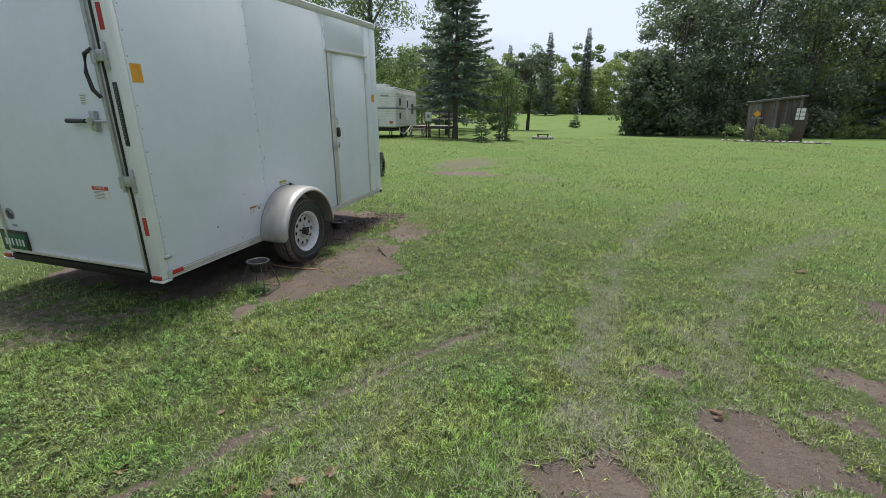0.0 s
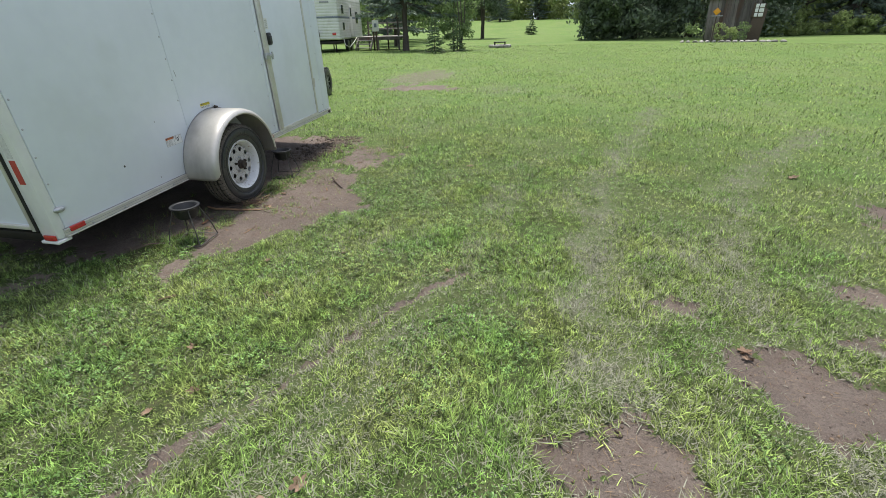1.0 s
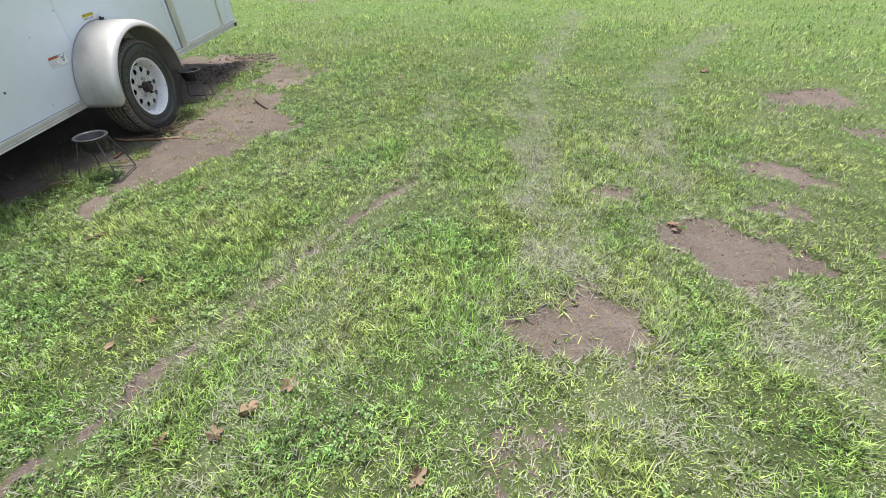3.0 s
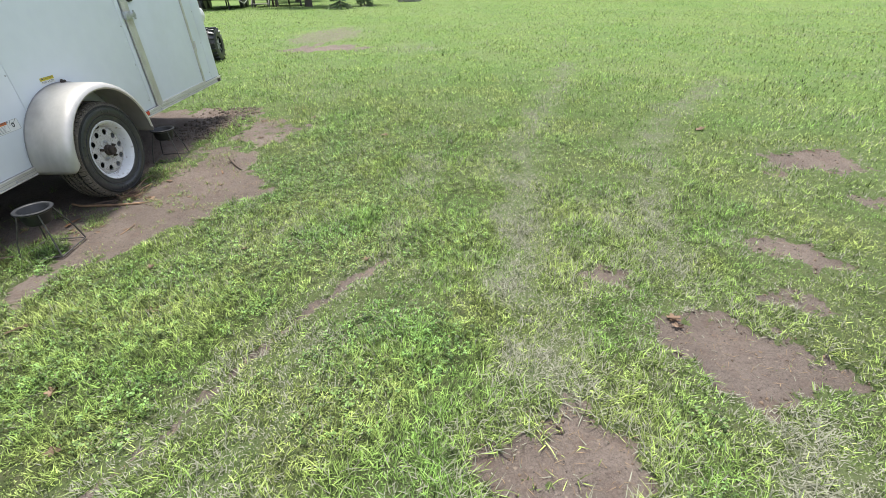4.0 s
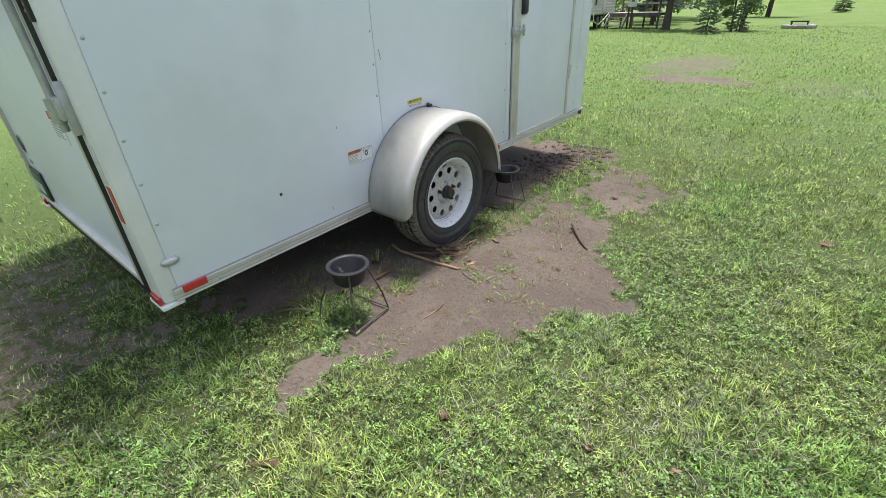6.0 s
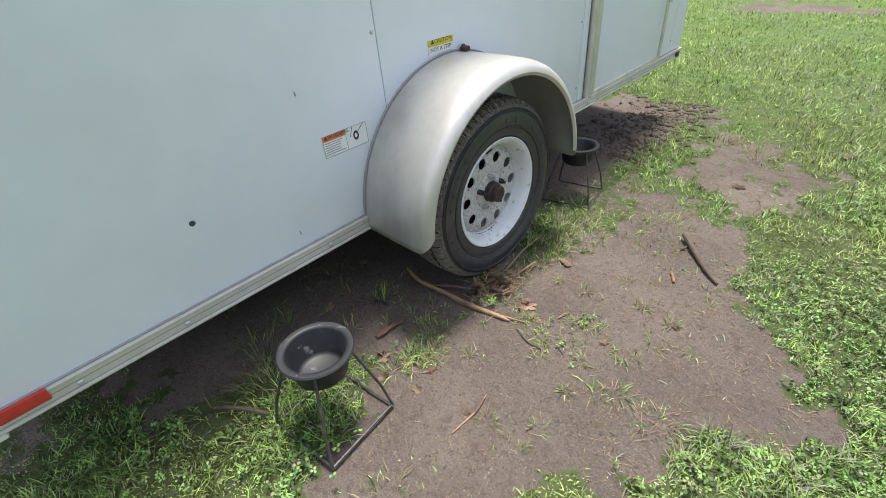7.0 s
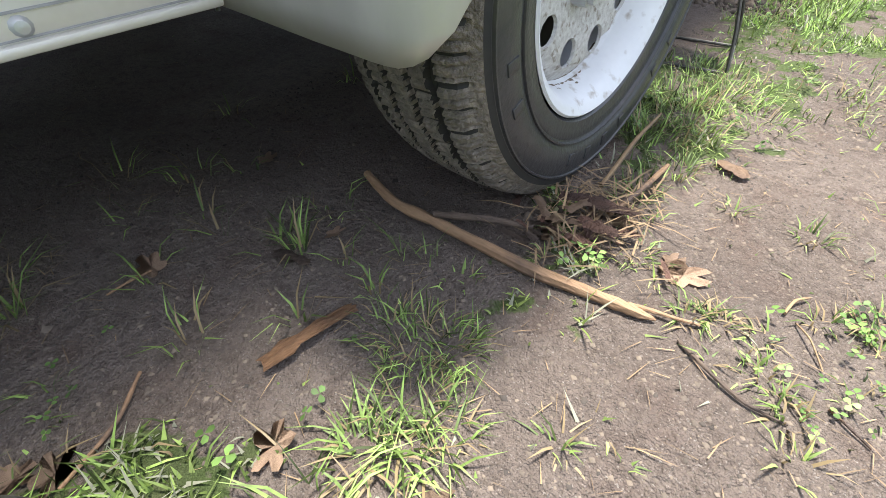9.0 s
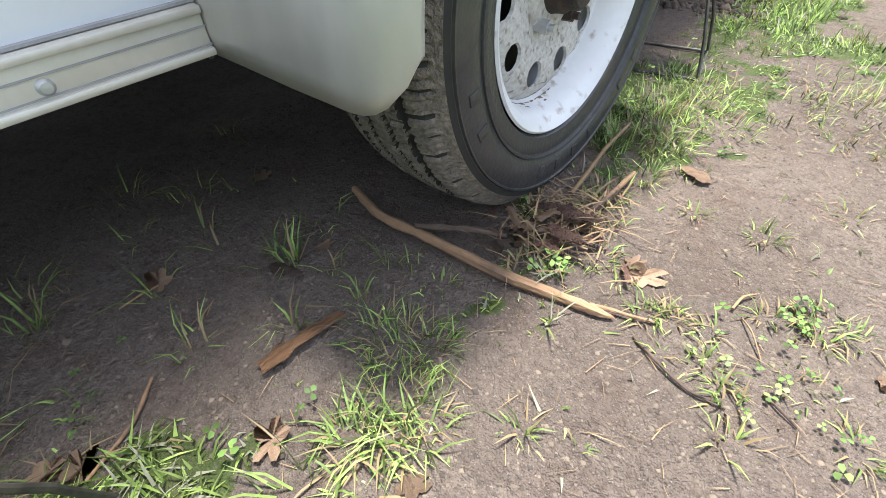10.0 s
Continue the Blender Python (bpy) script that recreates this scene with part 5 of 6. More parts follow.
wr = random.Random(8)
woods("far_woods", [(-52 + k * 3.6 + wr.uniform(-1, 1), 92 + wr.uniform(-6, 9) - 0.15 * k, wr.uniform(8.0, 13.0), wr.uniform(5, 8)) for k in range(28)], M_LEAFLIGHT, 60, "light green woods at the far end of the lawn", 0.26, 90)
woods("back_woods", [(-64 + k * 4.6 + wr.uniform(-1, 1), 106 + wr.uniform(-3, 5), wr.uniform(11, 16.5), wr.uniform(5, 8)) for k in range(30)], M_LEAF, 61, "green woods behind the far tree line", 0.36, 60)
woods("side_woods", [(24 + k * 3.8 + wr.uniform(-1, 1), 60 - 0.35 * k + wr.uniform(-2, 3), wr.uniform(12, 18), wr.uniform(6, 8)) for k in range(12)], M_LEAFDARK, 62, "dark woods beyond the shed", 0.22)
woods("camp_woods", [(-40 + k * 3.0 + wr.uniform(-1, 1), 48 + wr.uniform(-5, 4), wr.uniform(7, 11.5), wr.uniform(4.5, 7)) for k in range(11)], M_LEAF, 63, "dark woods behind the camping trailer", 0.2)
woods("undergrowth", [(20 + k * 1.7, 42.0 + wr.uniform(-0.5, 0.8), wr.uniform(0.9, 1.8), wr.uniform(1.4, 2.2)) for k in range(12)], M_LEAFLIGHT, 64, "low weeds along the forest edge", 0.10, 40)
# unseen woods added round the other sides to cut light from the horizon
ring = [(math.cos(radians(a)) * d, math.sin(radians(a)) * d * 0.62) for a, d in ((166 + k * 4.5 + wr.uniform(-1, 1), wr.uniform(60, 70)) for k in range(48))]
woods("clearing_woods", [(x, y, wr.uniform(9, 13), wr.uniform(8, 12)) for x, y in ring], M_LEAFDARK, 65, "unseen dark woods added to block low sky light", 0.42, 30)
for k, (x, y, tall) in enumerate([(-6.6, 84.0, 14.2), (-0.3, 88.0, 15.2), (-16.0, 96.0, 14.0)]):
    spruce("far_spruce", x, y, tall, 4.6, 1.0, M_NEEDLE, 70 + k, "thin spruce spire above the far woods", sprays=42, size=1.5, gap=0.28, group="far spruces")


# ---- camping trailer, deck, shed and lawn things ----
def build_camper():
    c = thing("camping_trailer", "old white camping trailer with ribbed siding", "camping trailer", pose(-9.45, 23.7, 0.0, 0, 0, 10.5))
    L, W, z0, z1 = 6.6, 2.5, 0.72, 3.15
    part("body", box(new_bm(), (-W / 2, L / 2, (z0 + z1) / 2), (W - 0.03, L - 0.03, z1 - z0), 0.12), M_RV, c)
    for k in range(14):
        z = z0 + 0.12 + k * 0.155
        if not 7 <= k <= 7:
            part("siding_strip", box(new_bm(), (-W / 2, L / 2, z), (W, L, 0.135), 0.03), M_RV, c)
    part("stripe", box(new_bm(), (-W / 2, L / 2, z0 + 0.12 + 7 * 0.155), (W + 0.004, L + 0.004, 0.10), 0.01), M_RVSTRIPE, c, "dark grey stripe")
    part("roof_cap", box(new_bm(), (-W / 2, L / 2, z1 + 0.03), (W - 0.1, L - 0.15, 0.10), 0.05), M_RV, c)
    part("air_conditioner", box(new_bm(), (-W / 2, 1.6, z1 + 0.20), (0.7, 1.0, 0.26), 0.07), M_PAPER, c)
    part("roof_vent", box(new_bm(), (-W / 2 + 0.3, 4.2, z1 + 0.15), (0.45, 0.45, 0.15), 0.04), M_PAPER, c)
    bm = new_bm()
    rod(bm, (-W / 2 - 0.5, 0.5, z1), (-W / 2 - 0.5, 0.5, z1 + 0.75), 0.02)
    rod(bm, (-W / 2 - 0.95, 0.5, z1 + 0.72), (-W / 2 - 0.1, 0.5, z1 + 0.70), 0.015)
    part("antenna", bm, M_TRIM, c)
    for y, z, w, h in ((1.0, 2.35, 0.5, 0.45), (1.0, 1.45, 0.45, 0.4), (4.9, 1.95, 0.7, 0.7)):
        win = part("window", box(new_bm(), (0.012, y, z), (0.03, w + 0.08, h + 0.08), 0.01), M_TRIM, c)
        part("pane", box(new_bm(), (0.028, y, z), (0.012, w, h), 0.004), M_GLASS, win)
    d = part("door", box(new_bm(), (0.014, 3.2, 1.75), (0.03, 0.68, 1.85), 0.02), M_PAPER, c)
    part("door_window", box(new_bm(), (0.032, 3.2, 2.25), (0.01, 0.4, 0.5), 0.004), M_GLASS, d)
    part("rear_lamp", box(new_bm(), (-0.35, -0.012, 1.05), (0.22, 0.03, 0.14), 0.02), M_RED, c)
    part("badge_bars", box(new_bm(), (-0.75, -0.010, 2.70), (0.55, 0.02, 0.10), 0.01), M_INKGREY, c)
    part("rear_window", box(new_bm(), (-1.75, -0.012, 1.95), (0.9, 0.03, 0.6), 0.03), M_GLASS, c)
    bm = new_bm()
    lathe(bm, [(-0.09, 0.20), (-0.10, 0.30), (-0.06, 0.345), (0.06, 0.345), (0.10, 0.30), (0.09, 0.20)], "x", 36)
    bm.transform(Matrix.Translation((-1.55, -0.12, 1.05)) @ Matrix.Rotation(-math.pi / 2, 4, "Z"))
    sp = part("spare_tyre", bm, M_RUBBER, c, "spare tyre on the rear wall")
    bm = new_bm()
    lathe(bm, [(0.07, 0.0), (0.06, 0.08), (0.05, 0.13), (0.08, 0.20)], "x", 30)
    bm.transform(Matrix.Translation((-1.55, -0.13, 1.05)) @ Matrix.Rotation(-math.pi / 2, 4, "Z"))
    part("spare_rim", bm, M_RIM, sp)
    for y in (2.4, 3.3):
        for x in (-0.18, -W + 0.18):
            bm = new_bm()
            lathe(bm, [(-0.1, 0.0), (-0.1, 0.30), (-0.06, 0.345), (0.06, 0.345), (0.1, 0.30), (0.09, 0.0)], "x", 30)
            bm.transform(Matrix.Translation((x, y, 0.345)))
            part("wheel", bm, M_RUBBER, c)
    part("underframe", box(new_bm(), (-W / 2, L / 2, 0.58), (W - 0.5, L - 0.2, 0.16), 0.02), M_DARKSTEEL, c)
    for x, y in ((-0.4, 0.3), (-2.0, 0.3), (-0.4, 5.9), (-2.0, 5.9)):
        part("jack", rod(new_bm(), (x, y, 0.0), (x, y, 0.6), 0.05, 0.03, 8), M_DARKSTEEL, c)
    bm = new_bm()
    tube(bm, [(0.02, 0.6, 0.9), (0.12, 0.5, 0.45), (0.35, 0.6, 0.30), (0.55, 0.9, 0.55), (0.7, 1.4, 0.85)], 0.025, 8)
    part("hose", bm, M_RV, c, "pale drain hose")
    return c


build_camper()


def build_deck():
    d = thing("deck", "raised grey wooden deck with posts and steps", "deck", pose(-9.5, 26.2, 0.0, 0, 0, 4))
    me_b = bpy.data.meshes.new("board")
    bm = box(new_bm(), (0, 0, 0), (0.135, 2.6, 0.035), 0.004)
    bm.to_mesh(me_b), bm.free()
    me_b.materials.append(M_DECK)
    for k in range(20):
        piece("board", me_b, d, Matrix.Translation((0.07 + k * 0.142, 1.3, 0.80)))
    part("rim_joist", box(new_bm(), (1.42, 0.02, 0.70), (2.84, 0.04, 0.16), 0.004), M_PLANK, d)
    part("rim_joist", box(new_bm(), (1.42, 2.58, 0.70), (2.84, 0.04, 0.16), 0.004), M_PLANK, d)
    for x in (0.05, 1.4, 2.75):
        for y in (0.06, 2.55):
            part("post", box(new_bm(), (x, y, 0.85 if y > 1 or x > 2 else 0.39), (0.09, 0.09, 1.75 if y > 1 or x > 2 else 0.8), 0.008), M_PLANK, d)
    for y, z in ((2.55, 1.60), (2.55, 1.25)):
        part("rail", box(new_bm(), (1.4, y, z), (2.8, 0.04, 0.09), 0.006), M_DECK, d)
    part("gate_post", box(new_bm(), (1.15, 0.02, 0.90), (0.09, 0.09, 1.8), 0.008), M_DARKSTICK, d)
    for k in range(3):
        part("step", box(new_bm(), (0.62, -0.15 - k * 0.26, 0.60 - k * 0.20), (1.0, 0.27, 0.045), 0.005), M_DECK, d)
    for x in (0.14, 1.1):
        part("stringer", box(new_bm(), (x, -0.40, 0.38), (0.045, 0.95, 0.20), 0.005, Euler((0.66, 0, 0)).to_matrix()), M_DECK, d)
    return d


build_deck()
board = thing("notice_board", "white board with dark shape on a dark post", "sign", pose(-8.05, 25.9, 0.0, 0, 0, 4))
part("board", box(new_bm(), (0, 0, 1.42), (0.42, 0.03, 0.62), 0.01), M_PAPER, board)
part("board_shape", box(new_bm(), (0.0, -0.018, 1.45), (0.16, 0.006, 0.22), 0.002), M_RVSTRIPE, board)
part("board_post", box(new_bm(), (0, 0.06, 0.85), (0.09, 0.09, 1.7), 0.006), M_DARKSTICK, board)


def build_shed():
    s = thing("garden_shed", "leaning weathered plank shed with a tin roof", "shed", pose(12.75, 33.6, 0.0, 0, 0, -15) @ Matrix.Scale(1.10, 4))
    rng = random.Random(3)
    W, D, h0, h1 = 2.66, 1.9, 2.30, 2.62
    part("shell", box(new_bm(), (W / 2, D / 2 + 0.06, 1.05), (W - 0.12, D - 0.1, 1.95), 0.02), M_PLANK, s)
    n = 16
    for k in range(n):
        x = (k + 0.5) * W / n
        h = h0 + (h1 - h0) * x / W
        part("plank", box(new_bm(), (x + 0.03, rng.uniform(-0.012, 0.012), h / 2), (W / n - 0.012, 0.025, h), 0.004, Euler((0, -0.05 + rng.uniform(-0.01, 0.01), 0)).to_matrix()), M_PLANK, s)
    for k in range(10):
        part("side_plank", box(new_bm(), (0.0, (k + 0.5) * D / 10, h0 / 2), (0.025, D / 10 - 0.012, h0), 0.004), M_PLANK, s)
        part("side_plank", box(new_bm(), (W, (k + 0.5) * D / 10, h1 / 2), (0.025, D / 10 - 0.012, h1), 0.004), M_PLANK, s)
    slope = Euler((0, -math.atan2(h1 - h0, W), 0)).to_matrix()
    part("roof", box(new_bm(), (W / 2, D / 2, (h0 + h1) / 2 + 0.05), (W + 0.35, D + 0.4, 0.06), 0.008, slope), M_ROOFTIN, s, "grey tin lean-to roof")
    part("fascia", box(new_bm(), (W / 2, -0.21, (h0 + h1) / 2 + 0.01), (W + 0.33, 0.025, 0.10), 0.006, slope), M_PLANK, s)
    w = part("window", box(new_bm(), (2.60, -0.10, 1.62), (0.62, 0.04, 0.75), 0.006, Euler((0, 0.06, 0.05)).to_matrix()), M_DARKSTICK, s, "old six-pane window sash")
    for i in range(2):
        for j in range(3):
            part("pane", box(new_bm(), (2.46 + i * 0.28, -0.125, 1.39 + j * 0.235), (0.235, 0.008, 0.195), 0.002), M_PAPER, w)
    part("leaning_door", box(new_bm(), (2.68, -0.06, 0.85), (0.66, 0.05, 1.7), 0.01, Euler((0, 0.04, 0.05)).to_matrix()), M_DARKSTICK, s)
    lt = part("wooden_cross", box(new_bm(), (1.75, -0.03, 1.55), (0.06, 0.03, 0.75), 0.005, Euler((0, 0.5, 0)).to_matrix()), M_PLANK, s)
    sg = bmesh.new()
    box(sg, (0.48, -0.045, 1.62), (0.30, 0.015, 0.30), 0.01, Euler((0, math.pi / 4, 0)).to_matrix())
    part("yellow_sign", sg, M_ORANGE, s, "yellow diamond sign")
    return s


build_shed()
feeder = thing("bird_table", "bird table on a thin dark post by the shed", "bird table", pose(12.85, 31.9, 0.15))
part("post", rod(new_bm(), (0, 0, -0.2), (0, 0, 1.35), 0.035, sides=10), M_DARKSTICK, feeder)
part("tray", box(new_bm(), (0, 0, 1.36), (0.62, 0.4, 0.05), 0.01), M_ROOFTIN, feeder)
sr = random.Random(12)
for k in range(16):
    bm = new_bm()
    bmesh.ops.create_icosphere(bm, subdivisions=2, radius=0.16)
    for v in bm.verts:
        v.co *= 1 + 0.3 * noise.noise(v.co * 7 + Vector((k, 0, 0)))
    bm.transform(Matrix.Diagonal((1.2, 0.8, 0.6, 1)))
    ob = part("border_stone", bm, M_STONE, None, "rough pale stone edging the shed's flower bed", pose(11.1 + k * 0.37, 31.9 - 0.06 * k + sr.uniform(-0.15, 0.15), 0.03, 0, 0, sr.uniform(0, 360)))
    tagged(ob, category="stone", group="border stones")
for k, (x, y, h) in enumerate([(11.7, 32.6, 1.0), (13.3, 32.2, 1.25), (14.5, 31.9, 1.1), (13.9, 32.0, 0.8)]):
    rng = np.random.RandomState(90 + k)
    cs = np.stack([rng.uniform(-0.35, 0.35, 12), rng.uniform(-0.3, 0.3, 12), rng.uniform(0.15, h, 12)], -1)
    v, f = leaf_cloud(rng, cs, np.full(12, 0.22), 45, 0.05)
    v[:, 2] = np.maximum(v[:, 2], 0.01)
    pl = new("garden_plant", mesh_from("garden_plant", v, f, M_LEAFLIGHT if k % 2 else M_LEAF))
    pl.matrix_basis = pose(x, y, 0)
    tagged(pl, "leafy garden plant in the shed's flower bed", "plant", "garden plants")

pit = thing("fire_pit", "low stone fire pit with a dark grate on the lawn", "fire pit", pose(-0.6, 28.7, 0))
for k in range(14):
    a = k * math.tau / 14
    part("stone", box(new_bm(), (0.62 * math.cos(a), 0.62 * math.sin(a), 0.07), (0.22, 0.27, 0.16), 0.04, Euler((0, 0, a)).to_matrix()), M_STONE, pit)
part("grate", box(new_bm(), (0, 0, 0.30), (0.75, 0.6, 0.05), 0.01), M_DARKSTEEL, pit)
for x in (-0.33, 0.33):
    part("grate_leg", box(new_bm(), (x, 0, 0.15), (0.04, 0.5, 0.30), 0.006), M_DARKSTEEL, pit)


def build_quad():
    q = thing("quad_bike", "white quad bike parked beyond the trailer", "quad bike", pose(-2.42, 5.05, 0.0, 0, 0, 10))
    part("rear_fender", box(new_bm(), (0.0, 0.10, 0.72), (1.05, 0.55, 0.10), 0.05, Euler((0.35, 0, 0)).to_matrix()), M_ATV, q)
    part("tail_body", box(new_bm(), (0.0, 0.05, 0.80), (0.62, 0.42, 0.22), 0.08, Euler((0.5, 0, 0)).to_matrix()), M_ATV, q)
    for x in (-0.30, 0.30):
        part("tail_light", box(new_bm(), (x, -0.17, 0.78), (0.16, 0.06, 0.10), 0.025), M_RED, q)
        part("side_cowl", box(new_bm(), (x * 1.35, 0.0, 0.92), (0.16, 0.35, 0.42), 0.07, Euler((0.45, 0, 0)).to_matrix()), M_ATV, q)
    part("seat", box(new_bm(), (0, 0.65, 0.90), (0.36, 0.95, 0.16), 0.07), M_BLACK, q)
    part("frame", box(new_bm(), (0, 0.70, 0.48), (0.42, 1.5, 0.30), 0.06), M_DARKSTEEL, q)
    part("front_body", box(new_bm(), (0, 1.45, 0.82), (0.75, 0.55, 0.30), 0.12), M_ATV, q)
    bm = new_bm()
    tube(bm, [(-0.42, 1.0, 1.12), (-0.2, 1.08, 1.14), (0, 1.1, 1.08), (0.2, 1.08, 1.14), (0.42, 1.0, 1.12)], 0.016, 8)
    part("handlebar", bm, M_DARKSTEEL, q)
    part("rack", box(new_bm(), (0, 0.02, 0.64), (0.9, 0.06, 0.05), 0.02), M_BLACK, q)
    for x in (-0.48, 0.48):
        for y in (0.05, 1.35):
            w = new("wheel")
            w.parent = q
            w.matrix_basis = pose(x, y, 0.30, 0, 0, 0 if x > 0 else 180)
            bm = new_bm()
            lathe(bm, [(-0.11, 0.15), (-0.125, 0.22), (-0.10, 0.275), (-0.05, 0.29), (0.05, 0.29), (0.10, 0.275), (0.125, 0.22), (0.11, 0.15)], "x", 48)
            for k in range(20):
                a = k * math.tau / 20
                for sx, off in ((-0.06, 0.0), (0.06, 0.5)):
                    aa = a + off * math.tau / 20
                    box(bm, (sx, 0.295 * math.cos(aa), 0.295 * math.sin(aa)), (0.10, 0.022, 0.045), 0.004, Euler((aa + math.pi / 2, 0, 0)).to_matrix())
            part("tyre", bm, M_RUBBER, w)
            bm = new_bm()
            lathe(bm, [(0.02, 0.0), (0.03, 0.15), (0.10, 0.155), (0.105, 0.165)], "x", 36)
            part("rim", bm, M_BLACK, w)
            for k in range(8):
                a = k * math.tau / 8
                part("spoke", box(new_bm(), (0.085, 0.085 * math.cos(a), 0.085 * math.sin(a)), (0.014, 0.13, 0.020), 0.004, Euler((a, 0, 0)).to_matrix()), M_CHROME, w)
    return q


build_quad()


# ---- litter: sticks, leaves, tufts, pebbles ----
def stick(name, points, radii, mat, label, category="stick"):
    bm = new_bm()
    pts, rr = [], []
    rng = random.Random(len(points) * 7 + int(points[0][0] * 100))
    for (a, ra), (b, rb) in zip(zip(points, radii), zip(points[1:], radii[1:])):
        for k in range(5):
            u = k / 5
            p = Vector(a).lerp(Vector(b), u) + Vector((rng.uniform(-1, 1), rng.uniform(-1, 1), rng.uniform(-1, 1))) * ra * 0.25
            pts.append(p)
            rr.append((ra + (rb - ra) * u) * rng.uniform(0.85, 1.15))
    pts.append(Vector(points[-1])), rr.append(radii[-1])
    for _ in range(2):
        pts = [pts[0]] + [(a + 2 * b + c) / 4 for a, b, c in zip(pts, pts[1:], pts[2:])] + [pts[-1]]
    tube(bm, pts, rr, 8)
    ob = part(name, bm, mat)
    return tagged(ob, label, category)


def gz_at(x, y, up):
    return (x, y, ground_z(x, y) + up)


stick("stick", [gz_at(-0.045, -0.275, 0.026), gz_at(0.04, -0.300, 0.022), gz_at(0.14, -0.285, 0.016), gz_at(0.29, -0.275, 0.012), gz_at(0.415, -0.252, 0.010), gz_at(0.438, -0.247, 0.008), gz_at(0.456, -0.240, 0.005)], [0.0075, 0.0090, 0.0085, 0.0095, 0.0085, 0.0060, 0.0015], M_STICK, "peeled brown stick lying against the tyre")
stick("stick", [gz_at(0.12, -0.285, 0.030), gz_at(0.19, -0.235, 0.026), gz_at(0.25, -0.205, 0.018)], [0.005, 0.006, 0.004], M_DARKSTICK, "short dark twig on the soil")
stick("stick", [gz_at(0.42, -0.245, 0.010), gz_at(0.455, -0.228, 0.008), gz_at(0.500, -0.212, 0.006)], [0.0035, 0.0028, 0.0018], M_STICK, "frayed root at the peeled stick's end")
stick("stick", [gz_at(0.573, -0.112, 0.006), gz_at(0.578, -0.080, 0.010), gz_at(0.592, -0.060, 0.006)], [0.0022, 0.0022, 0.0016], M_STRAW, "short curved pale twig on the soil")
stick("stick", [gz_at(0.588, -0.119, 0.004), gz_at(0.605, -0.150, 0.012), gz_at(0.625, -0.185, 0.003)], [0.0012, 0.0012, 0.0010], M_STRAW, "thin straw stalk on the soil")
stick("stick", [gz_at(0.640, -0.233, 0.003), gz_at(0.660, -0.245, 0.005), gz_at(0.679, -0.254, 0.003)], [0.0014, 0.0014, 0.0010], M_BARKCHIP, "red-brown needle on the soil")
stick("stick", [gz_at(-0.111, -0.623, 0.004), gz_at(-0.108, -0.650, 0.008), gz_at(-0.106, -0.683, 0.004)], [0.0022, 0.0020, 0.0014], M_STICK, "pale twig on shaded soil")
stick("stick", [gz_at(0.271, -0.031, 0.012), gz_at(0.262, 0.110, 0.040), gz_at(0.251, 0.249, 0.030)], [0.0045, 0.0045, 0.0025], M_STRAW, "long straw-coloured stalk beside the tyre")
stick("stick", [gz_at(0.715, 0.66, 0.03), gz_at(0.80, 0.55, 0.016), gz_at(0.86, 0.48, 0.014), gz_at(0.925, 0.425, 0.010)], [0.012, 0.011, 0.009, 0.005], M_DARKSTICK, "dark bent branch on the bare soil")
stick("stick", [gz_at(0.765, 0.640, 0.014), gz_at(0.740, 0.575, 0.008)], [0.007, 0.004], M_DARKSTICK, "dark side twig of the branch")
stick("stick", [gz_at(0.33, 0.10, 0.02), gz_at(0.335, 0.0, 0.030), gz_at(0.32, -0.10, 0.016)], [0.004, 0.005, 0.004], M_STICK, "straw-coloured twig beside the tyre")
stick("stick", [gz_at(0.60, -0.70, 0.004), gz_at(0.605, -0.60, 0.008), gz_at(0.585, -0.53, 0.004)], [0.0025, 0.003, 0.002], M_STICK, "thin pale twig on the soil")
stick("stick", [gz_at(0.489, -0.250, 0.004), gz_at(0.524, -0.271, 0.007), gz_at(0.572, -0.288, 0.005), gz_at(0.612, -0.281, 0.003)], [0.0026, 0.0024, 0.0020, 0.0012], M_DARKSTICK, "thin root trailing over the soil")
stick("stick", [gz_at(0.18, -1.02, 0.03), gz_at(0.10, -1.08, 0.05), gz_at(0.02, -1.12, 0.02)], [0.007, 0.006, 0.004], M_DARKSTICK, "dead branch under the trailer")
stick("stick", [gz_at(0.770, 0.385, 0.006), gz_at(0.800, 0.335, 0.006)], [0.006, 0.005], M_BARKCHIP, "short red-brown twig on the soil")
stick("stick", [gz_at(0.05, -0.70, 0.004), gz_at(0.10, -0.74, 0.006), gz_at(0.13, -0.80, 0.004)], [0.002, 0.0025, 0.002], M_STICK, "thin pale twig in the shade")


def chip(x, y, l, w, turn, label, mat=M_BARKCHIP, lift=0.0):
    """A curved flake of bark with ragged ends."""
    rng = random.Random(int(x * 1000 + y * 77))
    bm = new_bm()
    rows = []
    for i in range(9):
        u = i / 8
        half = w / 2 * (0.62 + 0.38 * math.sin(math.pi * min(1, 0.15 + u * 0.8))) * rng.uniform(0.55, 1.15)
        rows.append([bm.verts.new((l * (u - 0.5) + rng.uniform(-0.003, 0.003), half * s * (1 + 0.25 * rng.uniform(-1, 1)), 0.006 + 0.10 * l * math.sin(math.pi * u) * 0.5 - 0.3 * abs(s) ** 2 * w * 0.25 + rng.uniform(-1, 1) * 0.05 * w)) for s in (-1, -0.5, 0, 0.5, 1)])
    for a, b in zip(rows, rows[1:]):
        for k in range(4):
            bm.faces.new((a[k], b[k], b[k + 1], a[k + 1]))
    bmesh.ops.solidify(bm, geom=bm.faces, thickness=0.003)
    return tagged(part("bark_piece", bm, mat, None, label, pose(x, y, ground_z(x, y) + 0.004 + lift, 0, 0, turn)), category="bark")


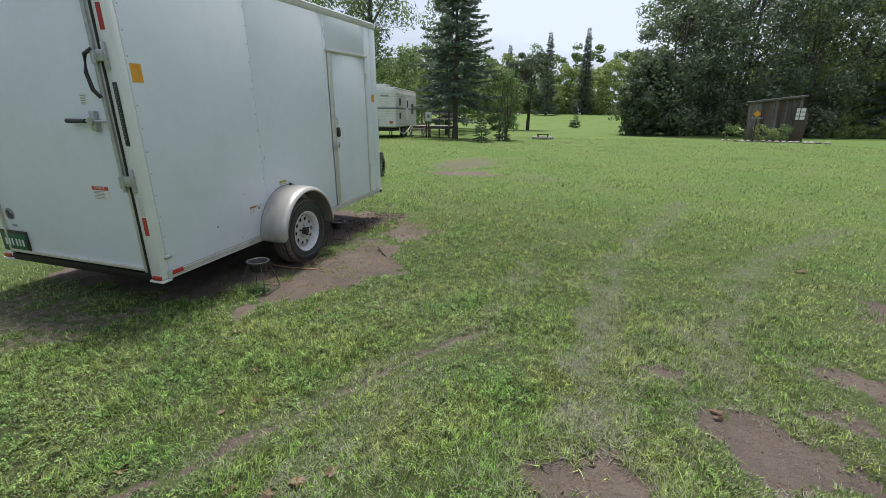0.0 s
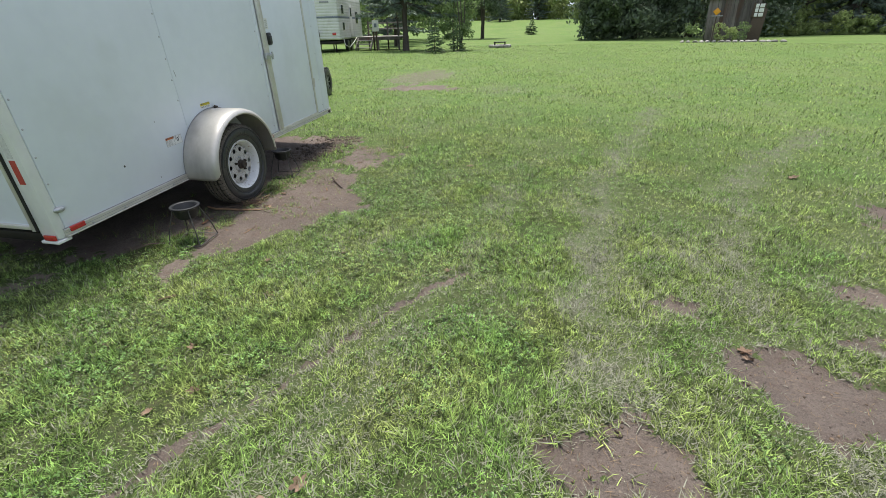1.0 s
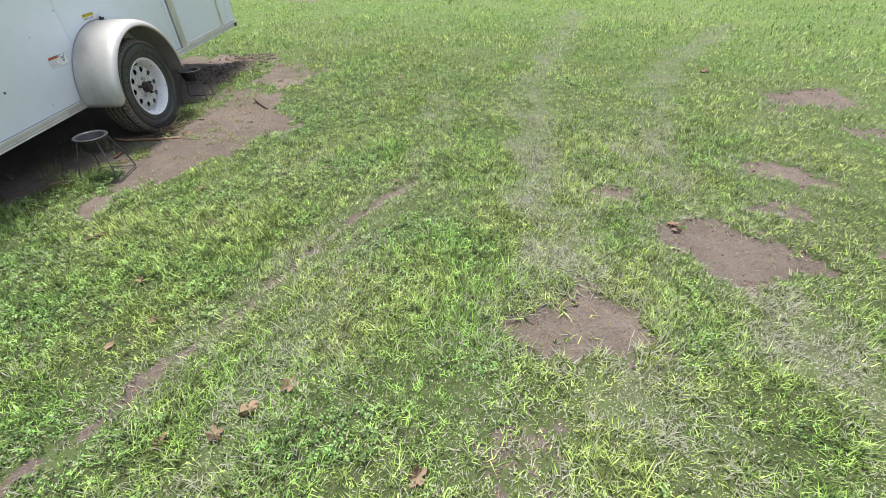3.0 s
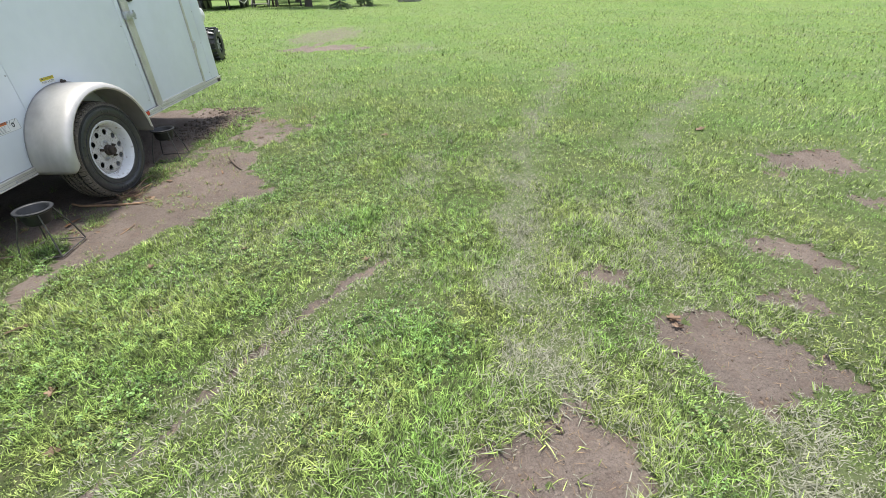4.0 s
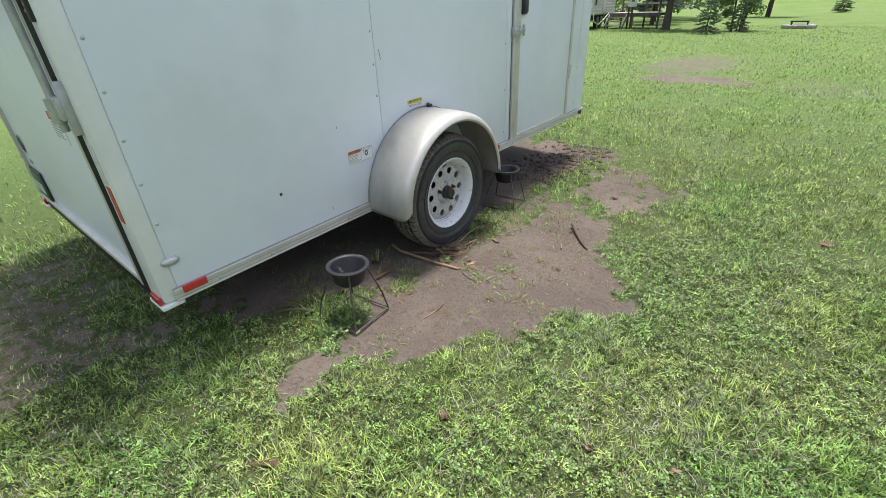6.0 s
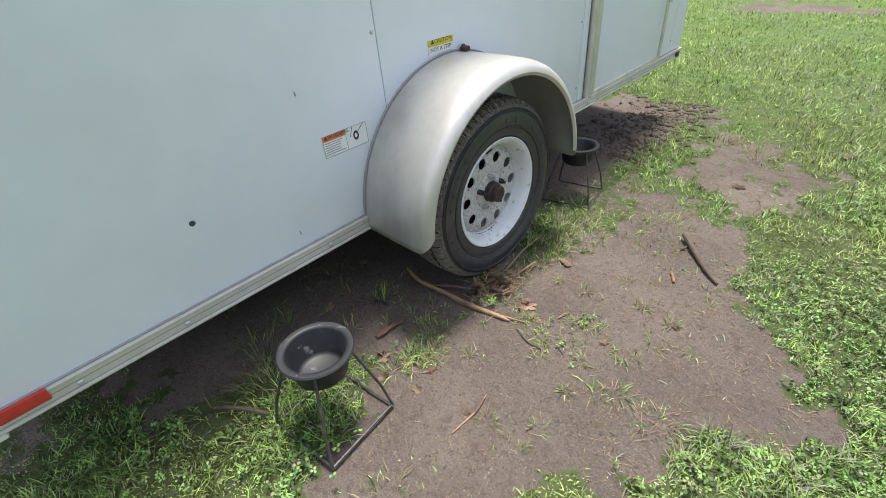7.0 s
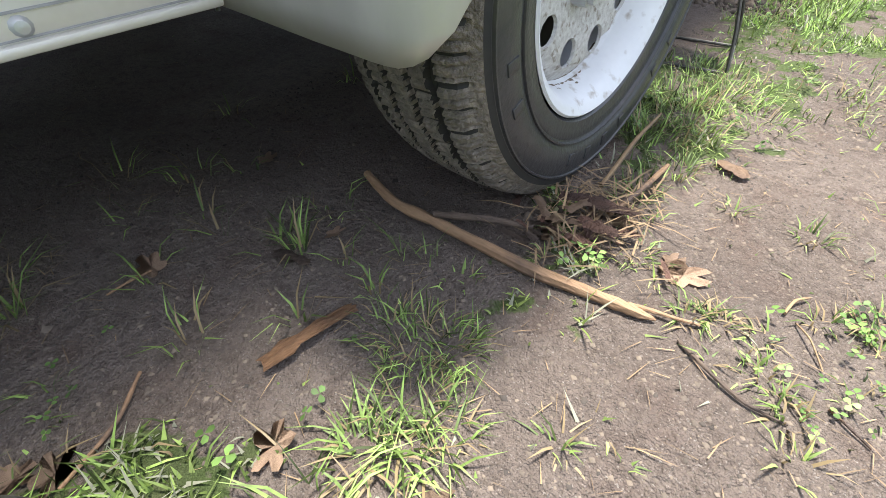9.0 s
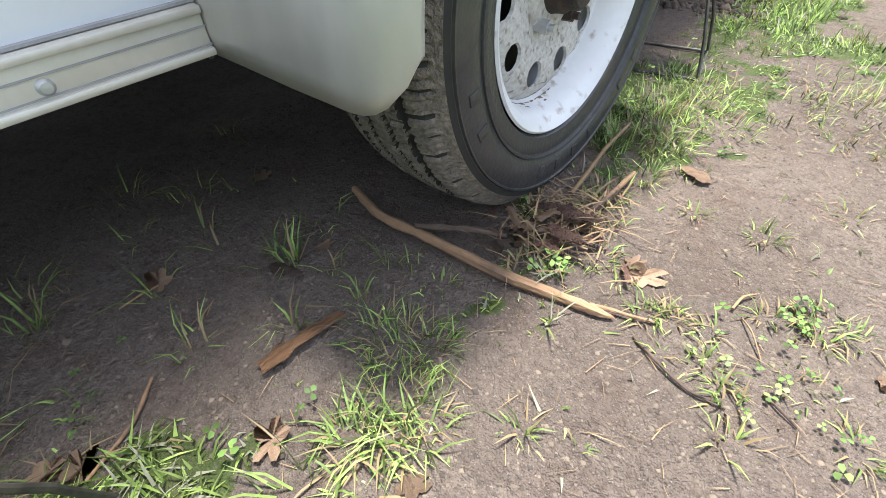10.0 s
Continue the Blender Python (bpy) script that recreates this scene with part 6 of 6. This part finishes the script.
chip(0.156, -0.540, 0.128, 0.030, 85, "orange-brown flake of bark on shaded soil")
chip(0.722, -1.612, 0.11, 0.028, 40, "pale chip of wood on the grass", M_STRAW)
chip(0.300, -0.105, 0.12, 0.035, 15, "curled bark beside the tyre", M_SCRAP, 0.02)
chip(0.420, 0.185, 0.060, 0.030, -20, "curled brown bark on the soil", M_DEADLEAF)
for k, (x, y, l, w, a) in enumerate([(0.27, -0.165, 0.06, 0.024, 30), (0.315, -0.150, 0.055, 0.028, -25), (0.285, -0.120, 0.07, 0.022, 70), (0.335, -0.165, 0.05, 0.026, 10), (0.250, -0.190, 0.05, 0.020, -40)]):
    chip(x, y, l, w, a, "red-brown bark scrap in a heap beside the tyre", M_SCRAP if k % 2 else M_DEADLEAF, 0.008 + 0.008 * k)
for k in range(22):
    hr = random.Random(900 + k)
    chip(0.285 + hr.gauss(0, 0.045), -0.150 + hr.gauss(0, 0.040), hr.uniform(0.018, 0.05), hr.uniform(0.008, 0.022), hr.uniform(0, 180), "small dark scrap of bark in a heap beside the tyre", (M_SCRAP, M_DARKSTICK, M_SCRAP)[k % 3], hr.uniform(0.0, 0.022))
chip(0.030, -0.481, 0.06, 0.02, 20, "small dark bark flake in the shade", M_DARKSTICK)


def leaf_mesh(seed):
    """A lobed, curled dry leaf."""
    rng = random.Random(seed)
    bm = new_bm()
    c = bm.verts.new((0, 0, 0.002))
    ring = []
    for k in range(20):
        a = k * math.tau / 20
        r = (0.55 + 0.45 * abs(math.cos(2.5 * a))) * rng.uniform(0.75, 1.1)
        x, y = r * math.cos(a), r * 0.75 * math.sin(a)
        ring.append(bm.verts.new((x, y, 0.06 + 0.22 * (x * 0.7 + rng.uniform(-0.2, 0.2)) ** 2 + 0.24 * y * y)))
    for k in range(20):
        bm.faces.new((c, ring[k], ring[(k + 1) % 20]))
    bmesh.ops.solidify(bm, geom=bm.faces, thickness=0.02)
    me = bpy.data.meshes.new("dead_leaf")
    bm.to_mesh(me)
    bm.free()
    me.materials.append(M_DEADLEAF)
    return smooth(me, 80)


LEAVES = [leaf_mesh(k) for k in range(5)]
lr = random.Random(17)
leaf_spots = [(0.237, -0.645, 0.030), (0.394, -0.575, 0.024), (0.31, -0.15, 0.035), (0.27, -0.18, 0.03), (0.34, -0.09, 0.03),
              (0.451, -0.126, 0.040), (0.430, -0.110, 0.026), (0.105, -0.800, 0.030), (0.080, -0.830, 0.026), (0.42, -0.66, 0.022), (0.30, -0.70, 0.025), (0.02, -0.40, 0.02), (0.75, -2.05, 0.035),
              (1.1, 2.0, 0.04), (0.75, 1.3, 0.035), (0.55, 1.9, 0.04), (1.9, -2.75, 0.04), (1.2, -2.85, 0.04),
              (0.36, -0.92, 0.025), (0.58, -0.62, 0.018), (0.75, -0.12, 0.02), (0.90, 0.10, 0.02), (-0.12, -0.62, 0.03), (-0.25, -0.35, 0.03)]
leaf_spots += [(1.73, -2.78, 0.038), (2.57, -2.87, 0.04), (1.2, -1.99, 0.036), (1.3, -1.47, 0.036), (1.31, -2.39, 0.026), (1.41, -2.24, 0.032), (1.98, -2.66, 0.045), (2.09, -2.56, 0.04), (5.18, 1.37, 0.06), (2.28, -1.01, 0.03), (1.06, -1.1, 0.03), (2.03, 1.32, 0.05), (1.77, -0.81, 0.022), (1.52, -0.9, 0.025), (3.81, -1.55, 0.03), (3.81, -1.5, 0.035)]
for x, y, s in leaf_spots:
    ob = new("dead_leaf", LEAVES[lr.randrange(5)])
    ob.matrix_basis = pose(x, y, ground_z(x, y) + (0.012 if x > 0.9 else 0.002), lr.uniform(-12, 12), lr.uniform(-12, 12), lr.uniform(0, 360)) @ Matrix.Diagonal((s, s, s, 1))
    tagged(ob, "curled brown dead leaf on the ground", "leaf", "dead leaves")


def tuft(x, y, count, length, spread, seed, label, dry=0.12, width=0.0029, lean=0.62, name="grass_tuft"):
    """A tuft of bent blades with a few dry ones."""
    rng = np.random.RandomState(seed)
    r, a = spread * np.sqrt(rng.uniform(0, 1, count)), rng.uniform(0, math.tau, count)
    bx, by = r * np.cos(a), r * np.sin(a)
    v, f = blades(rng, bx, by, np.full(count, -0.004), length * rng.uniform(0.45, 1.2, count), width * rng.uniform(0.5, 1.3, count), np.clip(np.abs(rng.normal(lean, 0.35, count)), 0.05, 1.4), rng.uniform(0.3, 1.1, count), a + rng.normal(0, 0.7, count))
    ob = new(name, mesh_from(name, v, f, M_TUFT, {"worn": np.full(len(v), dry)}))
    ob.matrix_basis = pose(x, y, ground_z(x, y))
    return tagged(ob, label, "grass", "grass tufts")


SOIL_TUFT = "tuft of green and dry grass on bare soil"
# behind the stick, beside the shade's edge: a wide soft tuft and a coarser one before it
for k, (x, y, n, l, w) in enumerate([(0.255, -0.455, 120, 0.050, 0.050), (0.297, -0.432, 90, 0.048, 0.035), (0.215, -0.470, 46, 0.050, 0.035), (0.299, -0.516, 110, 0.050, 0.045), (0.350, -0.505, 46, 0.044, 0.030)]):
    tuft(x, y, n, l, w, 200 + k, SOIL_TUFT, 0.26, 0.0019, 0.85)
for k, (x, y, n, l, w) in enumerate([(0.306, -0.586, 60, 0.075, 0.030), (0.353, -0.535, 44, 0.062, 0.035), (0.330, -0.560, 34, 0.070, 0.030), (0.300, -0.655, 22, 0.085, 0.040), (0.350, -0.610, 16, 0.060, 0.030)]):
    tuft(x, y, n, l, w, 210 + k, SOIL_TUFT, 0.16, 0.0028, 0.85)
# in the shade: few upright blades each
for k, (x, y, n, l, w) in enumerate([(0.015, -0.463, 22, 0.085, 0.016), (0.122, -0.537, 9, 0.095, 0.012), (0.155, -0.443, 9, 0.070, 0.012), (0.078, -0.428, 8, 0.060, 0.014), (-0.154, -0.783, 7, 0.115, 0.010), (-0.170, -0.770, 5, 0.085, 0.010),
                                     (0.134, -0.358, 9, 0.070, 0.014), (0.170, -0.345, 8, 0.060, 0.016), (0.225, -0.345, 14, 0.040, 0.030), (-0.030, -0.350, 16, 0.055, 0.040), (-0.113, -0.515, 6, 0.075, 0.014), (-0.181, -0.510, 7, 0.065, 0.018)]):
    tuft(x, y, n, l, w, 220 + k, "few upright grass blades in the trailer's shade", 0.15, 0.0030, 0.42)
for k, (x, y, n, l, w) in enumerate([(-0.259, -0.594, 9, 0.070, 0.025), (-0.300, -0.480, 9, 0.060, 0.04), (-0.380, -0.560, 12, 0.080, 0.04), (0.135, -0.738, 13, 0.055, 0.016), (0.178, -0.717, 5, 0.030, 0.008), (0.207, -0.708, 3, 0.045, 0.006),
                                     (-0.010, -0.776, 11, 0.030, 0.018), (0.038, -0.792, 10, 0.035, 0.016), (0.010, -0.880, 22, 0.080, 0.025), (-0.040, -0.900, 22, 0.080, 0.030), (0.093, -0.830, 18, 0.060, 0.040)]):
    tuft(x, y, n, l, w, 235 + k, "thin grass on shaded soil", 0.28, 0.0026, 0.70)
# on the sunlit soil past the stick's end
for k, (x, y, n, l, w) in enumerate([(0.485, -0.195, 42, 0.046, 0.018), (0.518, -0.186, 46, 0.042, 0.020), (0.564, -0.173, 26, 0.036, 0.016), (0.556, -0.214, 12, 0.032, 0.012), (0.527, -0.252, 8, 0.038, 0.006), (0.598, -0.251, 11, 0.042, 0.008),
                                     (0.671, -0.068, 60, 0.038, 0.032), (0.705, -0.060, 30, 0.040, 0.024), (0.667, -0.193, 34, 0.030, 0.030), (0.735, -0.237, 28, 0.040, 0.020), (0.449, -0.453, 22, 0.046, 0.010), (0.461, -0.400, 6, 0.036, 0.006)]):
    tuft(x, y, n, l, w, 250 + k, SOIL_TUFT, 0.34, 0.0026, 0.95)
for k, (x, y, n, l, w) in enumerate([(0.505, -0.426, 8, 0.026, 0.008), (0.458, 0.074, 22, 0.036, 0.014), (0.662, 0.043, 10, 0.026, 0.012), (0.377, -0.038, 10, 0.036, 0.010), (0.333, -0.159, 40, 0.045, 0.030), (0.380, -0.136, 44, 0.042, 0.030),
                                     (0.420, -0.150, 26, 0.036, 0.025), (0.300, -0.235, 34, 0.035, 0.030), (0.414, 0.200, 26, 0.040, 0.025), (0.875, -0.290, 45, 0.050, 0.040), (0.820, -0.130, 26, 0.036, 0.030), (1.000, -0.300, 60, 0.050, 0.060)]):
    tuft(x, y, n, l, w, 265 + k, "low scrap of grass on sunlit soil", 0.40, 0.0024, 0.95)
# beside the tyre and round the bowl stands
for k, (x, y, n, l, w) in enumerate([(0.234, 0.412, 110, 0.080, 0.070), (0.307, 0.480, 130, 0.075, 0.090), (0.290, 0.330, 130, 0.085, 0.075), (0.330, 0.250, 90, 0.070, 0.060), (0.250, 0.200, 85, 0.085, 0.060), (0.400, 0.420, 80, 0.060, 0.080),
                                     (0.340, 0.120, 60, 0.060, 0.035), (0.320, 0.030, 46, 0.060, 0.035), (0.330, -0.040, 40, 0.055, 0.035), (0.300, 0.580, 110, 0.070, 0.100), (0.220, 0.640, 80, 0.070, 0.090), (0.450, 0.620, 80, 0.055, 0.120)]):
    tuft(x, y, n, l, w, 280 + k, "bright grass growing beside the tyre", 0.24, 0.0026, 0.70)
for k, (x, y, n, l, w) in enumerate([(0.620, 0.720, 140, 0.050, 0.120), (0.520, 0.800, 110, 0.050, 0.120), (0.215, -1.020, 90, 0.065, 0.070), (0.060, -0.980, 150, 0.085, 0.090), (-0.100, -0.900, 60, 0.090, 0.080), (0.600, -0.930, 50, 0.050, 0.060)]):
    tuft(x, y, n, l, w, 295 + k, SOIL_TUFT, 0.26, 0.0026, 0.70)


def sprig(x, y, leaves, size, high, seed):
    """Round-leaved seedlings on thin stems."""
    rng = np.random.RandomState(seed)
    bx, by = rng.normal(0, 0.014 + 0.003 * leaves, leaves), rng.normal(0, 0.014 + 0.003 * leaves, leaves)
    v, f = clover(rng, bx, by, np.zeros(leaves), 0.78 * size * rng.uniform(0.6, 1.2, leaves), high * rng.uniform(0.6, 1.2, leaves))
    ob = new("clover_sprig", mesh_from("clover_sprig", v, f, M_CLOVER, {"worn": np.zeros(len(v))}))
    ob.matrix_basis = pose(x, y, ground_z(x, y))
    return tagged(ob, "small green clover sprig on bare soil", "clover", "clover sprigs", "stuff")


for k, (x, y, n, s, h) in enumerate([(0.210, -0.681, 1, 0.017, 0.028), (0.205, -0.653, 1, 0.016, 0.026), (0.223, -0.613, 1, 0.013, 0.024), (0.249, -0.599, 1, 0.012, 0.022), (0.177, -0.506, 1, 0.011, 0.010), (-0.038, -0.699, 1, 0.010, 0.012),
                                     (0.34, -0.98, 6, 0.014, 0.05), (0.24, -1.03, 7, 0.014, 0.05), (0.40, -0.95, 8, 0.016, 0.05), (0.556, -0.205, 4, 0.010, 0.016), (0.620, -0.264, 4, 0.009, 0.012)]):
    sprig(x, y, n, s, h, 300 + k)
for k, (x, y, n, s, h) in enumerate([(0.667, -0.185, 9, 0.010, 0.018), (0.650, -0.200, 5, 0.009, 0.014), (0.668, -0.078, 8, 0.011, 0.020), (0.650, -0.070, 5, 0.010, 0.016), (0.735, -0.245, 4, 0.010, 0.015), (-0.010, -0.776, 3, 0.010, 0.018), (0.038, -0.792, 3, 0.010, 0.018)]):
    sprig(x, y, n, s, h, 320 + k)


def debris():
    """Straw, needles, crumbs and pebbles strewn over the bare soil."""
    rng = np.random.RandomState(77)
    n = 2600
    x, y = rng.uniform(-0.9, 1.3, n), rng.uniform(-1.5, 1.1, n)
    bare, _ = wear(x, y)
    k = bare > 0.5
    x, y = x[k], y[k]
    v, f = blades(rng, x, y, height(x, y) + 0.003, rng.uniform(0.010, 0.045, len(x)), rng.uniform(0.0005, 0.0014, len(x)), np.full(len(x), 1.48), 0.1)
    # a denser mat of straw beside the tyre
    m = 200
    x, y = 0.295 + rng.normal(0, 0.040, m), -0.11 + rng.normal(0, 0.065, m)
    v2, f2 = blades(rng, x, y, height(x, y) + rng.uniform(0.002, 0.030, m), rng.uniform(0.03, 0.09, m), rng.uniform(0.0012, 0.004, m), np.full(m, 1.35), 0.25)
    # sparse straw on the bare spots of the lawn
    x, y = rng.uniform(0.9, 6.2, 15000), rng.uniform(-3.6, 0.9, 15000)
    k = wear(x, y)[0] > 0.45
    x, y = x[k], y[k]
    v3, f3 = blades(rng, x, y, height(x, y) + 0.003, rng.uniform(0.012, 0.05, len(x)), rng.uniform(0.0008, 0.002, len(x)), np.full(len(x), 1.45), 0.1)
    f2 = np.concatenate([f2, f3 + len(v2)])
    v2 = np.concatenate([v2, v3])
    tagged(new("straw", mesh_from("straw", np.concatenate([v, v2]), np.concatenate([f, f2 + len(v)]), M_STRAW)), "dry straw and needles strewn on the soil", "straw", kind="stuff")
    n = 86000
    x, y = np.where(np.arange(n) < 52000, rng.uniform(-0.5, 1.25, n), rng.uniform(1.0, 4.8, n)), rng.uniform(-2.6, 1.0, n)
    y = np.where(np.arange(n) < 52000, rng.uniform(-0.95, 0.95, n), y)
    bare, _ = wear(x, y)
    k = (bare > 0.55)
    x, y = x[k], y[k]
    s = (0.0010 + 0.0030 * rng.uniform(0, 1, len(x)) ** 5) * np.where(x > 1.4, 1.7, 1.0)
    s = np.where(rng.uniform(0, 1, len(x)) < 0.015, s * 2.0, s)
    oct_v = np.array([(1, 0, 0), (-1, 0, 0), (0, 1, 0), (0, -1, 0), (0, 0, 0.8), (0, 0, -0.8)], float)
    oct_f = np.array([(0, 2, 4), (2, 1, 4), (1, 3, 4), (3, 0, 4)])
    c = np.stack([x, y, height(x, y)], -1)
    v = c[:, None] + oct_v[None] * s[:, None, None] * rng.uniform(0.6, 1.4, (len(x), 6, 1))
    f = oct_f[None] + np.arange(len(x))[:, None, None] * 6
    tagged(new("pebbles", mesh_from("pebbles", v.reshape(-1, 3), f.reshape(-1, 3), M_PEBBLE)), "small pebbles and crumbs on the soil", "pebbles", kind="stuff")


debris()


def clods():
    """Dark lumps of earth and roots thrown up under the trailer's front."""
    rng = np.random.RandomState(91)
    n = 1100
    x, y = rng.normal(0.05, 0.19, n), rng.uniform(1.25, 2.55, n)
    keep = x < 0.28 + 0.25 * rng.uniform(0, 1, n) ** 2
    x, y = x[keep], y[keep]
    s = 0.006 + 0.024 * rng.uniform(0, 1, len(x)) ** 2.5
    base = np.array([(1, 0, 0), (-1, 0, 0), (0, 1, 0), (0, -1, 0), (0, 0, 0.8), (0, 0, -0.8)], float)
    tri = np.array([(0, 2, 4), (2, 1, 4), (1, 3, 4), (3, 0, 4), (2, 0, 5), (1, 2, 5), (3, 1, 5), (0, 3, 5)])
    v = np.stack([x, y, height(x, y)], -1)[:, None] + base[None] * s[:, None, None] * rng.uniform(0.6, 1.4, (len(x), 6, 1))
    f = tri[None] + np.arange(len(x))[:, None, None] * 6
    tagged(new("soil_clods", mesh_from("soil_clods", v.reshape(-1, 3), f.reshape(-1, 3), M_CLOD)), "dark clods of earth under the trailer's front", "soil", kind="stuff")


clods()


def torn_turf():
    """Crumbs of earth and torn roots along the ragged edges of the bare spots."""
    rng = np.random.RandomState(95)
    n = 26000
    x, y = rng.uniform(2.6, 6.3, n), rng.uniform(-3.0, 0.9, n)
    bare, _ = wear(x, y)
    keep = (bare > 0.34) & ((bare < 0.7) | (rng.uniform(0, 1, n) < 0.15))
    x, y = x[keep], y[keep]
    s = 0.002 + 0.009 * rng.uniform(0, 1, len(x)) ** 3
    base = np.array([(1, 0, 0), (-1, 0, 0), (0, 1, 0), (0, -1, 0), (0, 0, 0.8), (0, 0, -0.8)], float)
    tri = np.array([(0, 2, 4), (2, 1, 4), (1, 3, 4), (3, 0, 4), (2, 0, 5), (1, 2, 5), (3, 1, 5), (0, 3, 5)])
    v = np.stack([x, y, height(x, y)], -1)[:, None] + base[None] * s[:, None, None] * rng.uniform(0.5, 1.5, (len(x), 6, 1))
    f = tri[None] + np.arange(len(x))[:, None, None] * 6
    tagged(new("soil_crumbs", mesh_from("soil_crumbs", v.reshape(-1, 3), f.reshape(-1, 3), M_CRUMB)), "brown crumbs of torn turf round bare spots", "soil", kind="stuff")


torn_turf()
for k in range(30):
    cr = random.Random(800 + k)
    x, y = cr.uniform(0.55, 1.15), cr.uniform(-0.75, 0.6)
    tuft(x, y, cr.randrange(10, 34), 0.042, cr.uniform(0.015, 0.045), 830 + k, "low sparse scrap of grass on bare soil", 0.4)
for k in range(26):
    cr = random.Random(500 + k)
    x, y = cr.uniform(0.15, 0.95), cr.uniform(1.0, 2.5)
    tuft(x, y, 45, 0.055, 0.09, 600 + k, "thin patch of grass on worn soil", 0.45)
for k in range(14):
    cr = random.Random(700 + k)
    x, y = cr.uniform(-0.5, 0.15), cr.uniform(-1.15, 0.2)
    tuft(x, y, cr.randrange(6, 16), 0.075, 0.03, 720 + k, "thin pale grass in the trailer's shade", 0.25)

# ---- the lawn's own blades ----
lawn(170000, 210000, 360000, 330000, 60000, 40000, 1)
